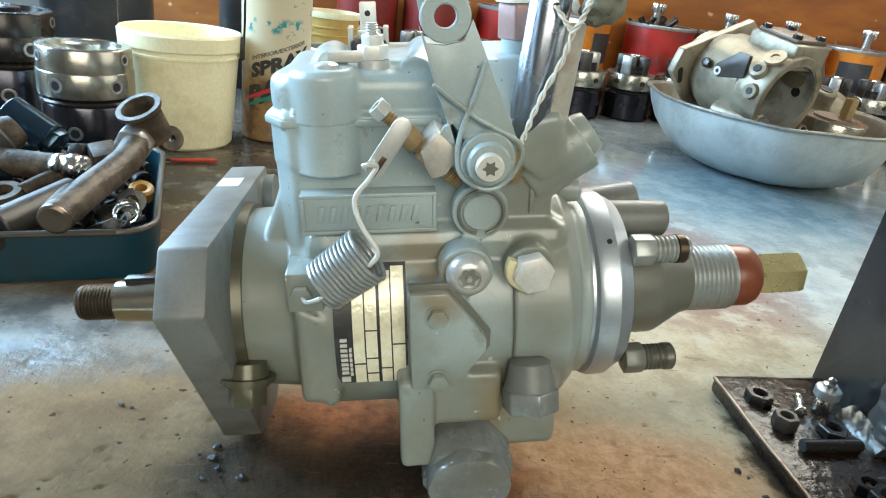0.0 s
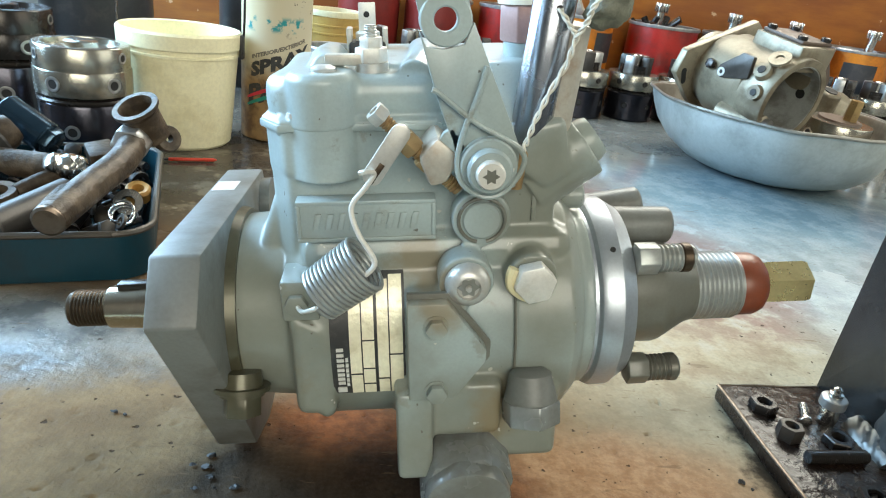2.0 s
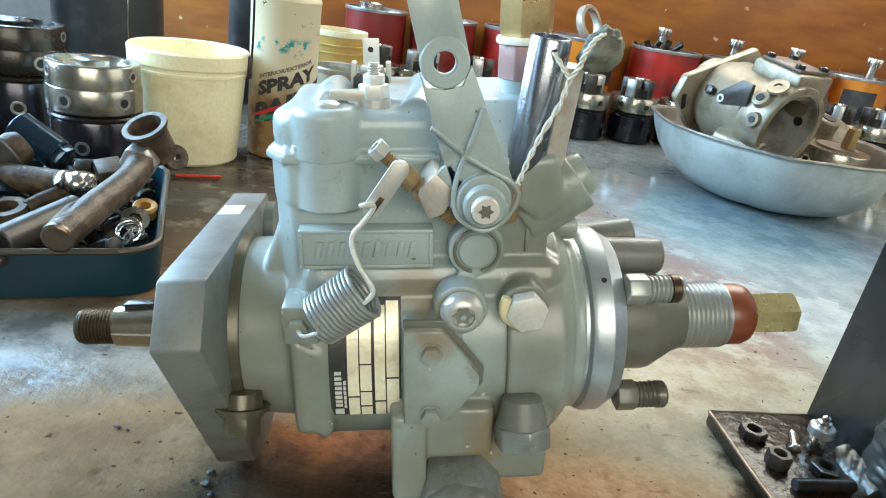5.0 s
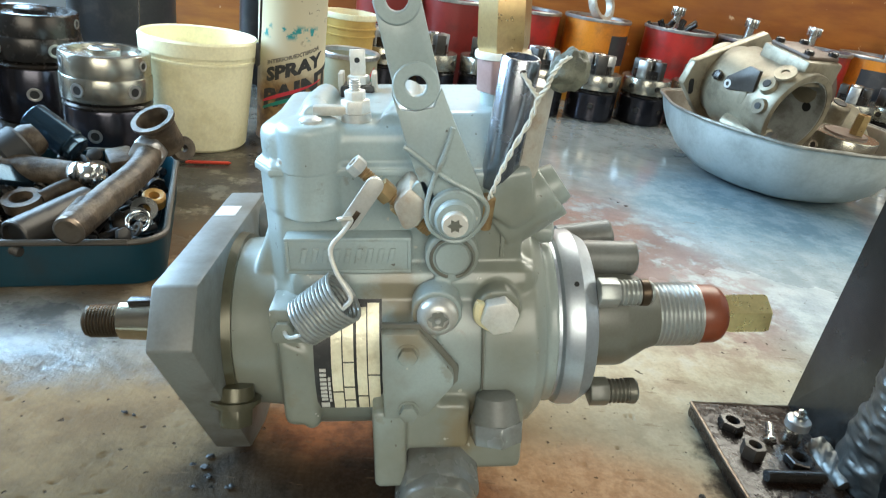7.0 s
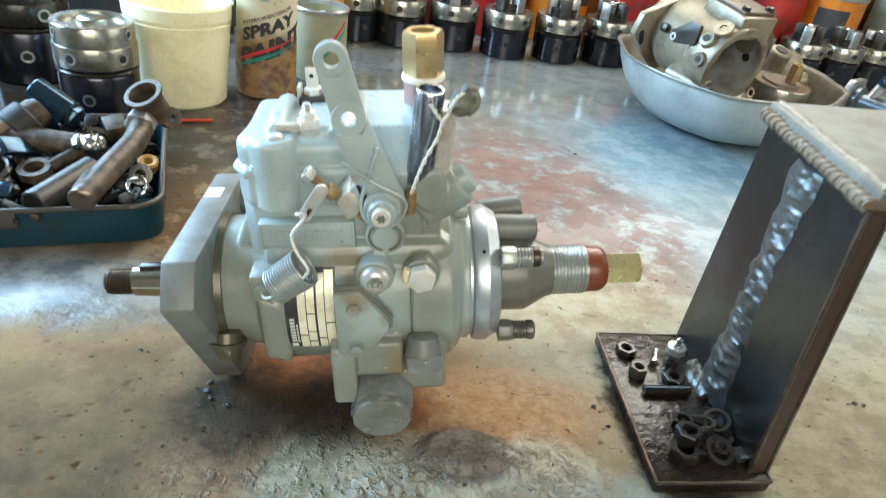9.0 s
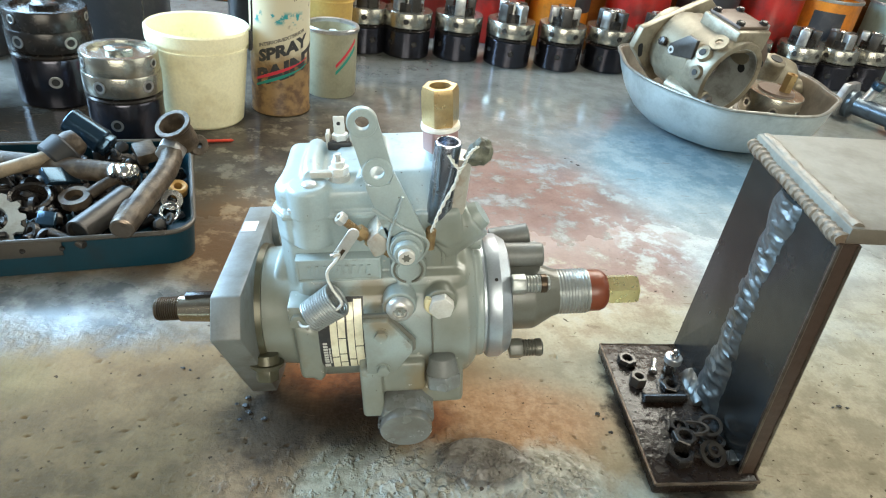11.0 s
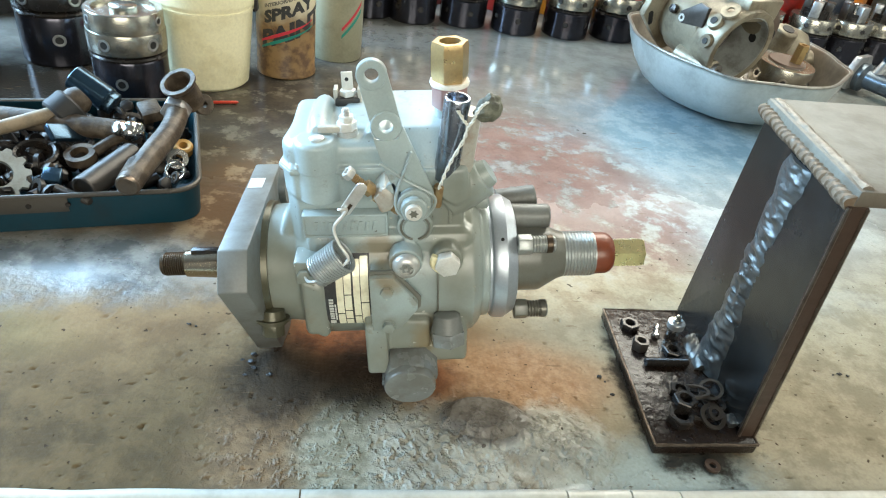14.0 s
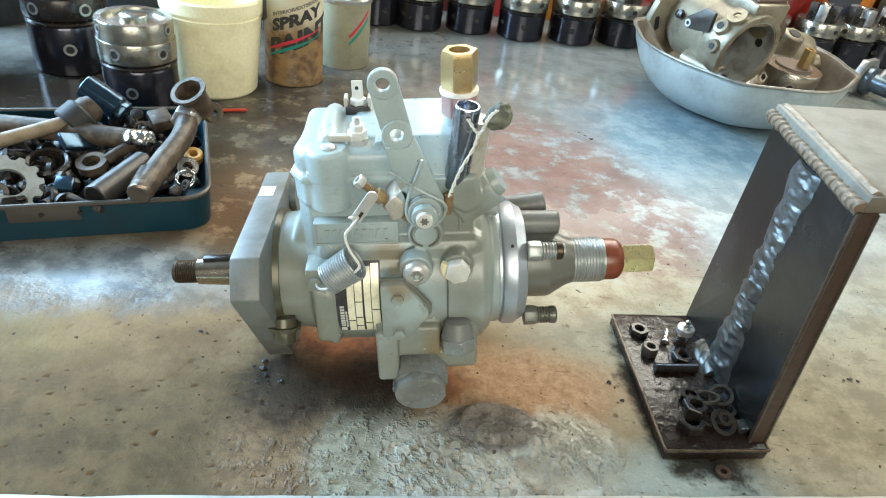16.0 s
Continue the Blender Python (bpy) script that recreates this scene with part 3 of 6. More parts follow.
solid("wall_board", block(-0.6, 1.41, 1.405, 1.44, 0.0, 0.58, 0.003), orange_board, "glossy orange varnished board standing behind the bench", "board", kind="structure")


def bench():
    """Bench top: a fine sheet with a rough broken cement patch at its front edge."""
    x0, x1, y0, y1 = -1.1, 1.41, 0.181, 1.40
    xs = np.concatenate([np.linspace(x0, -0.22, 45)[:-1], np.linspace(-0.22, 0.02, 150)[:-1], np.linspace(0.02, 0.225, 300)[:-1], np.linspace(0.225, 0.5, 170)[:-1], np.linspace(0.5, x1, 60)])
    ys = np.concatenate([np.linspace(y0, 0.275, 140)[:-1], np.linspace(0.275, 0.5, 150)[:-1], np.linspace(0.5, y1, 90)])
    bm = bmesh.new()
    rows = []
    for y in ys:
        row = []
        for x in xs:
            p = Vector((x, y, 0))
            z = 0.0004 * noise.noise(p * 9) - 0.0004
            if y < 0.36 and -0.2 < x < 0.45:
                w = noise.noise(p * 16) * 0.4 + noise.noise(p * 45) * 0.22
                d1 = 1.0 - math.hypot((x - 0.098) / 0.050, (y - 0.212) / 0.050) + w
                d2 = 1.0 - math.hypot((x - 0.170) / 0.036, (y - 0.226) / 0.034) + w * 0.8
                k = max(0.0, min(1.0, max(d1, d2) * 2.2))
                # short trowel strokes and crumbs
                u, v = x * 0.8 + y * 0.6, y * 0.8 - x * 0.6
                stroke2 = noise.noise(Vector((u * 520, v * 300, 6.2)))
                crumb = max(0.0, noise.noise(p * 330)) ** 0.7
                near = noise.voronoi(Vector((u * 210, v * 120, 0)))[1][0]
                flake = noise.noise(near * 7.3)
                tip = (u * 210 - near.x) * noise.noise(near * 3.1 + Vector((5, 0, 0))) + (v * 120 - near.y) * noise.noise(near * 3.1)
                z += k * (0.0008 + 0.0022 * flake + 0.0030 * tip + 0.0012 * crumb * max(0.0, 0.5 + noise.noise(p * 90)) + 0.0005 * stroke2)
                heap = max(0.0, min(1.0, d2 * 3.0))
                z += heap * 0.0030
                slab = max(0.0, min(1.0, (1.0 - math.hypot((x - 0.122) / 0.032, (y - 0.2465) / 0.0195) + w * 0.45) * 4))
                z = z * (1 - 0.7 * slab) + slab * (0.0050 + 0.0010 * noise.noise(p * 110) + 0.0006 * stroke2 + 0.0008 * crumb)
                pit = noise.noise(Vector((x * 150, y * 210, 3.1))) + 0.45 * noise.noise(Vector((x * 430, y * 520, 5.1)))
                if pit > 0.56:
                    z -= 0.0013 * min(1.0, (pit - 0.56) * 5)
            skew = (0.0015 + 0.028 * x) * max(0.0, (0.3 - y) / (0.3 - y0))
            row.append(bm.verts.new((x, y + skew, min(z, 0.008))))
        rows.append(row)
    for a, b in zip(rows, rows[1:]):
        for i in range(len(xs) - 1):
            bm.faces.new((a[i], a[i + 1], b[i + 1], b[i]))
    top = thing("workbench", "workbench with a worn stained top and broken cement patch", "workbench", pose(0, 0, 0), kind="structure")
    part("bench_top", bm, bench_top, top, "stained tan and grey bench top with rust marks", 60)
    part("slab", block(x0, x1, y0, y1, -0.05, -0.006, 0), floor_concrete, top)
    # padded edging strip in lengths, and the pale ledge below it
    ends = (x0, -0.32, 0.010, 0.168, 0.209, 0.241, 0.62, x1)
    for a, b in zip(ends, ends[1:]):
        n = max(4, int((b - a) / 0.02))
        line = []
        for k in range(n + 1):
            x = a + 0.0006 + (b - a - 0.0012) * k / n
            line.append((x, 0.1842 + 0.0362 * x + 0.0010 * noise.noise(Vector((x * 22, 3.0, 0))), -0.0024 + 0.0009 * noise.noise(Vector((x * 31, 8.0, 0)))))
        part("edging_strip", tube(line, 0.0056, 12, steps=2), edge_trim, top, "pale rolled edging strip")
    ledge = prism([(x0, 0.0942), (x1, 0.1852), (x1, 0.2342), (x0, 0.1442)], -0.05, -0.0072, 0.001)
    part("front_ledge", ledge, ledge_paint, top, "pale mint painted ledge")
    for x in (-1.0, 0.3, 1.3):
        for y in (0.25, 1.33):
            part("leg", block(x - 0.035, x + 0.035, y - 0.035, y + 0.035, -0.85, -0.05, 0.003), dark_steel, top)
    return top


bench()

# ---------- the injection pump ----------
def injection_pump():
    pump = thing("fuel_injection_pump", "grey painted diesel fuel injection pump standing on the bench", "injection pump", pose(0.06, 0.313, 0.0803, 0, -7.1, 0))

    def P(name, bm, material, label="", parent=None, sharp=35):
        return part(name, bm, material, parent or pump, label, sharp)

    to_front = Matrix(((1, 0, 0, 0), (0, 0, -1, 0), (0, 1, 0, 0), (0, 0, 0, 1)))
    to_x = Matrix(((0, 0, 1, 0), (1, 0, 0, 0), (0, 1, 0, 0), (0, 0, 0, 1)))
    fwd = lambda x, y, z: along((x, y, z), (0, -1, 0))
    # main casting: barrel, governor box, pads and bosses melted together
    bm = lathe([(0.0005, -0.0895), (0.034, -0.0895), (0.0375, -0.0865), (0.0385, -0.072), (0.0395, -0.062), (0.046, -0.055), (0.0472, -0.05), (0.0472, 0.023), (0.0482, 0.0235), (0.0482, 0.045), (0.043, 0.05), (0.0395, 0.051), (0.0395, 0.056), (0.0005, 0.056)], 96, along((0, 0, 0), X))
    prism([(-0.0620, 0.004), (-0.0645, -0.0190), (-0.0570, -0.0290), (0.039, -0.0290), (0.039, 0.042), (-0.0620, 0.042)], 0.0, 0.082, 0.002, None, bm)
    prism([(-0.060, 0.066), (-0.0700, 0.040), (-0.0720, 0.030), (-0.05, 0.02)], -0.022, 0.020, 0.003, to_front, bm)
    block(-0.055, 0.046, -0.036, 0.04, 0.0, 0.043, 0.006, bm)
    lathe([(0.0005, 0.0635), (0.0132, 0.0635), (0.0125, 0.065), (0.0125, 0.0835), (0.0005, 0.0835)], 40, pose(-0.0435, -0.0235, 0), bm=bm)
    prism([(-0.0625, 0.004), (-0.0650, -0.0190), (-0.0575, -0.0300), (-0.033, -0.0300), (-0.033, 0.03), (-0.0625, 0.03)], 0.064, 0.082, 0.002, None, bm)
    # right-hand boss with the slanting plug seat
    prism([(0.0225, 0.066), (0.0260, 0.082), (0.0400, 0.0845), (0.0430, 0.064), (0.034, 0.058)], 0.004, 0.033, 0.0025, to_front, bm)
    lathe([(0.0005, 0), (0.0125, 0), (0.0125, 0.026), (0.0005, 0.026)], 32, along((0.0295, -0.019, 0.0565), (0.85, 0, 0.6)), bm=bm)
    # front pads
    block(-0.0172, 0.004, -0.0535, -0.02, -0.0115, 0.0255, 0.002, bm)
    lathe([(0.0005, 0), (0.0098, 0), (0.0098, 0.011), (0.0005, 0.011)], 40, fwd(0.004, -0.0385, 0.031), bm=bm)
    lathe([(0.0005, 0), (0.0090, 0), (0.0090, 0.009), (0.0005, 0.009)], 40, fwd(0.0285, -0.036, 0.0295), bm=bm)
    lathe([(0.0005, 0), (0.0105, 0), (0.0105, 0.008), (0.0005, 0.008)], 40, fwd(0.0100, -0.0325, 0.0508), bm=bm)
    # advance housing below
    block(-0.0215, 0.0195, -0.0455, 0.04, -0.050, -0.008, 0.003, bm)
    block(-0.0222, -0.0085, -0.0575, -0.02, -0.050, -0.010, 0.002, bm)
    block(-0.0200, 0.0180, -0.0530, -0.02, -0.034, -0.010, 0.003, bm)
    block(0.015, 0.0420, -0.046, 0.035, -0.052, -0.005, 0.003, bm)
    lathe([(0.0005, 0), (0.0185, 0), (0.0185, 0.085), (0.0005, 0.085)], 48, along((0.0048, -0.038, -0.0545), Y), bm=bm)
    block(-0.012, 0.022, -0.02, 0.045, -0.0795, -0.05, 0.003, bm)
    # lug under the barrel
    block(-0.060, -0.046, -0.047, -0.01, -0.026, 0.012, 0.004, bm)
    prism([(-0.060, 0.02), (-0.046, 0.012), (-0.044, -0.025), (-0.049, -0.029), (-0.058, -0.018)], -0.047, -0.02, 0.003, Matrix.Rotation(radians(90), 4, "X") @ Matrix.Diagonal((1, 1, -1, 1)), bm)
    cast(P("housing", bm, grey_paint, "grey painted cast housing with brownish dulled patches"), 0.0009, 4)
    # governor cover
    bm = prism([(-0.0635, 0.004), (-0.0660, -0.0195), (-0.0585, -0.0308), (-0.004, -0.0308), (-0.004, 0.043), (-0.0635, 0.043)], 0.0815, 0.0845, 0.0008)
    prism([(-0.0615, 0.004), (-0.0648, -0.0185), (-0.0572, -0.0290), (-0.002, -0.0290), (-0.002, 0.04), (-0.0615, 0.04)], 0.082, 0.0985, 0.0058, None, bm, 3)
    prism([(-0.0285, 0.0805), (-0.0130, 0.1005), (0.044, 0.1005), (0.044, 0.0805)], -0.03, 0.0425, 0.0022, to_x, bm)
    lathe([(0.0005, 0.0815), (0.0128, 0.0815), (0.0124, 0.098), (0.0105, 0.1000), (0.0005, 0.1005)], 40, pose(-0.0435, -0.0235, 0), bm=bm)
    tube([(-0.0415, -0.018, 0.0985), (-0.0435, 0.0, 0.0990), (-0.0435, 0.032, 0.0965)], 0.0062, 16, bm)
    tube([(-0.012, -0.024, 0.097), (-0.007, 0.0, 0.0995), (-0.0065, 0.036, 0.0975)], 0.0062, 16, bm)
    block(-0.0605, -0.054, -0.029, -0.018, 0.078, 0.0855, 0.002, bm)
    cast(P("governor_cover", bm, grey_paint, "smooth pale grey governor cover"), 0.0009, 4)
    P("cover_lip", prism([(-0.0640, 0.004), (-0.0665, -0.0197), (-0.0590, -0.0312), (-0.003, -0.0312), (-0.003, 0.043), (-0.0640, 0.043)], 0.0805, 0.0832, 0.0007), grey_paint, "raised joint line of the cover")
    P("cover_screw", lathe([(0.0005, 0), (0.0042, 0), (0.0042, 0.001), (0.003, 0.0018), (0.0005, 0.0018)], 24, pose(-0.0425, -0.0265, 0.1002)), zinc, "flat zinc screw head")
    P("cover_screw", lathe([(0.0005, 0), (0.003, 0), (0.0026, 0.0014), (0.0005, 0.0018)], 20, pose(-0.053, -0.0285, 0.0855)), zinc)

    # maker's panel: raised frame and plain raised slanting bars
    panel = None
    for b in ((-0.0545, -0.0058, 0.0426, 0.0441), (-0.0545, -0.0058, 0.0563, 0.0578), (-0.0545, -0.053, 0.0441, 0.0563), (-0.0073, -0.0058, 0.0441, 0.0563)):
        panel = block(b[0], b[1], -0.0375, -0.03, b[2], b[3], 0.0004, panel)
    P("panel_back", block(-0.0542, -0.006, -0.0366, -0.029, 0.0428, 0.0576, 0.0004), grey_paint)
    P("panel_frame", panel, grey_paint)
    for i in range(9):
        x = -0.0492 + i * 0.00425
        bar = prism([(x, 0.0472), (x + 0.0022, 0.0472), (x + 0.0036, 0.0532), (x + 0.0014, 0.0532)], 0.0364, 0.0377, 0.0003, Matrix(((1, 0, 0, 0), (0, 0, -1, 0), (0, 1, 0, 0), (0, 0, 0, 1))))
        P("raised_mark", bar, grey_paint)
    P("raised_mark", block(0.0298, 0.0315, -0.0302, -0.0285, 0.0455, 0.0555, 0.0004), grey_paint)

    # round boss with a split spring ring
    disc = P("boss_cap", lathe([(0.0005, 0), (0.0068, 0), (0.0068, 0.0014), (0.0063, 0.002), (0.0005, 0.002)], 40, fwd(0.0100, -0.0400, 0.0508)), grey_paint)
    ring = [(0.0100 + 0.0082 * math.cos(a), -0.0412, 0.0508 + 0.0082 * math.sin(a)) for a in [radians(-78 + 336 * i / 28) for i in range(29)]]
    P("snap_ring", tube(ring, 0.0007, 8, steps=1), olive_grey, "", disc)

    # dome screw with a star recess, hexagon plug with cream paint
    dome = P("dome_screw", lathe([(0.0005, 0), (0.0080, 0), (0.0080, 0.0012), (0.0072, 0.0032), (0.0052, 0.0048), (0.0042, 0.0050), (0.0040, 0.0032), (0.0005, 0.0032)], 48, fwd(0.0042, -0.0505, 0.0312)), zinc, "pale zinc dome screw with star recess")
    P("star_recess", prism(star(6, 0.0026, 0.0040), 0, 0.0005, 0, fwd(0.0042, -0.0536, 0.0312)), dull_zinc, "", dome)
    P("recess_pin", lathe([(0.0003, 0), (0.0012, 0), (0.001, 0.0012), (0.0003, 0.0013)], 14, fwd(0.0042, -0.0545, 0.0312)), zinc, "", dome)
    plug = P("hexagon_plug", hexnut(0.0077, 0.0062, fwd(0.0283, -0.0458, 0.0297) @ pose(0, 0, 0, 0, 0, 12)), white_zinc, "pale hexagon plug smeared with cream paint")
    P("paint_mark", tube([(0.0212, -0.0468, 0.0345), (0.0202, -0.0470, 0.0315), (0.0206, -0.0472, 0.0275), (0.0238, -0.0474, 0.0245), (0.0275, -0.0474, 0.0226)], 0.0021, 8), yellow_mark, "cream paint mark", plug)

    # side plate with two bolts
    plate = P("side_plate", prism([(-0.0172, 0.0275), (-0.0032, 0.0275), (0.0105, 0.0085), (0.0104, 0.0035), (-0.0005, -0.0115), (-0.0172, -0.0125)], 0.0532, 0.0585, 0.0010, to_front), grey_paint)
    P("gasket", prism([(-0.0172, 0.0292), (-0.0022, 0.0292), (0.0126, 0.0090), (0.0124, 0.0025), (0.0005, -0.0125), (-0.0172, -0.0128)], 0.0515, 0.0538, 0.0004, to_front), olive_grey, "", plate)
    for z in (0.0187, -0.0080):
        bolt = P("plate_bolt", hexnut(0.0038, 0.003, fwd(-0.0073, -0.0588, z)), grey_paint, "", plate)
        P("washer", lathe([(0.0005, 0), (0.0045, 0), (0.0045, 0.0006), (0.0005, 0.0006)], 24, fwd(-0.0073, -0.0583, z)), grey_paint, "", bolt)

    # advance cylinder and cap, lower plug
    tip, slope = Vector((0.0042, -0.0650, -0.0550)), Vector((0, -0.988, -0.155))
    cap = P("advance_cap", hexnut(0.0190, 0.0255, along(tip - slope * 0.030, slope) @ pose(0, 0, 0, 0, 0, 12)), cap_paint, "hexagon advance cap in glossy chipped grey paint")
    P("cap_face", lathe([(0.0005, -0.006), (0.0164, -0.006), (0.0168, -0.0012), (0.0160, 0.0004), (0.0146, 0.0008), (0.0005, 0.0012)], 56, along(tip, slope)), cap_paint, "", cap)
    low, down = (0.0283, -0.0540, -0.0165), (0, -0.30, -0.95)
    lower = P("drain_plug", hexnut(0.0113, 0.0090, along(low, down) @ pose(0, 0, 0, 0, 0, 22)), cap_paint)
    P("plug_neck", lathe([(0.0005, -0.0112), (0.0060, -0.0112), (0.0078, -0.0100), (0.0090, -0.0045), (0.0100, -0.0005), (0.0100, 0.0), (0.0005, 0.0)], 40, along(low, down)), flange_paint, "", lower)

    # seam between the two housing halves
    P("housing_seam", tube([(0.0228, -0.0482 * math.cos(a), 0.0482 * math.sin(a)) for a in [radians(64 - 13 * i) for i in range(7)]], 0.0006, 6, steps=2), olive_grey)

    # head: clamp ring, hub, outlets
    head = P("head_ring", lathe([(0.02, 0.0545), (0.0375, 0.0545), (0.0378, 0.0575), (0.0402, 0.0585), (0.0412, 0.0605), (0.0412, 0.0665), (0.0400, 0.0682), (0.0372, 0.0728), (0.0345, 0.0738), (0.02, 0.0738)], 96, along((0, 0, 0), X)), silver_ring, "satin aluminium clamp ring")
    P("ring_hole", lathe([(0.0002, 0), (0.0011, 0), (0.0011, 0.0004), (0.0002, 0.0004)], 14, along((0.0635, -0.0269, 0.0312), (0, -0.654, 0.757))), dark_hole, "", head)
    P("head_hub", lathe([(0.0005, 0.066), (0.0235, 0.066), (0.0238, 0.0895), (0.0232, 0.092), (0.0165, 0.104), (0.0153, 0.108), (0.0005, 0.108)], 64, along((0, 0, 0), X)), olive_grey, "olive grey tapered hub")
    P("large_thread", lathe(thread(0.0152, 0.022, 0.0021, 0.0006), 56, along((0.1070, 0, 0), X)), dull_zinc, "grey coarse threaded neck")
    P("sealed_collar", lathe([(0.0005, 0), (0.0136, 0), (0.0140, 0.0015), (0.0140, 0.0085), (0.0128, 0.0115), (0.0105, 0.0135), (0.0005, 0.0138)], 48, along((0.1285, 0, 0), X)), red_seal, "brick red sealant collar")
    nut = P("brass_nut", hexnut(0.0102, 0.0215, along((0.1417, 0, 0), X) @ pose(0, 0, 0, 0, 0, 30), hole=0.0045), pale_brass, "pale brass hexagon end nut")
    P("nut_bore", lathe([(0.0003, 0.002), (0.0046, 0.002), (0.0046, 0.017), (0.0003, 0.017)], 20, along((0.1417, 0, 0), X)), dark_hole, "", nut)
    for y, z, tip, kind in ((-0.0265, 0.0268, 0.0235, thread_dark), (-0.0305, -0.0215, 0.0205, thread_grey)):
        base = along((0.0730, y, z), X)
        outlet = P("outlet_union", hexnut(0.0066, 0.0085, base), dull_zinc if z > 0 else olive_grey, "threaded delivery outlet")
        P("thread", lathe(thread(0.0056, tip - 0.0085, 0.0019, 0.0006, 0.001), 28, base @ pose(0, 0, 0.0085)), dull_zinc if z > 0 else thread_grey, "", outlet)
        P("end_ring", lathe([(0.0005, 0), (0.0050, 0), (0.0058, 0.0006), (0.0058, 0.0036), (0.0048, 0.0046), (0.0005, 0.004)], 28, base @ pose(0, 0, tip - 0.006 if z > 0 else tip - 0.0035)), kind, "", outlet)
    for p, d, ln in (((0.066, 0.026, 0.0265), (1, 0.03, 0.13), 0.0265), ((0.066, 0.0035, 0.0290), (1, 0.0, -0.02), 0.0315)):
        capm = along(p, d)
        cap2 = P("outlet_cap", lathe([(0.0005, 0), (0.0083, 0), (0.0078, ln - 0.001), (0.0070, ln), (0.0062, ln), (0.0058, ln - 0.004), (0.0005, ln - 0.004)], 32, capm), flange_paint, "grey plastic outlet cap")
        P("cap_ridge", block(-0.001, 0.001, -0.0092, -0.007, 0.006, ln - 0.001, 0.0003, m=capm), grey_paint, "", cap2)

    # drive shaft, flange
    P("drive_shaft", lathe([(0.0005, -0.140), (0.0088, -0.140), (0.0105, -0.110), (0.0105, -0.085), (0.0005, -0.085)], 40, along((0, 0, 0), X)), shaft_steel, "polished tapered drive shaft")
    P("shaft_thread", lathe(thread(0.0078, 0.0175, 0.0014, 0.0006, 0.001), 36, along((-0.139, 0, 0), -X)), thread_dark, "dark shaft thread")
    P("shaft_key", block(-0.1355, -0.116, -0.0025, 0.0025, 0.0075, 0.0115, 0.0006), dark_steel)
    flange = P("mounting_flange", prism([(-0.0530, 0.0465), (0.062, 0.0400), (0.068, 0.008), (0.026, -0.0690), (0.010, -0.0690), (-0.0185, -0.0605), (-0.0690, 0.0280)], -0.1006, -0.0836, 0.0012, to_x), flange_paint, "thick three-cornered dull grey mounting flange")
    P("flange_recess", lathe([(0.0005, -0.0840), (0.0410, -0.0840), (0.0400, -0.0800), (0.0005, -0.0795)], 64, along((0, 0, 0), X)), yellow_olive, "olive stained pilot ring", flange)
    P("flange_label", block(-0.0992, -0.0895, 0.0245, 0.0385, -0.0003, 0.0004, 0.0001, m=pose(0, 0, 0.0433, -3.2, 0, 0)), sticker, "pale rectangular sticker", flange)
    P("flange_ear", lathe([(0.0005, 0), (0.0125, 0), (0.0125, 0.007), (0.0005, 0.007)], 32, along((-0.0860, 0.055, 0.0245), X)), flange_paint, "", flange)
    fb, fd = Vector((-0.0800, -0.0430, -0.0165)), Vector((-0.04, -0.36, -0.93))
    bolt = P("flange_bolt", hexnut(0.0074, 0.0080, along(fb, fd)), yellow_olive, "grey flange bolt with washers")
    P("washer", lathe([(0.0005, -0.0035), (0.0105, -0.0035), (0.0105, -0.0018), (0.0005, -0.0018)], 32, along(fb, fd)), yellow_olive, "", bolt)
    P("spring_washer", lathe([(0.0005, -0.0018), (0.0085, -0.0018), (0.0085, 0.0), (0.0005, 0.0)], 32, along(fb, fd)), yellow_olive, "", bolt)
    P("bolt_lug", lathe([(0.0005, -0.009), (0.0070, -0.009), (0.0078, -0.0035), (0.0005, -0.0035)], 32, along(fb, fd)), yellow_olive, "", bolt)

    # name plate wrapped on the barrel
    def curved(x0, x1, a0, a1, r, t=0.0004):
        b2 = bmesh.new()
        n = 14
        vs = []
        for i in range(n + 1):
            a = radians(a0 + (a1 - a0) * i / n)
            vs.append([b2.verts.new((x, -rr * math.cos(a), rr * math.sin(a))) for x, rr in ((x0, r), (x1, r), (x1, r + t), (x0, r + t))])
        for u, v in zip(vs, vs[1:]):
            for k in range(4):
                b2.faces.new((u[k], u[(k + 1) % 4], v[(k + 1) % 4], v[k]))
        b2.faces.new(vs[0][::-1])
        b2.faces.new(vs[-1])
        return b2

    npl = P("name_plate", curved(-0.0452, -0.0178, -21, 40, 0.0472), label_black, "black and gold maker's plate with worn lettering")
    for x0, x1, top in ((-0.0382, -0.0340, 30), (-0.0335, -0.0292, 33), (-0.0280, -0.0240, 36), (-0.0235, -0.0188, 38)):
        field = P("gold_field", curved(x0, x1, -20, top, 0.0477, 0.0005), gold_label, "", npl)
    for x0, x1, a in ((-0.0335, -0.0292, 9), (-0.0335, -0.0292, -5), (-0.0335, -0.0292, -14), (-0.0235, -0.0188, 2), (-0.0382, -0.0340, -8), (-0.0280, -0.0240, -11)):
        P("rule", curved(x0, x1, a, a + 0.6, 0.0479, 0.0005), label_black, "", npl)
    for i in range(8):
        P("plate_mark", curved(-0.0432, -0.0406, -14 + i * 2.6, -14 + i * 2.6 + 1.6, 0.0477), label_white, "", npl)
        if i < 6:
            P("plate_mark", curved(-0.0400, -0.0390, -15 + i * 2.8, -15 + i * 2.8 + 2.0, 0.0477), label_white, "", npl)
    P("plate_mark", curved(-0.0436, -0.0402, -19.5, -16, 0.0477), label_white, "", npl)

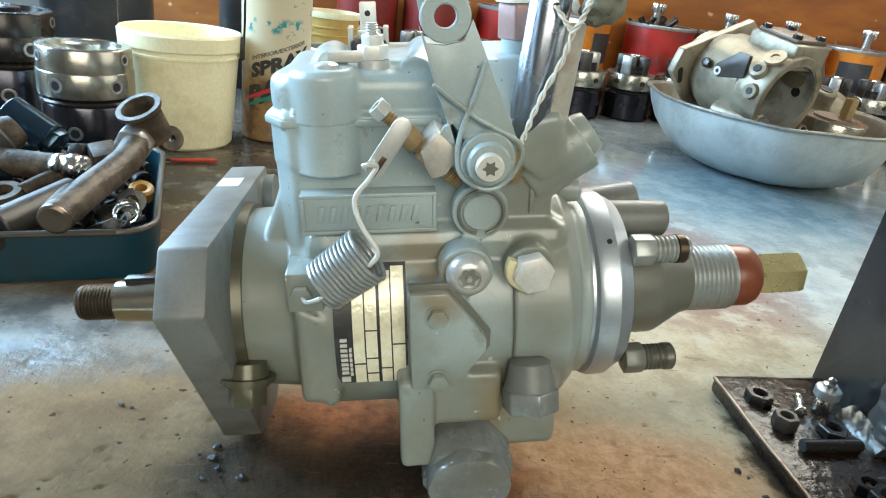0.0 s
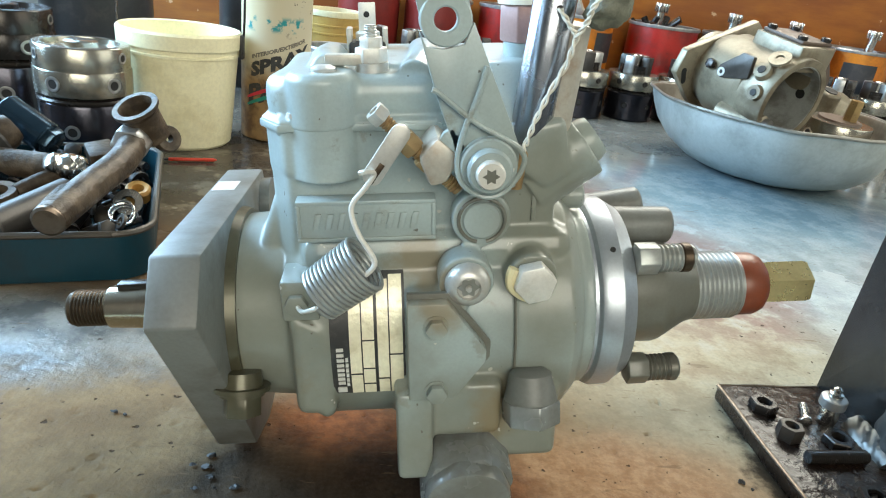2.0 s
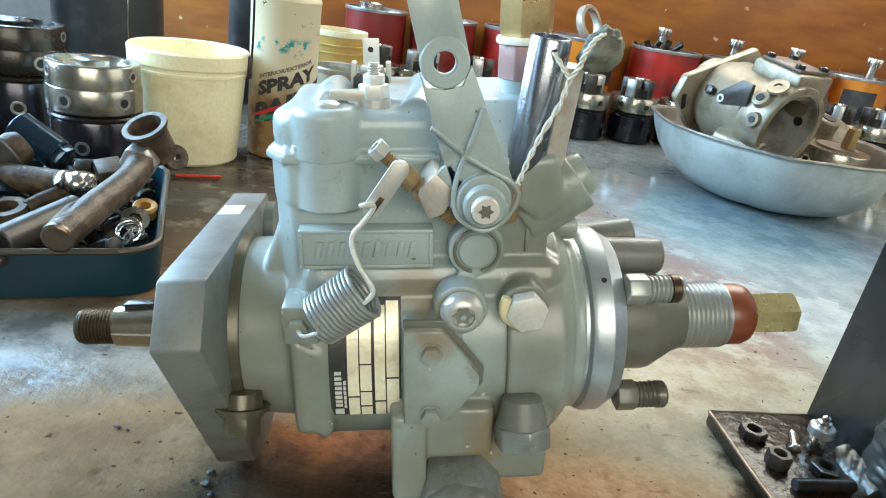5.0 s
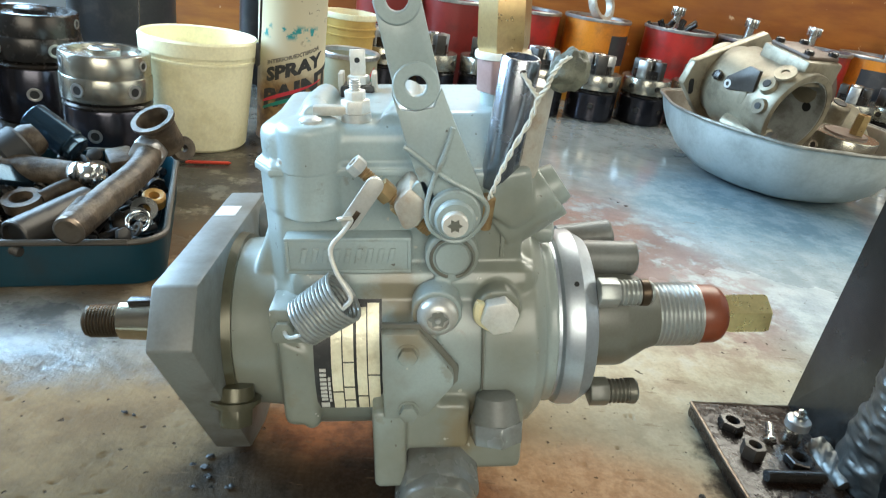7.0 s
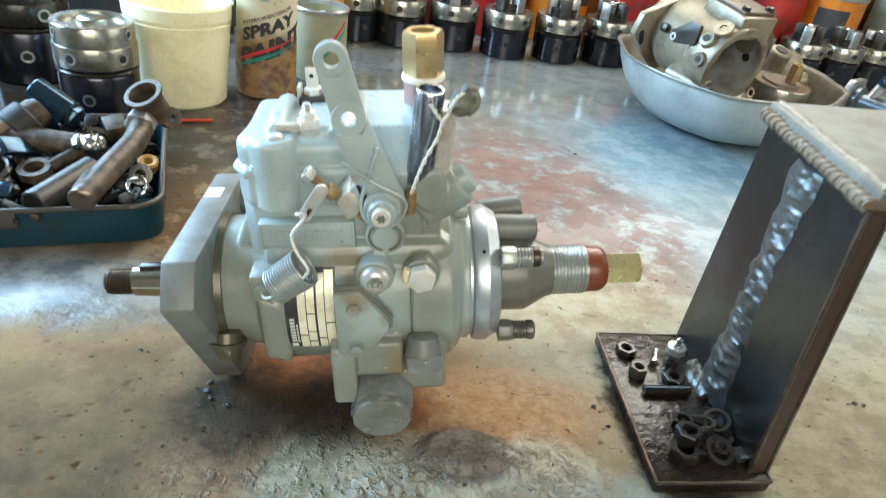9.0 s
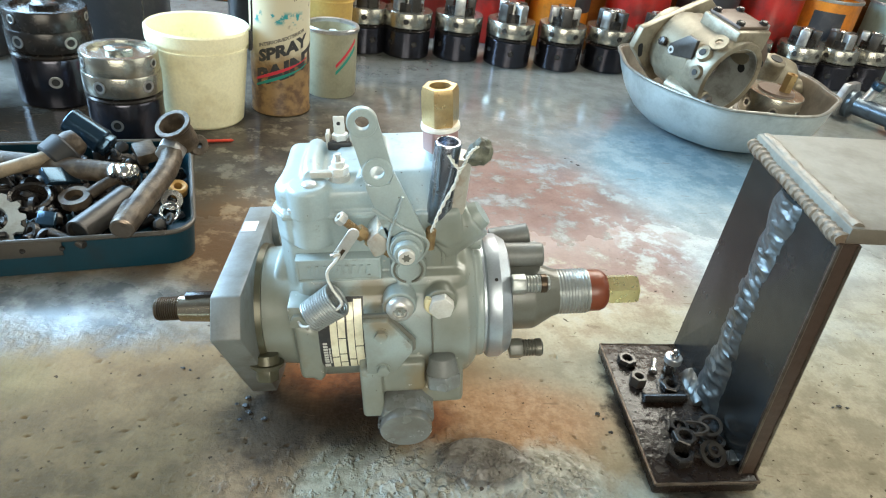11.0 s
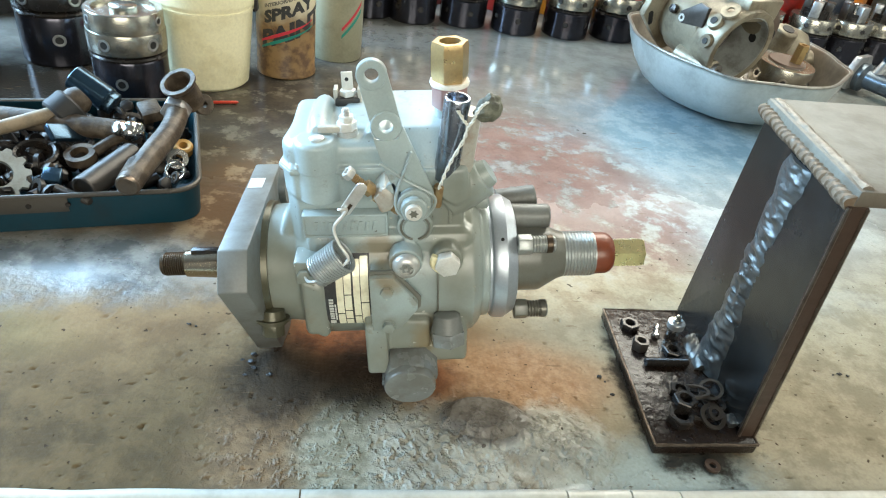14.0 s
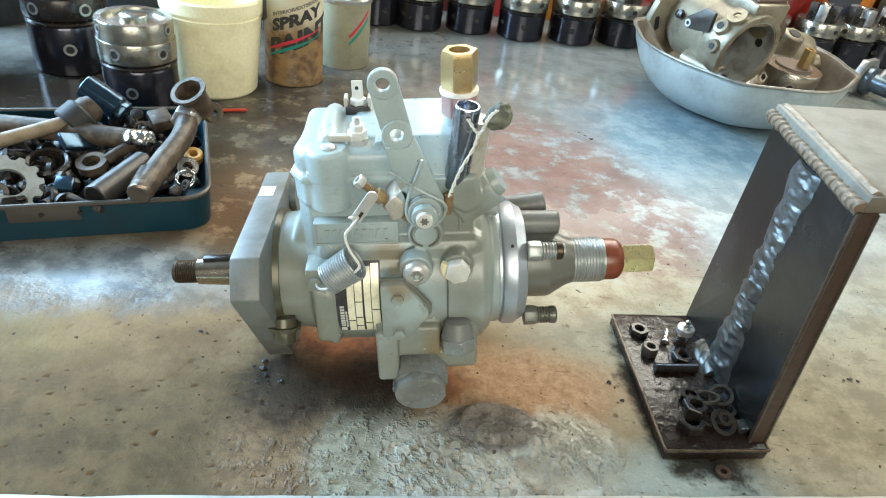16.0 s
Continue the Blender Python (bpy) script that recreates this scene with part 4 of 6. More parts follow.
    # throttle return spring, link and anchor
    c0, c1 = Vector((-0.0468, -0.0535, 0.0300)), Vector((-0.0302, -0.0545, 0.0424))
    ax = (c1 - c0).normalized()
    u = Vector((0, -1, 0))
    v = ax.cross(u)
    coil = []
    turns = 12
    for i in range(turns * 20 + 1):
        a = 2 * math.pi * i / 20
        coil.append(c0 + (c1 - c0) * (i / (turns * 20)) + (0.0088 + 0.0010 * i / (turns * 20)) * (math.cos(a) * u + math.sin(a) * v))
    spring = P("return_spring", tube(coil, 0.00078, 8, steps=1), spring_wire_steel, "close-wound grey return spring")
    P("spring_wire", tube([c1 + 0.0098 * u, (-0.0270, -0.0640, 0.0470), (-0.0318, -0.0615, 0.0555), (-0.0337, -0.0590, 0.0635), (-0.0290, -0.0575, 0.0695), (-0.0262, -0.0575, 0.0738), (-0.0285, -0.0595, 0.0752), (-0.0305, -0.0585, 0.0745)], 0.00085, 8), white_zinc, "", spring)
    P("spring_hook", tube([c0 + 0.0088 * u, (-0.0510, -0.058, 0.0265), (-0.0535, -0.053, 0.0240), (-0.0552, -0.049, 0.0240)], 0.0008, 8), white_zinc, "", spring)
    anchor = P("anchor_plate", block(-0.0610, -0.0480, -0.0470, -0.03, 0.0165, 0.032, 0.001), grey_paint)
    P("anchor_bolt", hexnut(0.0042, 0.003, fwd(-0.0555, -0.0470, 0.0238)), grey_paint, "", anchor)
    d = Vector((0.0095, 0.0135)).normalized()
    outl = []
    for s, cx, cz in ((1, 0.0178, 0.086), (-1, 0.0268, 0.0728)):
        for k in range(9):
            a = math.atan2(d.y, d.x) + (0 if s > 0 else math.pi) - math.pi / 2 + math.pi * k / 8
            outl.append((-cx + 0.0031 * math.cos(a), cz + 0.0031 * math.sin(a)))
    link = P("link_plate", prism(outl, 0.0555, 0.0570, 0.0003, to_front), zinc, "slotted pale zinc link plate")
    P("link_slot", prism([(-0.0285, 0.0712), (-0.0270, 0.0702), (-0.0228, 0.0762), (-0.0243, 0.0772)], 0.0568, 0.0573, 0.0001, to_front), thread_dark, "", link)

    # idle stop screw on its lug
    a0, a1 = Vector((-0.0238, -0.0465, 0.0890)), Vector((0.0010, -0.044, 0.0635))
    axd = (a1 - a0).normalized()
    screw = P("stop_screw", lathe(thread(0.0024, 0.036, 0.0012, 0.0004), 24, along(a0, axd)), rust_brass, "rusty brass stop screw with nuts")
    P("screw_head", hexnut(0.0037, 0.0042, along(a0 - axd * 0.003, axd), hole=0.0018), zinc, "", screw)
    P("lock_nut", hexnut(0.0042, 0.0055, along(a0 + axd * 0.010, axd)), rust_brass, "", screw)
    P("lock_nut", hexnut(0.0040, 0.0045, along(a0 + axd * 0.0185, axd)), rust_brass, "", screw)
    P("screw_lug", prism([(-0.0122, 0.0765), (-0.006, 0.0835), (0.0015, 0.0765), (-0.003, 0.068), (-0.0085, 0.0665)], 0.030, 0.0515, 0.0018, to_front), stained_zinc, "pale rust-stained cast lug")

    # throttle lever with two ringed eyes
    lever = None
    for cx, cz, r in ((-0.0035, 0.1183, 0.0079), (-0.0093, 0.1448, 0.0076)):
        lever = hollow([(0.0035, 0.0), (r, 0.0), (r, 0.0036), (r - 0.0005, 0.0041), (0.0040, 0.0041), (0.0035, 0.0036)], 40, fwd(cx, -0.0475, cz), lever)
    prism([(-0.0166, 0.1430), (-0.0112, 0.1190), (-0.0080, 0.1245), (-0.0035, 0.1262), (0.0010, 0.1247), (0.0042, 0.1200), (-0.0018, 0.1455), (-0.0045, 0.1392), (-0.0093, 0.1374), (-0.0140, 0.1388)], 0.0478, 0.0505, 0.0004, to_front, lever)
    prism([(-0.0117, 0.1160), (-0.0093, 0.1105), (-0.0040, 0.1098), (0.0022, 0.1110), (0.0050, 0.1175), (0.0100, 0.1050), (0.0205, 0.0790), (0.0195, 0.0660), (0.0105, 0.0620), (0.0018, 0.0670), (-0.0010, 0.0800), (-0.0065, 0.0965)], 0.0478, 0.0505, 0.0004, to_front, lever)
    prism([(-0.0010, 0.086), (-0.0040, 0.0845), (-0.0068, 0.0800), (-0.0062, 0.0752), (-0.0030, 0.0720), (0.0020, 0.0700), (0.0030, 0.0800)], 0.0478, 0.0505, 0.0004, to_front, lever)
    arm = P("throttle_lever", lever, grey_paint, "grey throttle lever with two ringed eyes")
    P("lever_shaft", lathe([(0.0005, 0), (0.0075, 0), (0.0075, 0.022), (0.0005, 0.022)], 32, fwd(0.0098, -0.027, 0.0745)), grey_paint, "", arm)
    P("lever_washer", lathe([(0.0005, 0), (0.0092, 0), (0.0092, 0.0030), (0.0086, 0.0036), (0.0005, 0.0036)], 40, fwd(0.0098, -0.0525, 0.0745)), grey_paint, "", arm)
    P("lever_bush", lathe([(0.0005, 0), (0.0070, 0), (0.0072, 0.0026), (0.0064, 0.0038), (0.0005, 0.0038)], 40, fwd(0.0096, -0.0570, 0.0742)), grey_paint, "", arm)
    P("lever_screw", lathe([(0.0005, 0), (0.0046, 0), (0.0046, 0.0022), (0.0041, 0.0029), (0.0005, 0.0029)], 32, fwd(0.0094, -0.0610, 0.0740)), white_zinc, "pale star-recess lever screw", arm)
    sx = part("star_recess", prism(star(6, 0.0016, 0.0027), 0, 0.0004, 0, fwd(0.0094, -0.0637, 0.0740)), olive_grey, pump)
    P("torsion_spring", tube([(-0.0078, -0.0535, 0.0985), (-0.0055, -0.0535, 0.0972), (0.006, -0.0535, 0.0880), (0.0195, -0.0545, 0.0800), (0.0205, -0.055, 0.0735), (0.0150, -0.055, 0.0660), (0.0085, -0.055, 0.0645), (0.0015, -0.055, 0.0690), (-0.0002, -0.0545, 0.0765), (0.0020, -0.054, 0.0860), (0.0060, -0.0535, 0.0960), (0.0088, -0.0535, 0.1052)], 0.0009, 8), grey_paint, "grey torsion spring wire")

    # terminals on the cover
    term = P("terminal_block", block(-0.0365, -0.0215, 0.0225, 0.0345, 0.0965, 0.1035, 0.0015), black_rubber, "black terminal insulator with a brass spade")
    P("terminal_nut", hexnut(0.0052, 0.0050, pose(-0.0288, 0.0285, 0.1020, 0, 0, 15)), white_zinc, "", term)
    P("terminal_clip", block(-0.0372, -0.0350, 0.0240, 0.0330, 0.0990, 0.1085, 0.0005), stained_zinc, "", term)
    P("terminal_clip", block(-0.0228, -0.0206, 0.0240, 0.0330, 0.0990, 0.1085, 0.0005), stained_zinc, "", term)
    P("spade", block(-0.0322, -0.0254, 0.0280, 0.0292, 0.105, 0.1180, 0.0004), white_zinc, "", term)
    P("spade_hole", lathe([(0.0002, 0), (0.0012, 0), (0.0012, 0.0003), (0.0002, 0.0003)], 14, fwd(-0.0290, 0.0281, 0.1135)), dark_hole, "", term)
    stud = P("terminal_stud", lathe([(0.0005, 0.0955), (0.0062, 0.0955), (0.0058, 0.1015), (0.0005, 0.1015)], 24, pose(-0.0265, -0.0168, 0)), zinc, "zinc terminal stud with nuts")
    P("stud_nut", hexnut(0.0057, 0.0050, pose(-0.0265, -0.0168, 0.1015)), white_zinc, "", stud)
    P("stud_nut", hexnut(0.0042, 0.0036, pose(-0.0265, -0.0168, 0.1063, 0, 0, 20)), white_zinc, "", stud)
    P("stud_tip", lathe(thread(0.0022, 0.004, 0.0009, 0.0003), 16, pose(-0.0265, -0.0168, 0.1099)), zinc, "", stud)
    P("stud_strap", block(-0.0425, -0.0265, -0.0205, -0.0165, 0.1008, 0.1046, 0.0007), stained_zinc, "", stud)

    # return line fitting
    fx, fy = 0.0318, 0.004
    fit = P("return_fitting", hexnut(0.0106, 0.0135, pose(fx, fy, 0.1055)), maroon, "maroon hexagon fitting on the cover")
    P("fitting_base", lathe([(0.0005, 0.099), (0.0088, 0.099), (0.0088, 0.1055), (0.0005, 0.1055)], 32, pose(fx, fy, 0)), grey_paint, "", fit)
    P("sealing_washer", lathe([(0.0005, 0), (0.0112, 0), (0.0115, 0.001), (0.0112, 0.0026), (0.0005, 0.0026)], 40, pose(fx, fy, 0.1190)), white_plastic, "white sealing washer", fit)
    P("union_nut", hexnut(0.0108, 0.0220, pose(fx, fy, 0.1216, 0, 0, 8), hole=0.0062), brass, "hollow brass union nut", fit)
    part("union_bore", lathe([(0.0003, 0.1225), (0.0063, 0.1225), (0.0063, 0.1360), (0.0003, 0.1360)], 24, pose(fx, fy, 0)), dark_hole, pump)

    # shut-off tube with a twisted wire and a rag
    t0, t1 = Vector((0.0282, -0.0255, 0.0750)), Vector((0.0342, -0.0295, 0.1250))
    tb = P("shut_off_tube", lathe([(0.0005, 0), (0.0072, 0), (0.0072, 0.049), (0.0066, 0.050), (0.0058, 0.050), (0.0058, 0.044), (0.0005, 0.044)], 40, along(t0, t1 - t0)), chrome, "dark shiny metal tube")
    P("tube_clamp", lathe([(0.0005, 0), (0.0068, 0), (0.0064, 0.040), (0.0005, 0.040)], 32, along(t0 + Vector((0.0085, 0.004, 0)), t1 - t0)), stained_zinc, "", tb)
    P("tube_hole", lathe([(0.0002, 0), (0.0011, 0), (0.0011, 0.0004), (0.0002, 0.0004)], 14, fwd(0.0338, -0.0362, 0.1200)), dark_hole, "", tb)
    path = [Vector(p) for p in ((0.0338, -0.0368, 0.1200), (0.0370, -0.0385, 0.1150), (0.0395, -0.0385, 0.1120), (0.0372, -0.0385, 0.1040), (0.0318, -0.0375, 0.0935), (0.0280, -0.0365, 0.0845), (0.0250, -0.0370, 0.0765), (0.0238, -0.036, 0.0725))]
    for ph in (0.0, math.pi):
        twisted = []
        for i in range(len(path) - 1):
            for k in range(6):
                p = path[i].lerp(path[i + 1], k / 6)
                a = ph + (i * 6 + k) * 0.95
                twisted.append(p + 0.0006 * Vector((math.cos(a), 0, 0.4 * math.sin(a))) + Vector((0, 0.0008 * math.sin(a), 0)))
        P("twisted_wire", tube(twisted, 0.00052, 6, steps=2), cloth, "dirty white twisted tie wire")
    rag = bmesh.new()
    bmesh.ops.create_icosphere(rag, subdivisions=4, radius=1.0)
    for w in rag.verts:
        k = 1 + 0.28 * noise.noise(w.co * 1.8) + 0.08 * noise.noise(w.co * 5)
        w.co = Vector((0.0500, -0.0362, 0.1210)) + Matrix.Rotation(radians(-38), 3, "Y") @ Vector((w.co.x * 0.0082 * k, w.co.y * 0.0050 * k, w.co.z * 0.0064 * k))
    P("seal_rag", rag, rag_cloth, "grey rag knot tied to the tube")
    tail = [Vector(p) for p in ((0.0392, -0.0388, 0.1115), (0.0415, -0.0412, 0.1160), (0.0428, -0.0420, 0.1205), (0.0455, -0.0420, 0.1245), (0.0490, -0.0415, 0.1268))]
    for ph in (0.0, math.pi):
        P("wire_tail", tube([tail[q // 6].lerp(tail[q // 6 + 1], q % 6 / 6) + 0.0006 * Vector((math.cos(ph + q * 0.95), math.sin(ph + q * 0.95), 0)) for q in range(24)], 0.00055, 6, steps=2), cloth)
    P("brass_pin", lathe([(0.0003, 0), (0.0030, 0), (0.0030, 0.013), (0.0022, 0.014), (0.0003, 0.014)], 20, along((0.0225, -0.0315, 0.0595), (0.12, -0.05, 1))), rust_brass)
    P("side_plug", lathe([(0.0005, 0), (0.0088, 0), (0.0086, 0.003), (0.0076, 0.0055), (0.0005, 0.0055)], 32, along((0.0500, -0.019, 0.0715), (0.85, 0, 0.6))), grey_paint)
    P("lower_screw", lathe([(0.0005, 0), (0.0055, 0), (0.0055, 0.009), (0.0046, 0.01), (0.0005, 0.01)], 24, along((0.046, -0.004, 0.046), X)), grey_paint)
    return pump


injection_pump()

# ---------- welded bracket with loose fasteners ----------
def weld(points, r, seed, lumps=9.0):
    """A bead of overlapping scales along a line."""
    bm = bmesh.new()
    pts = [Vector(p) for p in points]
    total = sum((b - a).length for a, b in zip(pts, pts[1:]))
    n = int(total / (r * 0.55))
    rng = random.Random(seed)
    for i in range(n):
        s = i / n * (len(pts) - 1)
        k = min(int(s), len(pts) - 2)
        p = pts[k].lerp(pts[k + 1], s - k)
        d = (pts[k + 1] - pts[k]).normalized()
        q = r * rng.uniform(0.75, 1.2)
        m = along(p + Vector([rng.uniform(-1, 1) * r * 0.22 for _ in range(3)]), d) @ Matrix.Diagonal((q, q * rng.uniform(0.8, 1.1), q * 0.75, 1))
        bmesh.ops.create_icosphere(bm, subdivisions=2, radius=1.0, matrix=m)
    for v in bm.verts:
        v.co += r * 0.2 * noise.noise_vector(v.co * lumps / r * 0.08)
    return bm


def smear(p, q, width, height, seed):
    """A wide uneven bead laid over a corner between p and q, bulging to -x."""
    p, q = Vector(p), Vector(q)
    bm = bmesh.new()
    d = (q - p).normalized()
    out = Vector((-1, 0, 0)) if abs(d.z) > 0.5 else Vector((-0.7, 0, 0.7))
    side = d.cross(out).normalized()
    n, w = max(8, int((q - p).length / 0.0011)), 22
    rows = []
    for i in range(n + 1):
        f = i / n
        row = []
        for k in range(w + 1):
            a = math.pi * k / w
            c = p.lerp(q, f)
            wob = 1 + 0.3 * noise.noise(Vector((f * 14, seed, k * 0.02)))
            s = c * 150 + Vector((0, 0, seed))
            bump = 1 + 0.50 * noise.noise(s + Vector((0, k * 0.35, 0))) + 0.30 * noise.noise(s * 2.3 + Vector((0, k * 0.55, 0))) + 0.14 * noise.noise(s * 4.6 + Vector((0, k * 0.9, 0)))
            row.append(bm.verts.new(c + side * width * wob * math.cos(a) + out * height * math.sin(a) ** 2.4 * max(0.15, bump)))
        rows.append(row)
    for u, v in zip(rows, rows[1:]):
        for k in range(w):
            bm.faces.new((u[k], u[k + 1], v[k + 1], v[k]))
    bm.faces.new(rows[0])
    bm.faces.new(rows[-1][::-1])
    for u, v in zip(rows, rows[1:]):
        bm.faces.new((u[0], v[0], v[-1], u[-1]))
    return bm


def cast_weld(points, r, seed):
    """A seam of curved overlapping scales as one skin."""
    pts = [Vector(p) for p in points]
    bm = bmesh.new()
    n, w = 150, 18
    rows = []
    for i in range(n + 1):
        s = i / n * (len(pts) - 1)
        k = min(int(s), len(pts) - 2)
        c = pts[k].lerp(pts[k + 1], s - k)
        d = (pts[k + 1] - pts[k]).normalized()
        up = Vector((0, 0, 1))
        side = d.cross(up).normalized()
        row = []
        for j in range(w):
            a = 2 * math.pi * j / w
            saw = ((i / 7.5 + 0.5 * math.cos(a) + 0.3 * noise.noise(c * 90)) % 1.0)
            rr = r * (0.82 + 0.28 * saw + 0.25 * noise.noise(c * 60 + Vector((0, 0, j * 0.1))))
            row.append(bm.verts.new(c + rr * (math.cos(a) * side * 0.9 + math.sin(a) * up * 0.8)))
        rows.append(row)
    for u, v in zip(rows, rows[1:]):
        for j in range(w):
            bm.faces.new((u[j], u[(j + 1) % w], v[(j + 1) % w], v[j]))
    bm.faces.new(rows[0][::-1])
    bm.faces.new(rows[-1])
    return bm


worn_steel = surface("rubbed_brown_steel", (0.165, 0.130, 0.100), (0.055, 0.038, 0.028), 0.34, 0.85, 90, 0.65, 400)


def bracket():
    b = thing("welded_bracket", "dark oily welded steel bracket standing on the bench", "bracket", pose(0, 0, 0))
    part("base_plate", prism([(0.2325, 0.2245), (0.3065, 0.2285), (0.3065, 0.366), (0.2325, 0.362)], 0.0, 0.0095, 0.0020), wet_plate, b, "dark wet steel base plate with worn edges")
    rim = [(0.2330, 0.2250), (0.3060, 0.2290), (0.3060, 0.3655), (0.2330, 0.3615)]
    for (ax, ay), (bx, by) in zip(rim, rim[1:] + rim[:1]):
        part("worn_edge", tube([(ax + (bx - ax) * i / 6, ay + (by - ay) * i / 6, 0.0089 + 0.0003 * math.sin(i * 2.1)) for i in range(7)], 0.0011, 8), worn_steel, b, "rubbed plate edge")
    web = bmesh.new()
    lo = [web.verts.new(p) for p in ((0.2960, 0.2385, 0.0095), (0.3050, 0.2385, 0.0095), (0.3075, 0.3665, 0.0095), (0.2980, 0.3665, 0.0095))]
    hi = [web.verts.new(p) for p in ((0.2895, 0.2440, 0.1865), (0.2985, 0.2440, 0.1865), (0.3115, 0.3640, 0.1865), (0.3015, 0.3640, 0.1865))]
    web.faces.new(lo[::-1])
    web.faces.new(hi)
    for k in range(4):
        web.faces.new((lo[k], lo[(k + 1) % 4], hi[(k + 1) % 4], hi[k]))
    part("web_plate", web, bracket_steel, b, "upright dark steel plate")
    edge = bmesh.new()
    for dy in (0.0, -0.0028):
        for x, y, z in ((0.2948, 0.2384, 0.0095), (0.3058, 0.2384, 0.0095), (0.2992, 0.2439, 0.1865), (0.2883, 0.2439, 0.1865)):
            edge.verts.new((x, y + dy, z))
    edge.verts.ensure_lookup_table()
    ev = edge.verts
    for f in ((0, 1, 2, 3), (7, 6, 5, 4), (0, 4, 5, 1), (1, 5, 6, 2), (2, 6, 7, 3), (3, 7, 4, 0)):
        edge.faces.new([ev[q] for q in f])
    bmesh.ops.subdivide_edges(edge, edges=[e for e in edge.edges if e.calc_length() > 0.1], cuts=90)
    rough_up(edge, 0.0006, 260)
    part("cut_edge", edge, rust_edge, b, "rusty flame-cut edge")
    for lo_end, hi_end in (((0.3058, 0.2357, 0.0095), (0.2991, 0.2412, 0.1860)), ((0.2949, 0.2357, 0.0095), (0.2884, 0.2412, 0.1860))):
        part("worn_corner", tube([Vector(lo_end).lerp(Vector(hi_end), i / 9) for i in range(10)], 0.0012, 8), worn_steel, b, "rubbed bright corner")
    part("weld_bead", smear((0.2973, 0.2985, 0.010), (0.2956, 0.2995, 0.182), 0.0185, 0.0048, 3), weld_metal, b, "wide lumpy shiny weld bead")
    part("weld_spread", smear((0.2981, 0.2975, 0.010), (0.2964, 0.2985, 0.184), 0.0250, 0.0020, 21), bracket_steel, b, "thin rippled heat-marked spread beside the weld")
    part("weld_bead", smear((0.2925, 0.2960, 0.0105), (0.2940, 0.3300, 0.0105), 0.0110, 0.0045, 4), weld_metal, b, "wide lumpy shiny weld bead")
    part("weld_bead", smear((0.2945, 0.2420, 0.0105), (0.2945, 0.2510, 0.0105), 0.0050, 0.0040, 8), weld_metal, b)
    part("top_plate", prism([(0.2905, 0.2415), (0.46, 0.250), (0.46, 0.388), (0.3015, 0.3715)], 0.1860, 0.1960, 0.0016), pale_plate, b, "dusty pale steel top plate")
    part("top_weld", cast_weld([(0.3010, 0.3705, 0.1885), (0.2985, 0.33, 0.1870), (0.2945, 0.285, 0.1870), (0.2900, 0.2425, 0.1875)], 0.0054, 5), rust_weld, b, "thick brown weld seam")
    strip = tube([Vector((0.3075, 0.3690, 0.1936)).lerp(Vector((0.2960, 0.2440, 0.1936)), k / 12) for k in range(13)], 0.0042, 12)
    rough_up(strip, 0.0009, 190)
    part("ground_edge", strip, ground_metal, b, "pale ground strip beside the seam")
    part("top_bolt", hexnut(0.008, 0.006, pose(0.402, 0.352, 0.196)), steel, b)
    return b


rust_weld = surface("brown_weld", (0.17, 0.125, 0.085), (0.30, 0.25, 0.195), 0.48, 0.1, 160, 0.5, 500, 0.4, 0.0006, spec=0.3)
bracket()

oily = bracket_steel
z0 = 0.0095


def loose_nut(x, y, r, h, turn, tilt=0.0, material=dark_steel, z=z0, label="greasy dark steel nut lying on the bracket base"):
    return solid("hex_nut", hexnut(r, h, pose(0, 0, 0), hole=r * 0.55), material, label, "nut", pose(x, y, z, tilt, 0, turn), "nuts on the bracket")


loose_nut(0.2495, 0.3170, 0.0066, 0.0080, 10, material=dark_nut, label="small grey-brown hexagon nut standing on the bracket base")
loose_nut(0.2480, 0.3400, 0.0076, 0.0055, 25)
loose_nut(0.2745, 0.3130, 0.0078, 0.0050, 40)
loose_nut(0.2560, 0.2460, 0.0098, 0.0070, 5)
loose_nut(0.2610, 0.2560, 0.0085, 0.0055, 33, z=z0 + 0.0068, label="greasy nut lying on another nut")
loose_nut(0.2650, 0.2715, 0.0078, 0.0055, 12, z=z0)


def union_screw(m):
    """Stepped silver union screw standing on end."""
    t = thing("union_screw", "bright stepped union screw standing on the bracket base", "screw", m, "fasteners on the bracket")
    part("flange", lathe([(0.0005, 0), (0.0050, 0), (0.0053, 0.003), (0.0050, 0.011), (0.0005, 0.011)], 28), steel, t)
    part("collar", lathe([(0.0005, 0.011), (0.0064, 0.011), (0.0067, 0.0113), (0.0067, 0.0158), (0.0062, 0.0164), (0.0005, 0.0172)], 32), tin_metal, t)
    part("tip", lathe([(0.0005, 0.017), (0.0036, 0.017), (0.0036, 0.0192), (0.0021, 0.0197), (0.0021, 0.022), (0.0005, 0.023)], 24), steel, t)
    return t


union_screw(pose(0.2800, 0.3315, z0))


def stud_bolt(p, d, r, ln, material, label, head=0.0, group="fasteners on the bracket"):
    t = thing("bolt", label, "bolt", along(p, d), group)
    part("shank", lathe(thread(r, ln, r * 0.35, r * 0.12, r * 0.15), 22), material, t)
    if head:
        part("bolt_head", hexnut(head, head * 0.7, pose(0, 0, -head * 0.7)), material, t)
    return t


stud_bolt((0.2480, 0.2985, z0 + 0.0032), (1, 0.06, 0), 0.0034, 0.034, dark_steel, "dark greasy stud lying on the bracket base")
stud_bolt((0.2660, 0.3290, z0 + 0.0030), (0.4, 1.0, 0.15), 0.0022, 0.012, steel, "short bright screw lying on the bracket base", 0.0035)


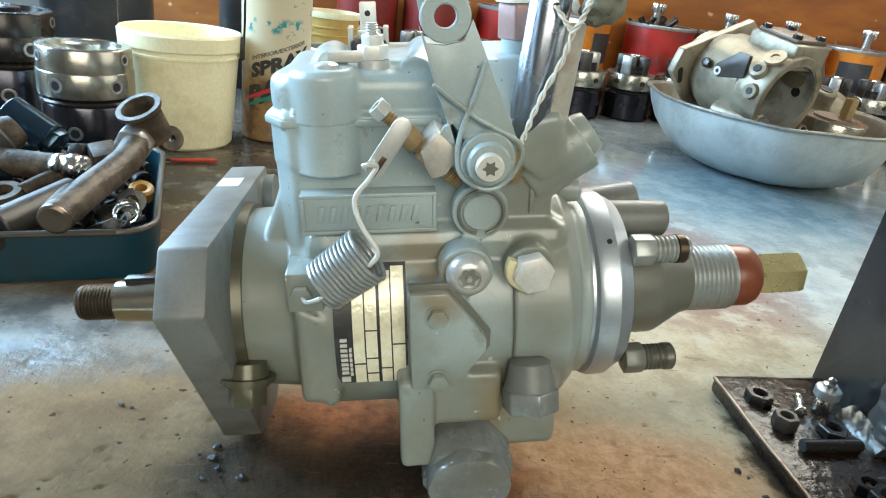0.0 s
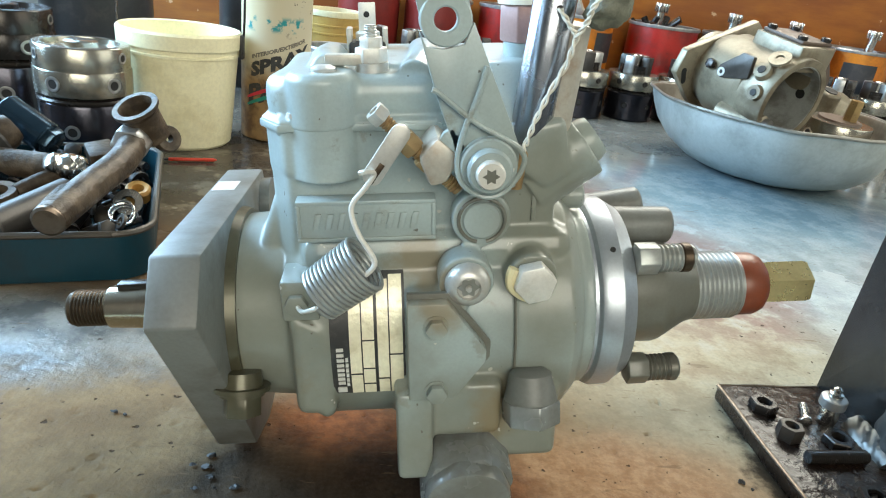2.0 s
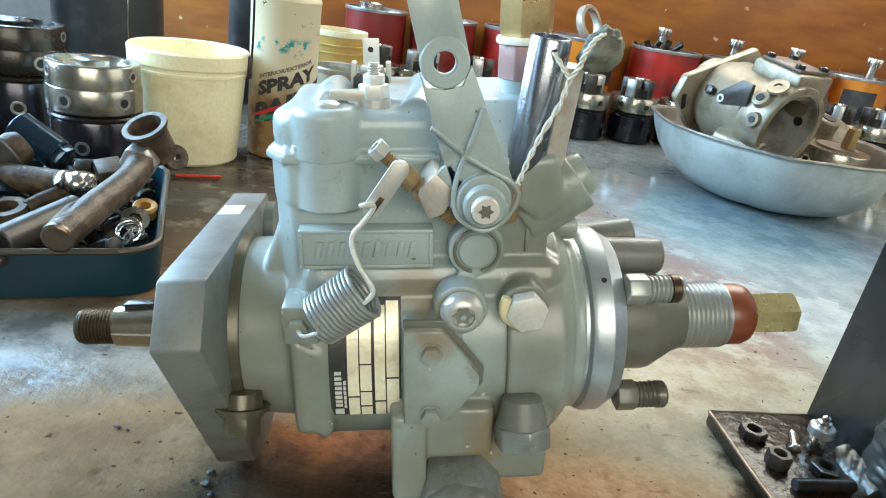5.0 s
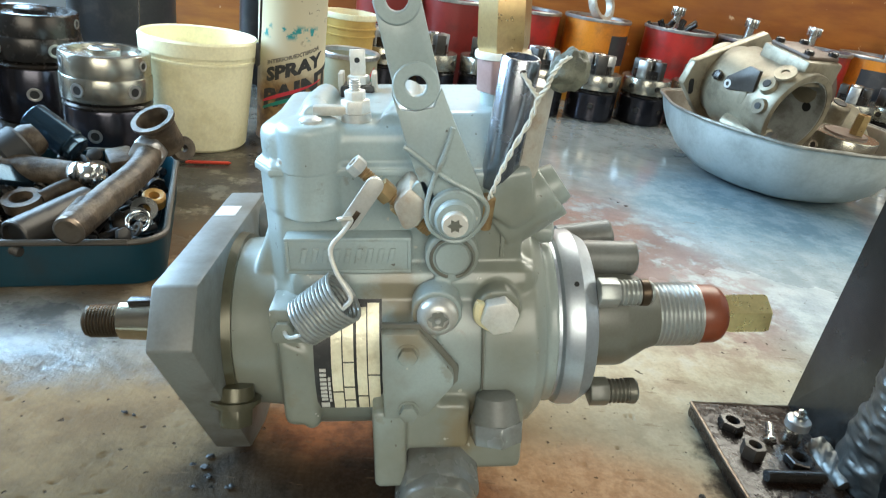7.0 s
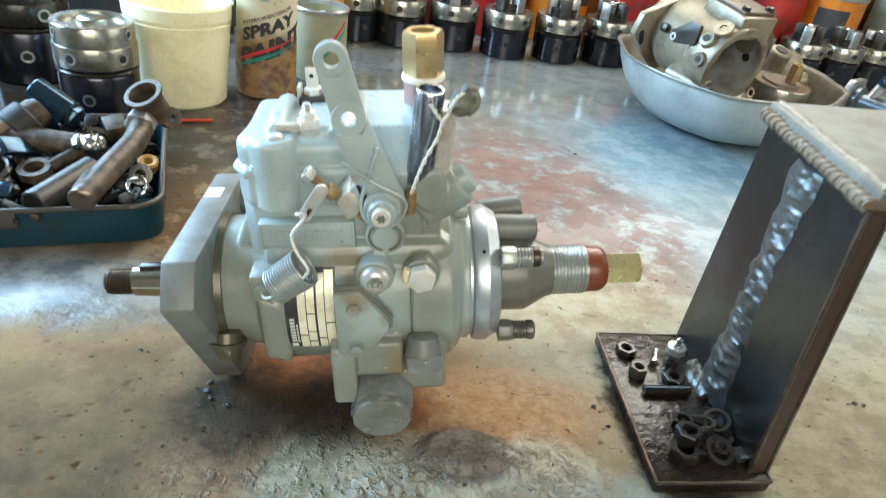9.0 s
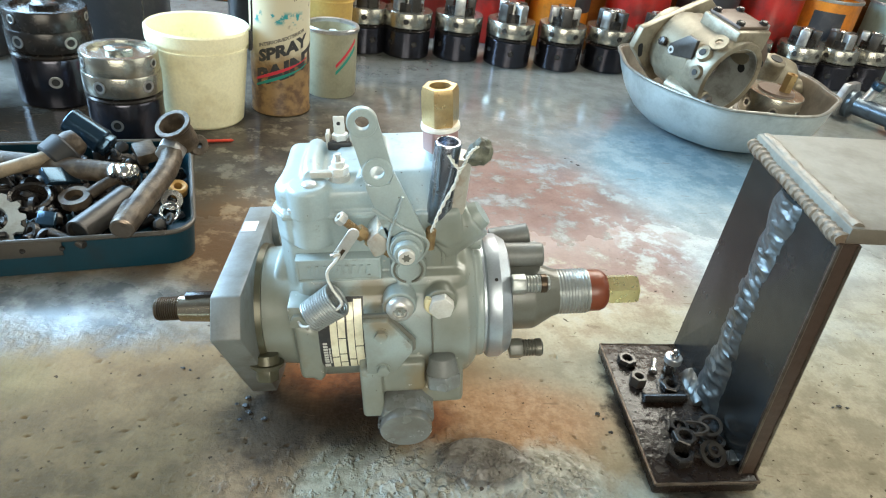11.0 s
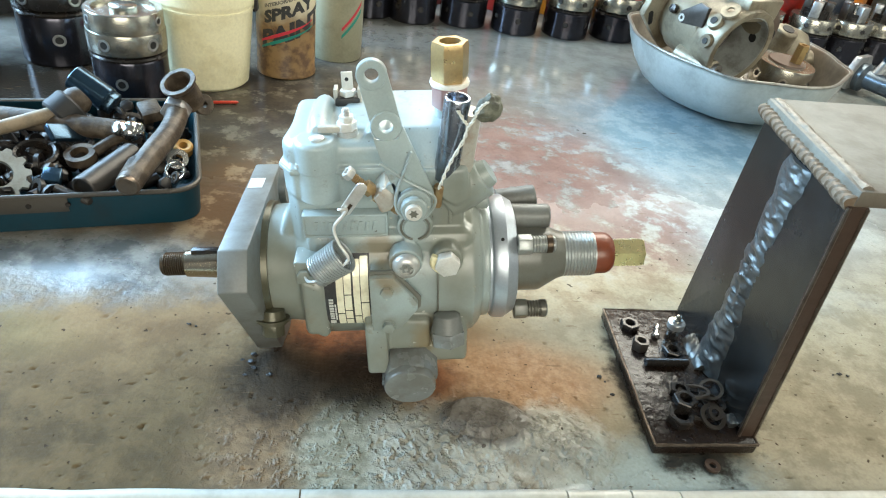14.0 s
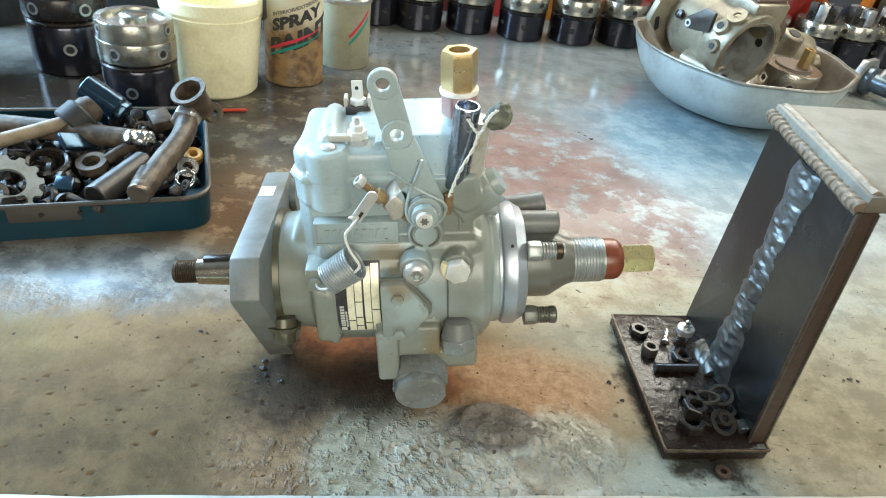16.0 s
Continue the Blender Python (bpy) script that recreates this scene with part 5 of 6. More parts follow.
def loose_ring(x, y, z, r, w, tilt, turn, material, label, group="washers on the bracket"):
    return solid("washer", hollow([(r - w, 0), (r, 0), (r, 0.0018), (r - w, 0.0018)], 36), material, label, "washer", pose(x, y, z, tilt, 0, turn), group)


for x, y, z, r, w, tilt, turn in ((0.2790, 0.2470, z0 + 0.0045, 0.0092, 0.0028, 24, 10), (0.2700, 0.2560, z0 + 0.0030, 0.0105, 0.0018, 14, 60), (0.2850, 0.2620, z0 + 0.0035, 0.0098, 0.0020, 18, 130), (0.2735, 0.2680, z0 + 0.0052, 0.0108, 0.0022, 25, 200), (0.2880, 0.2720, z0 + 0.0045, 0.0085, 0.0022, 26, 300), (0.2795, 0.2475, z0 + 0.0075, 0.0050, 0.0022, 24, 10)):
    loose_ring(x, y, z, r, w, tilt, turn, dark_nut, "greasy dark washer in a heap on the bracket")
loose_ring(0.2715, 0.2165, 0.0004, 0.0052, 0.0028, 0, 0, rust_edge, "small rusty washer lying on the bench", "washers on the bench")
for i, (x, y) in enumerate(((0.2175, 0.2880), (0.2145, 0.2930), (0.2200, 0.2760), (0.4110, 0.3090), (0.4170, 0.3105), (0.4235, 0.3090), (-0.0420, 0.2900), (-0.0360, 0.2890), (-0.0330, 0.2830), (-0.0380, 0.2760), (-0.0300, 0.2770), (-0.0220, 0.2775), (-0.0860, 0.3230), (-0.0810, 0.3215), (-0.0355, 0.2960), (0.2980, 0.7390), (0.2920, 0.7470), (0.3050, 0.7300))):
    crumb = bmesh.new()
    bmesh.ops.create_icosphere(crumb, subdivisions=2, radius=0.0008 + 0.0009 * ((i * 37) % 10) / 10, matrix=Matrix.Diagonal((1.5, 1, 0.35, 1)))
    rough_up(crumb, 0.0009, 600, i)
    solid("grease_crumb", crumb, dark_hole, "small black crumb of grease on the bench", "crumb", pose(x, y, 0.0006), "crumbs on the bench")


# ---------- distributor heads ----------
def head_parts(t, flip=False, head_band=head_band):
    if flip:
        part("sleeve", lathe([(0.0005, 0), (0.0385, 0), (0.0400, 0.002), (0.0400, 0.052), (0.0385, 0.055), (0.0005, 0.055)], 56), head_black, t, "blackened lower sleeve")
        part("seal_ring", lathe([(0.0005, 0.055), (0.0402, 0.055), (0.0408, 0.057), (0.0395, 0.059), (0.0408, 0.061), (0.0005, 0.062)], 56), dark_steel, t)
        part("band", lathe([(0.0005, 0.062), (0.0410, 0.062), (0.0412, 0.063), (0.0412, 0.083), (0.0405, 0.0842), (0.0005, 0.0842)], 64), head_band, t, "machined steel band with ports")
        part("upper_band", lathe([(0.0005, 0.0842), (0.0402, 0.0842), (0.0402, 0.1035), (0.0392, 0.1050), (0.032, 0.1050), (0.031, 0.1005), (0.0005, 0.1005)], 64), head_band, t)
        part("rotor_end", lathe([(0.0005, 0.1), (0.014, 0.1), (0.014, 0.1062), (0.0125, 0.1072), (0.0005, 0.1072)], 32), head_band, t)
        ports = [(a, 0.073, 0.0412, 0.0066) for a in range(-7, 353, 72)] + [(a, 0.096, 0.0402, 0.0050) for a in range(-37, 323, 120)] + [(a, 0.031, 0.0400, 0.0066) for a in range(11, 371, 120)]
    else:
        part("sleeve", lathe([(0.0005, 0), (0.0385, 0), (0.0400, 0.002), (0.0400, 0.044), (0.0385, 0.046), (0.0005, 0.046)], 56), head_black, t, "blackened lower sleeve")
        part("seal_ring", lathe([(0.0005, 0.046), (0.0398, 0.046), (0.0404, 0.0475), (0.0390, 0.049), (0.0404, 0.0505), (0.0005, 0.052)], 56), dark_steel, t)
        part("band", lathe([(0.0005, 0.052), (0.0408, 0.052), (0.0410, 0.053), (0.0410, 0.0755), (0.0400, 0.077), (0.028, 0.077), (0.027, 0.0755), (0.0005, 0.0755)], 64), head_band, t, "machined steel band with ports")
        part("drive_boss", lathe([(0.0005, 0.0755), (0.0235, 0.0755), (0.0235, 0.090), (0.0005, 0.090)], 40), dark_steel, t)
        for k in range(4):
            a = radians(20 + 90 * k)
            lug = block(0.012, 0.0255, -0.0085, 0.0085, 0.0765, 0.1055, 0.0015, m=Matrix.Rotation(a, 4, "Z"))
            part("drive_lug", lug, tin_metal if k % 2 == 0 else dark_nut, t)
        part("rotor_end", lathe([(0.0005, 0.088), (0.0105, 0.088), (0.0105, 0.1065), (0.009, 0.108), (0.0005, 0.108)], 28), steel, t)
        ports = [(a, 0.064, 0.0410, 0.0045) for a in range(15, 375, 60)] + [(a, 0.026, 0.0400, 0.0050) for a in range(38, 398, 60)]
    for a, z, r, size in ports:
        m = Matrix.Rotation(radians(a), 4, "Z") @ along((r - 0.0008, 0, z), X)
        port = part("port", hollow([(size * 0.62, 0.0), (size, 0.0), (size, 0.0011), (size * 0.8, 0.0014), (size * 0.62, 0.0010)], 20, m), tin_metal if flip else dark_steel, t)
        part("bore", lathe([(0.0002, 0.0), (size * 0.63, 0.0), (size * 0.63, 0.0009), (0.0002, 0.0009)], 18, m), dark_hole, port)


def head_at(x, y, turn, model=None, flip=False, label=""):
    if model is None:
        model = thing("distributor_head", label, "distributor head", pose(x, y, 0, 0, 0, turn), "distributor heads on the bench")
        head_parts(model, flip)
        return model
    ob = copy_thing(model, pose(x, y, 0, 0, 0, turn))
    if label:
        ob["label"] = label
    return ob


row_label = "blackened steel distributor head with machined band, stood in a row"
first = head_at(0.085, 1.164, 10, label=row_label)
first.scale = (1.05, 1.05, 1.0)
for i, (x, y) in enumerate(((0.008, 1.168), (0.177, 1.176), (0.271, 1.166), (0.368, 1.176), (0.463, 1.194), (0.558, 1.205), (0.655, 1.215), (0.755, 1.225), (0.862, 1.222), (0.944, 1.230), (1.028, 1.250))):
    head_at(x, y, 17 + 47 * i, first)
big = head_at(-0.244, 0.706, -98, flip=True, label="two-banded steel distributor head standing beside the tub")
# bands take dark steel to make these heads look shaded
shade = thing("distributor_head", "dark oily distributor head with shade put into its bands", "distributor head", pose(-0.365, 0.815, 0, 0, 0, 40), "distributor heads on the bench")
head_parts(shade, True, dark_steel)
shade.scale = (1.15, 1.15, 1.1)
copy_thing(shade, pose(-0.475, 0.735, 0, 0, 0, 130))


# ---------- tubs, cans and tins ----------
def tub():
    t = thing("plastic_tub", "grubby off-white plastic tub with a wire handle", "tub", pose(-0.180, 0.790, 0))
    part("body", hollow([(0.0005, 0.0), (0.0465, 0.0), (0.0492, 0.003), (0.0570, 0.093), (0.0588, 0.0935), (0.0588, 0.0960), (0.0578, 0.0965), (0.0580, 0.1010), (0.0606, 0.1015), (0.0612, 0.1150), (0.0592, 0.1175), (0.0568, 0.1160), (0.0470, 0.006), (0.0005, 0.005)], 72), white_tub, t)
    part("print", block(-0.0548, -0.0534, -0.012, 0.008, 0.050, 0.078, 0.0002), red_print, t, "faded red print")
    part("handle_ear", block(0.0600, 0.0640, -0.005, 0.005, 0.092, 0.116, 0.0012), black_rubber, t)
    part("handle", tube([(0.0632, 0.0, 0.108), (0.0640, 0.003, 0.140), (0.0610, 0.012, 0.185), (0.045, 0.026, 0.215), (0.0, 0.034, 0.228), (-0.045, 0.026, 0.215), (-0.0615, 0.010, 0.17), (-0.0620, 0.0, 0.108)], 0.0012, 8), dark_steel, t, "thin dark wire handle")
    return t


tub()


def lettering(body, size, material, parent, wrap_r, angle, z, stretch=1.0, lean=0.0):
    """Raised printed words wrapped round a can."""
    cu = bpy.data.curves.new("words", "FONT")
    cu.body, cu.size, cu.extrude, cu.align_x, cu.shear = body, size, 0.0, "CENTER", lean
    cu.resolution_u, cu.offset = 2, size * 0.055
    tmp = new("words", cu)
    me = bpy.data.meshes.new_from_object(tmp.evaluated_get(bpy.context.evaluated_depsgraph_get()))
    bpy.data.objects.remove(tmp)
    bm = bmesh.new()
    bm.from_mesh(me)
    bmesh.ops.triangulate(bm, faces=bm.faces)
    bmesh.ops.subdivide_edges(bm, edges=[e for e in bm.edges if e.calc_length() > size * 0.25], cuts=2)
    for v in bm.verts:
        a = angle + v.co.x * stretch / wrap_r
        v.co = Vector((wrap_r * math.sin(a), -wrap_r * math.cos(a), z + v.co.y + 0.40 * v.co.x))
    return part("printed_word", bm, material, parent, "dark printed words")


faded_print = surface("faded_dark_print", (0.16, 0.14, 0.11), (0.30, 0.27, 0.20), 0.5, 0.0, 120, 0.6)


def spray_can():
    t = thing("spray_can", "cream and ochre spray paint can spattered with paint", "spray can", pose(-0.0905, 0.845, 0, 0, 0, 0))
    part("can", lathe([(0.0005, 0.0015), (0.0300, 0.0), (0.0335, 0.0015), (0.0338, 0.004), (0.0328, 0.006), (0.0330, 0.172), (0.0338, 0.174), (0.0330, 0.177), (0.020, 0.190), (0.0005, 0.192)], 64), can_print, t)
    part("cap", lathe([(0.0005, 0.186), (0.0285, 0.177), (0.0290, 0.178), (0.0285, 0.215), (0.027, 0.217), (0.0005, 0.217)], 48), white_tub, t, "pale plastic cap")
    lettering("INTERIOR/EXTERIOR", 0.0058, faded_print, t, 0.0333, 0.22, 0.1010)
    lettering("SPRAY", 0.0200, label_black, t, 0.0333, 0.25, 0.0830, 1.0)
    lettering("PAINT", 0.0300, label_black, t, 0.0333, 0.42, 0.0560, 0.9)
    for z, mat in ((0.0385, green_print), (0.0465, red_print)):
        sw = bmesh.new()
        vs = []
        for i in range(17):
            f = i / 16
            a = -0.75 + 1.9 * f
            zc = z + 0.030 * f
            w = 0.0032 * (0.35 + math.sin(math.pi * min(1.0, f + 0.15)))
            vs.append([sw.verts.new((rr * math.sin(a), -rr * math.cos(a), zz)) for rr, zz in ((0.0331, zc), (0.0336, zc), (0.0336, zc + w), (0.0331, zc + w))])
        for u, v in zip(vs, vs[1:]):
            for k in range(4):
                sw.faces.new((u[k], u[(k + 1) % 4], v[(k + 1) % 4], v[k]))
        part("printed_sweep", sw, mat, t, "coloured printed sweep")
    t.scale = (1.16, 1.16, 1.0)
    return t


green_print = surface("green_print", (0.01, 0.23, 0.17), (0.05, 0.15, 0.1), 0.45)
spray_can()


def open_tin(x, y, r, h, wall_mat, label, group="tins on the bench", band=None, turn=0, shaft=True, category="tin"):
    t = thing("tin", label, category, pose(x, y, 0, 0, 0, turn), group)
    part("wall", hollow([(0.0005, 0.0), (r - 0.001, 0.0), (r, 0.002), (r, h - 0.003), (r + 0.0015, h - 0.002), (r + 0.0015, h), (r - 0.0025, h), (r - 0.0020, 0.012), (0.0005, 0.011)], 56), wall_mat, t)
    part("rim", hollow([(r - 0.003, h - 0.004), (r + 0.0022, h - 0.004), (r + 0.0026, h), (r + 0.001, h + 0.002), (r - 0.003, h + 0.001)], 56), tin_metal, t, "bare metal rim")
    if band:
        a0, a1, zz0, zz1, mat = band
        bm = bmesh.new()
        vs = []
        for i in range(13):
            a = radians(a0 + (a1 - a0) * i / 12)
            vs.append([bm.verts.new((rr * math.cos(a), rr * math.sin(a), zz)) for rr, zz in ((r, zz0), (r + 0.0005, zz0), (r + 0.0005, zz1), (r, zz1))])
        for u, v in zip(vs, vs[1:]):
            for k in range(4):
                bm.faces.new((u[k], u[(k + 1) % 4], v[(k + 1) % 4], v[k]))
        part("label_patch", bm, mat, t)
    return t


small = open_tin(-0.030, 0.930, 0.0365, 0.096, white_tub_grey := surface("dingy_cream_tin", (0.30, 0.29, 0.20), (0.17, 0.155, 0.10), 0.45, 0.0, 40, 0.5, 300), "dingy cream paint tin, open, with a red and green flash")
for dz, mat in ((0.0, green_print), (0.010, red_print)):
    sw = bmesh.new()
    vs = []
    for i in range(11):
        f = i / 10
        a = 0.25 + 0.9 * f
        zc = 0.035 + dz + 0.034 * f
        vs.append([sw.verts.new((rr * math.sin(a), -rr * math.cos(a), zz)) for rr, zz in ((0.0363, zc), (0.0369, zc), (0.0369, zc + 0.005), (0.0363, zc + 0.005))])
    for u, v in zip(vs, vs[1:]):
        for k in range(4):
            sw.faces.new((u[k], u[(k + 1) % 4], v[(k + 1) % 4], v[k]))
    part("printed_flash", sw, mat, small)
dab = bmesh.new()
bmesh.ops.create_icosphere(dab, subdivisions=3, radius=0.024)
rough_up(dab, 0.008, 60)
solid("paint_rag", dab, surface("pale_teal_rag", (0.45, 0.55, 0.52), (0.2, 0.35, 0.36), 0.7, 0.0, 60, 0.6), "crumpled pale rag stained teal inside the tin", "rag", pose(-0.031, 0.930, 0.062))

BACK = 1.335
pot = thing("plastic_pot", "ochre plastic pot with a cream rim and moulded rings", "pot", pose(-0.047, 1.10, 0), "tins on the bench")
part("body", hollow([(0.0005, 0.0), (0.033, 0.0), (0.035, 0.002), (0.0385, 0.094), (0.0405, 0.0945), (0.0405, 0.0965), (0.0392, 0.097), (0.0394, 0.105), (0.0414, 0.1055), (0.0414, 0.1075), (0.0398, 0.108), (0.0402, 0.122), (0.0375, 0.122), (0.0340, 0.006), (0.0005, 0.005)], 56), yellow_tin, pot)
part("rim", hollow([(0.0372, 0.119), (0.0416, 0.119), (0.0424, 0.122), (0.0416, 0.127), (0.0385, 0.127), (0.0372, 0.123)], 56), white_tub, pot, "cream plastic rim")
for x, r, h, mat, label, band in ((0.125, 0.060, 0.150, dark_red_tin, "dark red paint tin standing at the back", None), (0.262, 0.060, 0.150, red_tin, "red paint tin standing at the back", None), (0.395, 0.060, 0.152, orange_tin, "orange paint tin with a dark square patch", (-75, -20, 0.075, 0.128, dark_tin)), (0.555, 0.064, 0.152, red_tin, "glossy red paint tin standing at the back", None), (0.700, 0.060, 0.150, dark_tin, "grey paint tin standing at the back", None), (0.835, 0.060, 0.150, red_tin, "red-orange paint tin standing at the back", None), (0.955, 0.064, 0.152, orange_tin, "orange paint tin with a dark band", (-140, -85, 0.070, 0.130, dark_tin)), (1.12, 0.060, 0.152, teal_tin, "grey-green paint tin standing at the back", None), (0.0, 0.055, 0.15, dark_red_tin, "dark red paint tin standing at the back", None)):
    open_tin(x, BACK, r, h, mat, label, "paint tins along the wall", band)
# added dark cylinders that keep door light off the left heads
open_tin(-0.16, 1.15, 0.060, 0.17, dark_tin, "dark tin added for unclear dark clutter, blocking door light", "tins on the bench")
open_tin(-0.36, 1.05, 0.070, 0.20, dark_tin, "dark tin added for unclear dark clutter, blocking door light", "tins on the bench")
open_tin(-0.56, 0.98, 0.070, 0.20, dark_tin, "dark tin added for unclear dark clutter, blocking door light", "tins on the bench")


def spline_shaft(x, y, z, lean=0.0):
    """A splined shaft stuck upright out of a tin."""
    t = thing("splined_shaft", "steel splined shaft standing in a paint tin", "shaft", pose(x, y, z, lean, lean * 0.6, 20), "splined shafts in the tins")
    part("shank", lathe([(0.0005, -0.14), (0.0075, -0.14), (0.0085, 0.022), (0.0005, 0.022)], 24), steel, t)
    part("spline_hub", lathe([(0.0005, 0.020), (0.0095, 0.020), (0.0095, 0.036), (0.0005, 0.036)], 24), steel, t)
    tooth = finish("tooth", block(0.007, 0.0128, -0.0016, 0.0016, 0.020, 0.036, 0.0005), steel)
    for k in range(12):
        ob = new("tooth", tooth)
        ob.parent = t
        ob.matrix_local = Matrix.Rotation(2 * math.pi * k / 12, 4, "Z")
    return t


for x, y, z in ((0.545, 1.345, 0.154), (0.690, 1.340, 0.152), (0.82, 1.345, 0.152), (0.985, 1.345, 0.154)):
    spline_shaft(x, y, z, 3)
lean = thing("bearing_race", "dull steel bearing race leaning out of a paint tin", "bearing race", pose(0.392, 1.325, 0.178, 68, 0, 42), "scrap parts in the tins")
part("race", hollow([(0.026, -0.007), (0.033, -0.007), (0.034, -0.005), (0.034, 0.005), (0.033, 0.007), (0.026, 0.007), (0.028, 0.0)], 48), stained_zinc, lean)
stem = thing("valve_stem", "steel disc on a stem standing in a paint tin", "valve", pose(-0.010, 1.318, 0.115), "scrap parts in the tins")
part("stem", lathe([(0.0005, -0.10), (0.007, -0.10), (0.007, 0.02), (0.010, 0.026), (0.0005, 0.028)], 24), steel, stem)
part("disc", lathe([(0.0005, 0.027), (0.022, 0.027), (0.024, 0.029), (0.024, 0.045), (0.022, 0.047), (0.0005, 0.047)], 40), steel, stem)
junk = None
rng = random.Random(5)
for i in range(9):
    junk = tube([(0.53 + rng.uniform(-.03, .03), 1.33 + rng.uniform(-.03, .03), 0.10), (0.545 + rng.uniform(-.045, .045), 1.33 + rng.uniform(-.045, .045), 0.150 + rng.uniform(0, 0.02))], 0.004 + 0.003 * rng.random(), 8, junk, 2)
solid("tin_scrap", junk, dark_steel, "short steel scrap pieces sticking out of the red tin", "scrap", kind="stuff")


# ---------- bowl with a pump housing in it ----------
bowl_inside = surface("oil_browned_aluminium", (0.22, 0.19, 0.15), (0.10, 0.075, 0.055), 0.36, 0.35, 26, 0.7, 300)
bowl_rim = surface("rubbed_bowl_rim", (0.26, 0.25, 0.22), (0.10, 0.085, 0.065), 0.35, 0.5, 60, 0.6, 400)
bright_bore = surface("bored_aluminium", (0.42, 0.44, 0.42), (0.09, 0.075, 0.05), 0.30, 0.3, 26, 0.75, 500)
gunmetal = surface("bluish_gunmetal", (0.11, 0.14, 0.165), (0.05, 0.05, 0.05), 0.33, 0.6, 60, 0.6, 400, 0.2, 0.0004)


def bowl():
    bm = bmesh.new()
    seg, cx = 96, (0.567, 0.905)
    outer, inner = [], []
    prof = [(0.0, 0.002), (0.38, 0.0), (0.56, 0.004), (0.71, 0.013), (0.83, 0.027), (0.915, 0.045), (0.965, 0.064), (0.993, 0.080), (1.0, 0.0855), (1.012, 0.087)]
    for layer, dr, dz in ((outer, 0.0, 0.0), (inner, -0.0035, 0.0025)):
        for s, z in prof:
            ring = []
            for i in range(seg):
                a = 2 * math.pi * i / seg
                corner = 0.0
                for ca, k, w in ((141, 0.016, 14), (243, 0.013, 13), (-22, -0.022, 42), (-26, 0.010, 12), (60, 0.012, 14)):
                    dlt = (math.degrees(a) - ca + 180) % 360 - 180
                    corner += k * math.exp(-(dlt / w) ** 2)
                r = 0.1655 * s + (corner - 0.004) * s ** 3 + dr * (1 if s > 0 else 0)
                zz = z + dz * (1.0 if s < 0.99 else 0.0) + 0.0012 * noise.noise(Vector((math.cos(a) * 3, math.sin(a) * 3, z * 40))) * s
                ring.append(bm.verts.new((r * math.cos(a), r * math.sin(a), zz)))
            layer.append(ring)
    inside = {v for ring in inner for v in ring}
    for layer, flip in ((outer, False), (inner, True)):
        for u, v in zip(layer[1:], layer[2:]):
            for i in range(seg):
                j = (i + 1) % seg
                bm.faces.new((u[i], u[j], v[j], v[i]))
        bm.faces.new(layer[1])
        if flip:
            for face in [f for f in bm.faces if f.index == -1 and all(v in inside for v in f.verts)]:
                face.material_index = 1
    for i in range(seg):
        j = (i + 1) % seg
        bm.faces.new((outer[-1][i], outer[-1][j], inner[-1][j], inner[-1][i]))
    rim_line = [v.co.copy() for v in outer[-1]]
    bmesh.ops.delete(bm, geom=[v for v in bm.verts if not v.link_faces], context="VERTS")
    t = thing("aluminium_bowl", "dented worn aluminium bowl heaped with pump castings", "bowl", pose(cx[0], cx[1], 0.0))
    shell = part("shell", bm, alu_bowl, t, "", 50)
    shell.data.materials.append(bowl_inside)
    part("rim", tube(rim_line + rim_line[:1], 0.0021, 8, steps=1), bowl_rim, t, "rubbed darker rolled rim")
    return t


bowl()


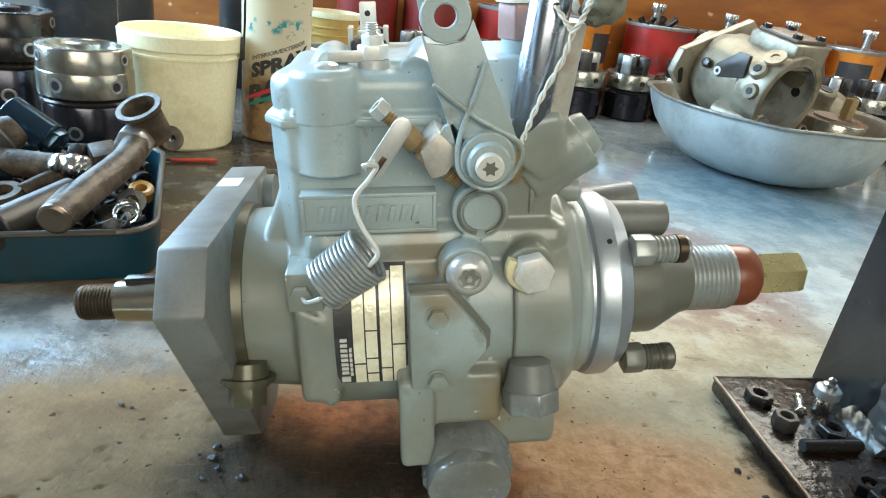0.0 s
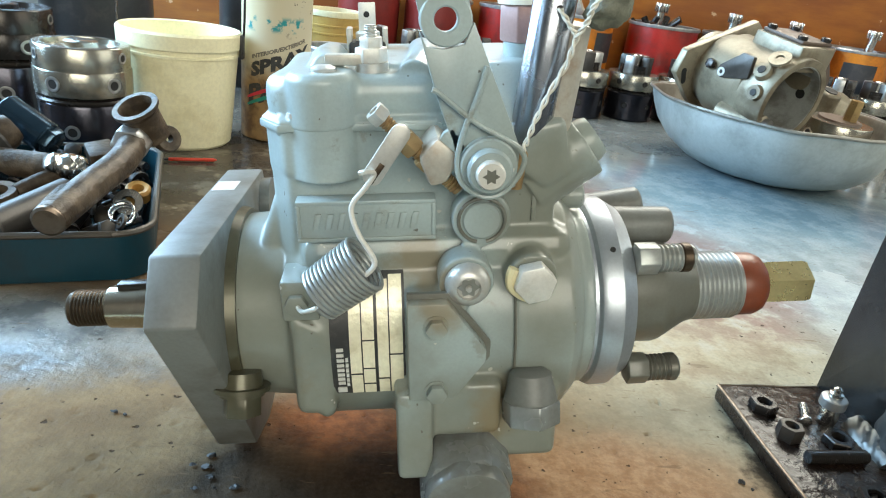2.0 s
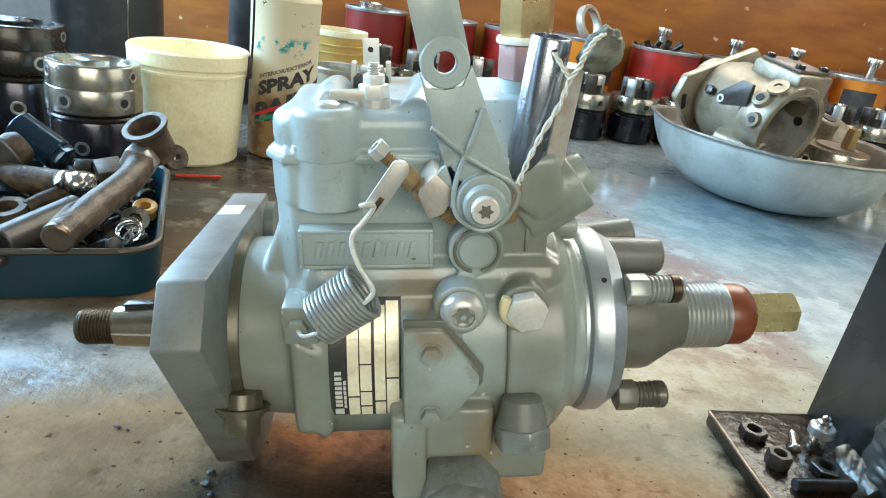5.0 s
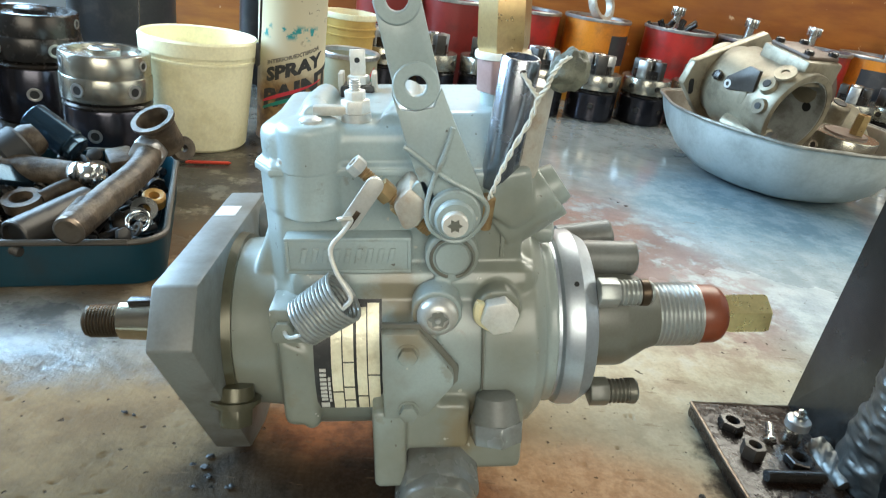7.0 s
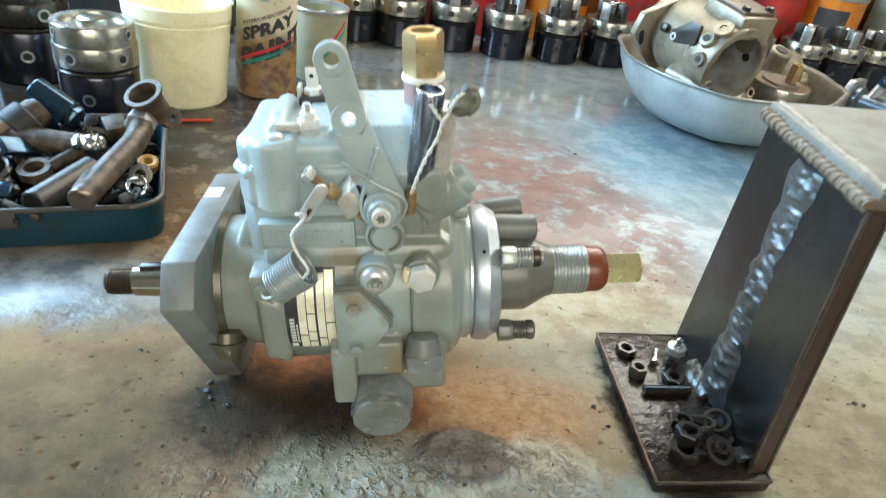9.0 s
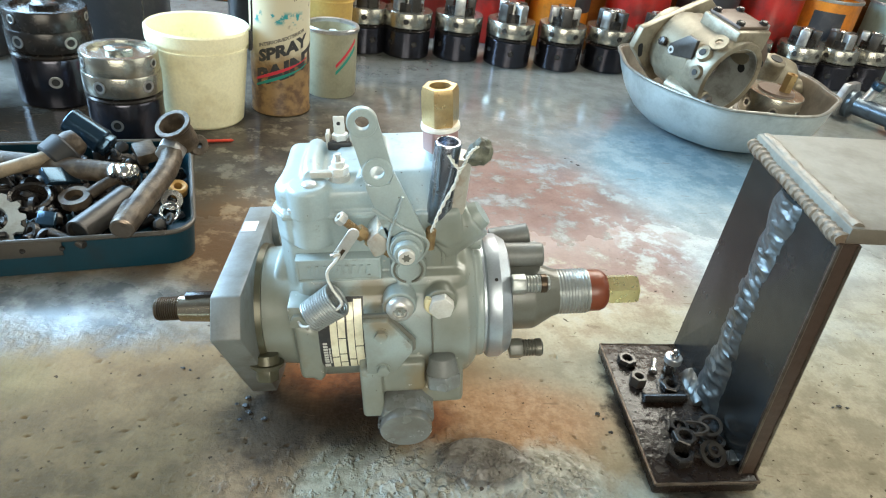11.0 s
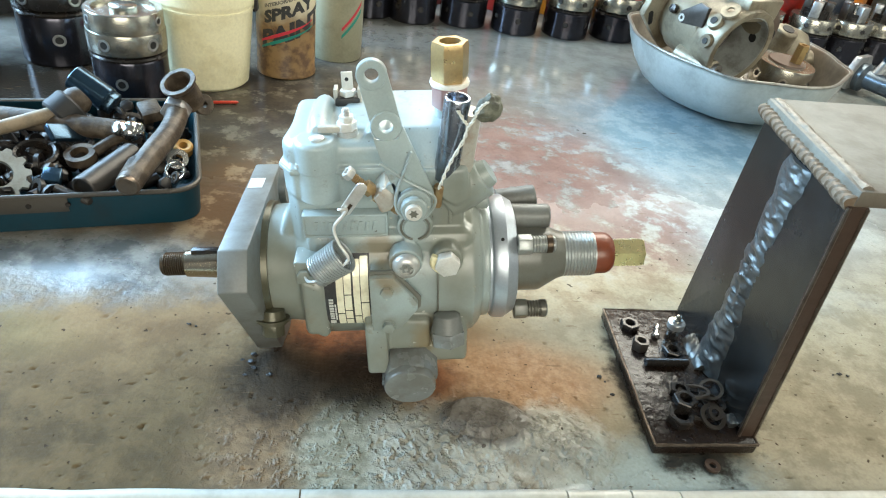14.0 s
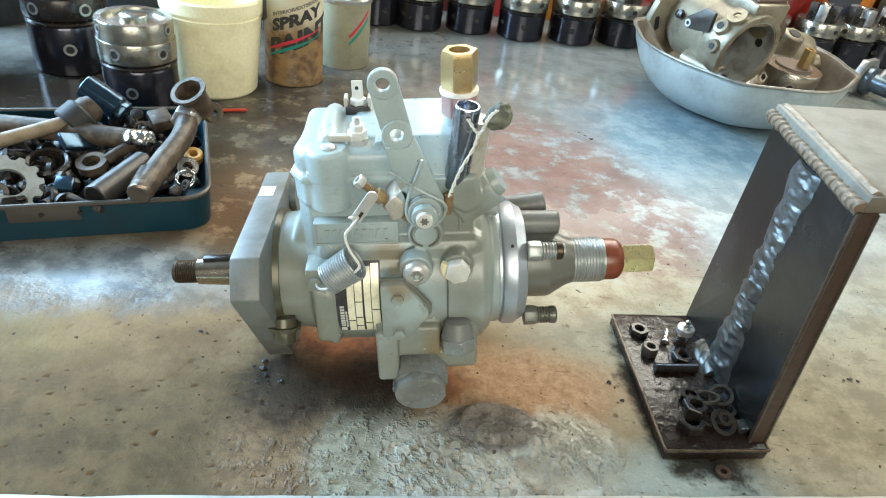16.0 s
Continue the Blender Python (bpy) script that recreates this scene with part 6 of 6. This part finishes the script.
def pump_casting():
    """A stripped pump body with an open bore, lying in the bowl."""
    B, axis = Vector((0.506, 0.798, 0.110)), Vector((-0.38, 0.88, 0.16)).normalized()
    m = along(B, axis) @ Matrix.Scale(1.14, 4)
    t = thing("stripped_pump_body", "stripped oily cast aluminium pump body lying in the bowl", "pump body", m)
    body = hollow([(0.039, 0.0), (0.0455, 0.0), (0.0465, 0.002), (0.0465, 0.030), (0.0445, 0.034), (0.0445, 0.085), (0.041, 0.092), (0.036, 0.115), (0.036, 0.122), (0.02, 0.122), (0.02, 0.100), (0.0385, 0.060), (0.039, 0.058)], 72)
    part("barrel", body, cast_alu, t, "open machined bore")
    # near-black floor stands in for the shade deep in the bore
    part("bore_floor", lathe([(0.0005, 0.062), (0.030, 0.062), (0.039, 0.050), (0.039, 0.066), (0.0005, 0.066)], 48), greasy, t)
    bored = hollow([(0.0378, 0.001), (0.0392, 0.001), (0.0392, 0.050), (0.0378, 0.050)], 64)
    part("bore_lining", bored, bright_bore, t, "bright machined bore lining")
    inv = m.to_3x3().inverted()
    up = inv @ Vector((0, 0, 1))
    up = Vector((up.x, up.y, 0)).normalized()
    side = Vector((-up.y, up.x, 0))
    fr = Matrix((( *side, 0), (*up, 0), (0, 0, 1, 0), (0, 0, 0, 1))).transposed()
    # fr: x = sideways, y = up, z = along the barrel
    part("end_flange", prism([(-0.045, -0.02), (-0.03, -0.045), (0.03, -0.05), (0.055, -0.03), (0.066, 0.018), (0.05, 0.040), (-0.05, 0.040), (-0.064, 0.018)], 0.100, 0.110, 0.002, fr @ Matrix.Rotation(radians(22), 4, "Z")), cast_alu, t, "slotted end flange")
    for s in (-1, 1):
        part("flange_slot", prism([(s * 0.053 + 0.0034 * math.cos(radians(30 * q)), (0.017 if q < 7 else 0.005) + 0.0034 * math.sin(radians(30 * q))) for q in range(12)], 0.0992, 0.0998, 0.0001, fr @ Matrix.Rotation(radians(22), 4, "Z")), dark_hole, t)
    part("top_pad", block(-0.014, 0.040, 0.030, 0.056, 0.006, 0.066, 0.003, m=fr), cast_alu, t)
    pl = part("cover_plate", block(-0.010, 0.038, 0.056, 0.060, 0.012, 0.062, 0.0015, m=fr), brown_plate, t, "brown oxide cover plate with screws")
    for sx in (-0.005, 0.033):
        for sz in (0.018, 0.056):
            part("cover_screw", lathe([(0.002, 0), (0.005, 0), (0.005, 0.003), (0.004, 0.004), (0.002, 0.003)], 18, fr @ along((sx, 0.060, sz), (0, 1, 0))), dark_steel, pl)
    part("boss", lathe([(0.0005, 0), (0.0090, 0), (0.0080, 0.01), (0.0042, 0.0105), (0.0038, 0.006), (0.0005, 0.006)], 28, fr @ along((-0.036, 0.022, 0.018), (-0.8, 0.55, 0))), cast_alu, t)
    part("boss_bore", lathe([(0.0003, 0), (0.0040, 0), (0.0040, 0.0011), (0.0003, 0.0011)], 20, fr @ along((-0.0446, 0.0279, 0.018), (-0.8, 0.55, 0))), dark_hole, t)
    part("boss", lathe([(0.0005, 0), (0.0082, 0), (0.0072, 0.006), (0.0005, 0.006)], 28, fr @ along((-0.0445, 0.006, 0.012), (-1, 0.1, 0))), cast_alu, t)
    part("boss_bore", lathe([(0.0003, 0), (0.0034, 0), (0.0034, 0.0008), (0.0003, 0.0008)], 20, fr @ along((-0.0505, 0.0066, 0.012), (-1, 0.1, 0))), dark_hole, t)
    part("inspection_plate", prism([(0.028, -0.008), (0.060, -0.018), (0.067, -0.014), (0.066, -0.006), (0.044, 0.014), (0.030, 0.014)], 0.0, 0.005, 0.001, fr @ Matrix(((0, 0, -1, -0.0415), (0, 1, 0, 0.022), (1, 0, 0, 0), (0, 0, 0, 1)))), dark_nut, t, "small dark cover plate")
    part("dome_screw", hollow([(0.004, 0), (0.0105, 0), (0.0105, 0.0025), (0.004, 0.0025)], 28, fr @ along((-0.030, 0.040, 0.014), (-0.6, 0.78, 0))), cast_alu, t)
    part("plate_bolt_ring", hollow([(0.0022, 0), (0.0045, 0), (0.0045, 0.0014), (0.0022, 0.0014)], 20, fr @ along((-0.0455, 0.010, 0.061), (-1, 0, 0))), zinc, t)
    part("tab", prism([(0.034, -0.024), (0.040, -0.026), (0.045, -0.022), (0.043, -0.004), (0.036, -0.004)], 0.0, 0.003, 0.0008, fr @ Matrix(((0, 0, -1, -0.0415), (0, 1, 0, 0.022), (1, 0, 0, 0), (0, 0, 0, 1)))), cast_alu, t, "small rounded tab")
    part("side_bolt", hexnut(0.0055, 0.006, fr @ along((-0.043, 0.012, 0.078), (-1, 0.25, 0))), dark_steel, t)
    part("side_boss", lathe([(0.0005, 0), (0.018, 0), (0.018, 0.022), (0.008, 0.023), (0.0005, 0.023)], 36, fr @ along((0.030, 0.022, 0.030), (0.9, 0.4, 0))), cast_alu, t)
    part("side_lug", prism([(0.043, 0.004), (0.052, -0.006), (0.064, 0.004), (0.062, 0.024), (0.046, 0.044), (0.036, 0.038)], 0.010, 0.024, 0.004, fr), brown_plate, t)
    part("lining_port", lathe([(0.0003, 0), (0.0052, 0), (0.0052, 0.0006), (0.0003, 0.0006)], 20, fr @ along((0.0374, 0.004, 0.020), (-1, -0.1, 0))), dark_hole, t)
    part("lug_bore", lathe([(0.0003, 0), (0.0065, 0), (0.0065, 0.0008), (0.0003, 0.0008)], 20, fr @ along((0.052, 0.012, 0.0102), (0, 0, -1))), dark_hole, t)
    return t


pump_casting()
# other castings heaped in the bowl
sl = thing("cast_sleeve", "grey cast sleeve lying in the bowl", "sleeve", along((0.475, 0.790, 0.080), (-0.55, 0.80, 0.10)), "castings in the bowl")
part("body", lathe([(0.0005, 0), (0.011, 0), (0.014, 0.002), (0.014, 0.058), (0.012, 0.06), (0.0005, 0.06)], 32), cast_alu, sl)
part("end_ring", hollow([(0.006, -0.006), (0.0115, -0.006), (0.0115, 0.001), (0.006, 0.001)], 28), tin_metal, sl)
part("end_bore", lathe([(0.0003, -0.004), (0.0061, -0.004), (0.0061, 0.0), (0.0003, 0.0)], 20), dark_hole, sl)
ringhead = thing("ported_ring", "steel ported ring with a brass plug lying in the bowl", "ring", pose(0.598, 0.838, 0.054, 4, 2, 0), "castings in the bowl")
part("band", lathe([(0.0005, 0.0), (0.0390, 0.0), (0.0400, 0.002), (0.0400, 0.036), (0.039, 0.0375), (0.0005, 0.0375)], 56), head_band, ringhead)
part("lip", lathe([(0.0005, -0.004), (0.0440, -0.004), (0.0445, -0.002), (0.0440, 0.0005), (0.0005, 0.0005)], 56), tin_metal, ringhead)
part("brass_plug", hexnut(0.0085, 0.028, pose(0.010, -0.004, 0.037), hole=0.004), brass, ringhead, "brass hexagon plug")
part("dark_top", lathe([(0.0005, 0.037), (0.026, 0.037), (0.025, 0.040), (0.0005, 0.040)], 40), brown_plate, ringhead)
for a in (-112, -50, -170, 10):
    m = Matrix.Rotation(radians(a), 4, "Z") @ along((0.0393, 0, 0.019), X)
    part("port", hollow([(0.0042, 0), (0.0068, 0), (0.0068, 0.0011), (0.0042, 0.0011)], 20, m), steel, ringhead)
    part("bore", lathe([(0.0002, 0), (0.0043, 0), (0.0043, 0.0009), (0.0002, 0.0009)], 18, m), dark_hole, ringhead)
fill = thing("pump_end_casting", "olive grey lumpy casting lying deep in the bowl", "casting", pose(0.64, 0.945, 0.03, 8, 12, 30), "castings in the bowl")
lump = lathe([(0.0005, -0.03), (0.034, -0.03), (0.040, -0.01), (0.040, 0.035), (0.030, 0.05), (0.0005, 0.052)], 40, along((0, 0, 0.03), (0.2, 0.3, 1)))
prism([(-0.055, -0.02), (0.0, -0.032), (0.05, -0.012), (0.046, 0.03), (-0.02, 0.036), (-0.058, 0.014)], 0.028, 0.040, 0.002, None, lump)
lathe([(0.0005, 0.0), (0.017, 0.0), (0.017, 0.034), (0.0005, 0.034)], 28, along((-0.030, -0.004, 0.05), (-0.3, -0.2, 1)), bm=lump)
lathe([(0.0005, 0.0), (0.012, 0.0), (0.012, 0.03), (0.0005, 0.03)], 28, along((0.030, -0.010, 0.04), (0.5, -0.6, 0.6)), bm=lump)
cast(part("body", lump, cast_alu, fill), 0.0028, 3)
part("boss_bore", lathe([(0.0003, 0.0335), (0.009, 0.0335), (0.009, 0.0352), (0.0003, 0.0352)], 24, along((-0.030, -0.004, 0.05), (-0.3, -0.2, 1))), dark_hole, fill)


def feed_pump():
    """A small feed pump lying on the bench beyond the bracket."""
    t = thing("feed_pump", "bluish gunmetal feed pump lying on the bench", "feed pump", pose(0.872, 1.02, 0.0, 0, 0, -58))
    part("barrel", lathe([(0.0005, 0), (0.020, 0), (0.0215, 0.004), (0.0205, 0.012), (0.016, 0.014), (0.016, 0.075), (0.024, 0.080), (0.024, 0.105), (0.0005, 0.108)], 36, along((0.075, 0, 0.0245), (-1, 0, 0.02))), gunmetal, t)
    part("end_nut", hexnut(0.0135, 0.009, along((0.083, 0, 0.0245), (-1, 0, 0)), hole=0.006), tin_metal, t)
    part("flange", prism([(-0.03, 0.0), (0.03, 0.0), (0.036, 0.03), (0.02, 0.055), (-0.02, 0.055), (-0.036, 0.03)], -0.006, 0.006, 0.002, Matrix(((0, 0, 1, -0.02), (1, 0, 0, 0), (0, 1, 0, 0.005), (0, 0, 0, 1)))), tin_metal, t)
    part("union", lathe(thread(0.008, 0.03, 0.002, 0.0007), 24, along((0.01, 0, 0.035), (0.3, 0, 1))), tin_metal, t)
    part("union_cap", hexnut(0.0105, 0.012, along((0.019, 0, 0.062), (0.3, 0, 1))), blue_steel, t)
    return t


feed_pump()


# ---------- tray of scrap ----------
def tray():
    m = pose(-0.1095, 0.456, 0.0, 0, 0, 15)
    t = thing("scrap_tray", "teal enamelled metal tray heaped with greasy scrap parts", "tray", m)
    W, D, H, R = 0.36, 0.188, 0.034, 0.022

    def outline(inset):
        pts = []
        for cx, cy, a0 in ((-R, R, -90), (-R, D - R, 0), (-W + R, D - R, 90), (-W + R, R, 180)):
            for k in range(9):
                a = radians(a0 + 90 * k / 8)
                pts.append((cx + (R - inset) * math.cos(a), cy + (R - inset) * math.sin(a)))
        return pts

    bm = bmesh.new()
    loops = []
    for ins, z in ((0.0035, 0.0), (0.0, 0.002), (-0.0015, H), (0.0018, H), (0.0030, 0.004), (0.0050, 0.003)):
        loops.append([bm.verts.new((x, y, z)) for x, y in outline(ins)])
    for u, v in zip(loops, loops[1:]):
        for i in range(len(u)):
            j = (i + 1) % len(u)
            bm.faces.new((u[i], u[j], v[j], v[i]))
    bm.faces.new(loops[0][::-1])
    bm.faces.new(loops[-1])
    part("pan", bm, teal_paint, t, "chipped teal enamel pan")
    o = outline(-0.0012)
    part("rim", tube([(x, y, H) for x, y in o] + [(o[0][0], o[0][1], H)], 0.0022, 8, steps=1), rusty_rim, t, "rubbed dark rolled rim")
    part("chip", block(-0.152, -0.100, -0.0030, -0.0018, 0.020, 0.0335, 0.0003), rusty_rim, t, "bare chipped patch")
    for x in (-0.128, -0.100):
        part("rivet", lathe([(0.0002, 0), (0.0022, 0), (0.0018, 0.001), (0.0002, 0.0012)], 14, along((x, -0.003, 0.0265), -Y)), dark_steel, t)
    return m


TRAY = tray()


# heap of small greasy bits
rng = random.Random(11)
bm = bmesh.new()
for i in range(620):
    x, y = rng.uniform(-0.345, -0.012), rng.uniform(0.012, 0.176)
    z = 0.009 + 0.019 * rng.random() + 0.008 * math.sin(x * 30) * math.sin(y * 25)
    m = TRAY @ Matrix.Translation((x, y, z)) @ Euler((rng.uniform(0, 6), rng.uniform(0, 6), rng.uniform(0, 6))).to_matrix().to_4x4()
    s = rng.uniform(0.004, 0.0105)
    k = rng.randrange(4)
    if k == 0:
        prism(ngon(6, s), -s * 0.4, s * 0.4, s * 0.12, m, bm)
    elif k == 1:
        lathe([(0.0003, -s), (s * 0.45, -s), (s * 0.5, s), (0.0003, s)], 12, m, bm=bm)
    elif k == 2:
        hollow([(s * 0.55, -s * 0.2), (s, -s * 0.2), (s, s * 0.2), (s * 0.55, s * 0.2)], 14, m, bm)
    else:
        block(-s, s, -s * 0.4, s * 0.4, -s * 0.25, s * 0.25, s * 0.1, bm, m)
solid("scrap_heap", bm, greasy, "greasy heap of small nuts, washers and scrap in the tray", "scrap", kind="stuff")
bm = bmesh.new()
for i in range(60):
    x, y = rng.uniform(-0.345, -0.014), rng.uniform(0.014, 0.174)
    m = TRAY @ Matrix.Translation((x, y, 0.024 + 0.006 * rng.random())) @ Euler((rng.uniform(0, 6), rng.uniform(0, 6), rng.uniform(0, 6))).to_matrix().to_4x4()
    s = rng.uniform(0.003, 0.007)
    if rng.random() < 0.5:
        prism(ngon(6, s), -s * 0.4, s * 0.4, s * 0.12, m, bm)
    else:
        hollow([(s * 0.55, -s * 0.2), (s, -s * 0.2), (s, s * 0.2), (s * 0.55, s * 0.2)], 14, m, bm)
solid("bright_scrap", bm, dark_nut, "greyer small nuts and washers strewn over the heap", "scrap", kind="stuff")


def bar(name, label, cat, p, q, r, material, bore=0.0, end=None, r2=None):
    """A round piece between two places in the tray."""
    p, q = Vector(p), Vector(q)
    ln = (q - p).length
    t = thing(name, label, cat, along(p, q - p), "scrap parts in the tray")
    r2 = r2 or r
    if bore:
        part("body", hollow([(bore, 0), (r - 0.0008, 0), (r, 0.001), (r2, ln - 0.001), (r2 - 0.0008, ln), (bore, ln)], 36), material, t)
        part("bore", lathe([(0.0003, 0.004), (bore * 1.01, 0.004), (bore * 1.01, ln - 0.004), (0.0003, ln - 0.004)], 24), dark_hole, t)
    else:
        part("body", lathe([(0.0003, 0), (r - 0.001, 0), (r, 0.001), (r2, ln - 0.001), (r2 - 0.001, ln), (0.0003, ln)], 32), material, t)
    return t, ln


# large scrap pieces
worn_wood = surface("greasy_wood", (0.24, 0.185, 0.12), (0.10, 0.075, 0.05), 0.5, 0.0, 50, 0.6, 400)
pipe = thing("bent_lever_pipe", "brown steel lever pipe with a welded eye and flared collar", "pipe", pose(0, 0, 0), "scrap parts in the tray")
part("pipe", tube([(-0.1555, 0.428, 0.050), (-0.1495, 0.470, 0.056), (-0.1440, 0.510, 0.061), (-0.1465, 0.545, 0.066)], 0.0098, 24), pipe_brown, pipe)
part("pipe_end", lathe([(0.0003, 0), (0.0098, 0), (0.0094, 0.003), (0.0078, 0.0042), (0.0003, 0.0042)], 28, along((-0.1555, 0.4285, 0.050), (0.02, -1, -0.12))), worn_steel, pipe, "worn bright pipe end")
part("pipe_thread", lathe(thread(0.0101, 0.022, 0.0018, 0.0005), 28, along((-0.1552, 0.433, 0.0507), (0.02, 1, 0.11))), pipe_brown, pipe)
part("eye_nut", hexnut(0.0135, 0.012, along((-0.1480, 0.535, 0.064), (0.08, 1, 0.2))), tin_metal, pipe)
part("flared_collar", hollow([(0.0105, 0.0), (0.0130, 0.0), (0.0135, 0.022), (0.0165, 0.026), (0.0165, 0.0285), (0.0125, 0.0285), (0.0110, 0.024)], 36, along((-0.1385, 0.560, 0.066), (-0.28, -0.42, 0.9))), pipe_brown, pipe)
part("collar_lug", hollow([(0.0030, 0.000), (0.0092, 0.000), (0.0098, 0.001), (0.0098, 0.007), (0.0092, 0.008), (0.0030, 0.008)], 28, along((-0.1312, 0.563, 0.064), (0.6, -0.6, 0.3))), pipe_brown, pipe)
part("collar_bore", lathe([(0.0003, 0.003), (0.0108, 0.003), (0.0108, 0.010), (0.0003, 0.010)], 24, along((-0.1385, 0.560, 0.066), (-0.28, -0.42, 0.9))), dark_hole, pipe)

cross = thing("welded_cross_tube", "dull steel tube with a bright lumpy weld", "tube", pose(0, 0, 0), "scrap parts in the tray")
part("tube", tube([(-0.335, 0.535, 0.046), (-0.25, 0.530, 0.047), (-0.178, 0.526, 0.046)], 0.0098, 20), pipe_brown, cross)
blob = weld([(-0.192, 0.524, 0.049), (-0.170, 0.522, 0.050)], 0.0105, 9, 14)
part("weld_lump", blob, steel, cross, "bright silvery weld lump")

bt, ln = bar("blued_sleeve", "blued steel sleeve leaning on the scrap", "sleeve", (-0.224, 0.582, 0.050), (-0.256, 0.589, 0.068), 0.0128, blue_steel, 0.0095)
part("hex_end", hexnut(0.0118, 0.008, pose(0, 0, -0.007)), blue_steel, bt)
hm = thing("hammer", "small hammer with a pale worn handle lying on scrap", "hammer", pose(0, 0, 0), "scrap parts in the tray")
part("hammer_head", lathe([(0.0003, -0.010), (0.0155, -0.010), (0.0170, -0.008), (0.0170, 0.008), (0.0155, 0.010), (0.0003, 0.010)], 36, along((-0.248, 0.542, 0.054), (0.55, 0.62, 0.45))), dark_hole, hm, "black rubber mallet face")
part("head_cap", lathe([(0.0003, 0.009), (0.0130, 0.009), (0.0130, 0.016), (0.0100, 0.022), (0.0003, 0.0235)], 32, along((-0.248, 0.542, 0.054), (0.55, 0.62, 0.45))), pipe_brown, hm, "domed brown cap")
part("handle", tube([(-0.250, 0.535, 0.056), (-0.290, 0.495, 0.052), (-0.335, 0.455, 0.05)], 0.0062, 14), worn_wood, hm, "worn wooden handle")
ra = thing("bearing_ring", "dark greasy bearing cup in the tray", "ring", pose(-0.257, 0.494, 0.026, 14, 6, 0), "scrap parts in the tray")
part("cup", hollow([(0.0125, 0.0), (0.018, 0.0), (0.0185, 0.010), (0.0165, 0.012), (0.0140, 0.011)], 40), dark_steel, ra)
part("cup_floor", lathe([(0.0003, 0.0), (0.0127, 0.0), (0.0127, 0.002), (0.0003, 0.002)], 28), greasy, ra)
rb = thing("bearing_ring", "worn steel ring with a stalk in the tray", "ring", pose(-0.220, 0.497, 0.030, 12, -4, 0), "scrap parts in the tray")
part("ring", hollow([(0.0075, 0.0), (0.0128, 0.0), (0.0130, 0.008), (0.0078, 0.008)], 36), pipe_brown, rb)
part("stalk", tube([(0.010, 0.006, 0.004), (0.022, 0.020, 0.006), (0.032, 0.030, 0.006)], 0.0052, 12), pipe_brown, rb)
bar("steel_sleeve", "dull grey steel sleeve lying in the tray", "sleeve", (-0.197, 0.440, 0.034), (-0.176, 0.500, 0.038), 0.0115, dark_nut, 0.0092)
solid("nylon_bush", hollow([(0.0040, 0), (0.0085, 0), (0.0088, 0.008), (0.0070, 0.010), (0.0042, 0.009)], 28), yellow_nylon, "yellow-brown nylon bush in the tray", "bush", pose(-0.1435, 0.536, 0.026, 20, 10, 0))
gear = bmesh.new()
rows = []
for z in (0.0, 0.0035):
    for inner in (False, True):
        ring = []
        for i in range(72):
            a = 2 * math.pi * i / 72
            r = 0.0125 if inner else (0.0255 if (i // 3) % 2 else 0.0215)
            ring.append(gear.verts.new((r * math.cos(a), r * math.sin(a), z)))
        rows.append(ring)
for u, v in ((0, 1), (1, 3), (3, 2), (2, 0)):
    for i in range(72):
        j = (i + 1) % 72
        gear.faces.new((rows[u][i], rows[u][j], rows[v][j], rows[v][i]))
solid("toothed_ring", gear, dull_zinc, "pale toothed steel ring lying on the scrap heap", "ring", pose(-0.268, 0.448, 0.036, 30, 20, 15))
solid("block_nut", block(-0.007, 0.007, -0.008, 0.008, 0, 0.010, 0.001), blue_steel, "square bluish steel block in the tray", "block", pose(-0.231, 0.461, 0.026, 16, 8, 12))
solid("bolt_eye", hollow([(0.0045, 0), (0.0095, 0), (0.0095, 0.004), (0.0045, 0.004)], 28), steel, "bright steel ring on the scrap heap", "ring", pose(-0.142, 0.512, 0.030, 50, 20, 0))
solid("spring_clip", tube([(0.008 * math.cos(a), 0.008 * math.sin(a), 0.0006 * a) for a in [i * 0.4 for i in range(38)]], 0.0010, 8, steps=1), steel, "small bright coil spring on the scrap heap", "spring", pose(-0.138, 0.492, 0.028, 40, 0, 0))
stud_bolt((-0.222, 0.446, 0.030), (1, -0.45, -0.05), 0.0036, 0.036, dark_nut, "dark threaded stud lying in the tray", 0.0, "scrap parts in the tray")
solid("block_nut", block(-0.010, 0.010, -0.012, 0.012, 0, 0.012, 0.002), pipe_brown, "flat brown steel block on the heap", "block", pose(-0.188, 0.590, 0.034, 12, -8, 30))
solid("spacer_plate", block(-0.016, 0.016, -0.008, 0.008, 0, 0.006, 0.001), blue_steel, "folded blue steel plate on the heap", "plate", pose(-0.240, 0.514, 0.044, 40, 20, 60))

# pen on the bench
pn = thing("red_pen", "thin red pen lying beside the tub", "pen", along((-0.172, 0.706, 0.0020), (0.97, 0.26, 0)))
part("barrel", lathe([(0.0003, 0), (0.0014, 0), (0.0018, 0.002), (0.0018, 0.042), (0.0003, 0.045)], 18), red_pen, pn)
part("tip", lathe([(0.0003, -0.008), (0.0007, -0.006), (0.0016, 0.0), (0.0003, 0.0)], 14), black_rubber, pn)
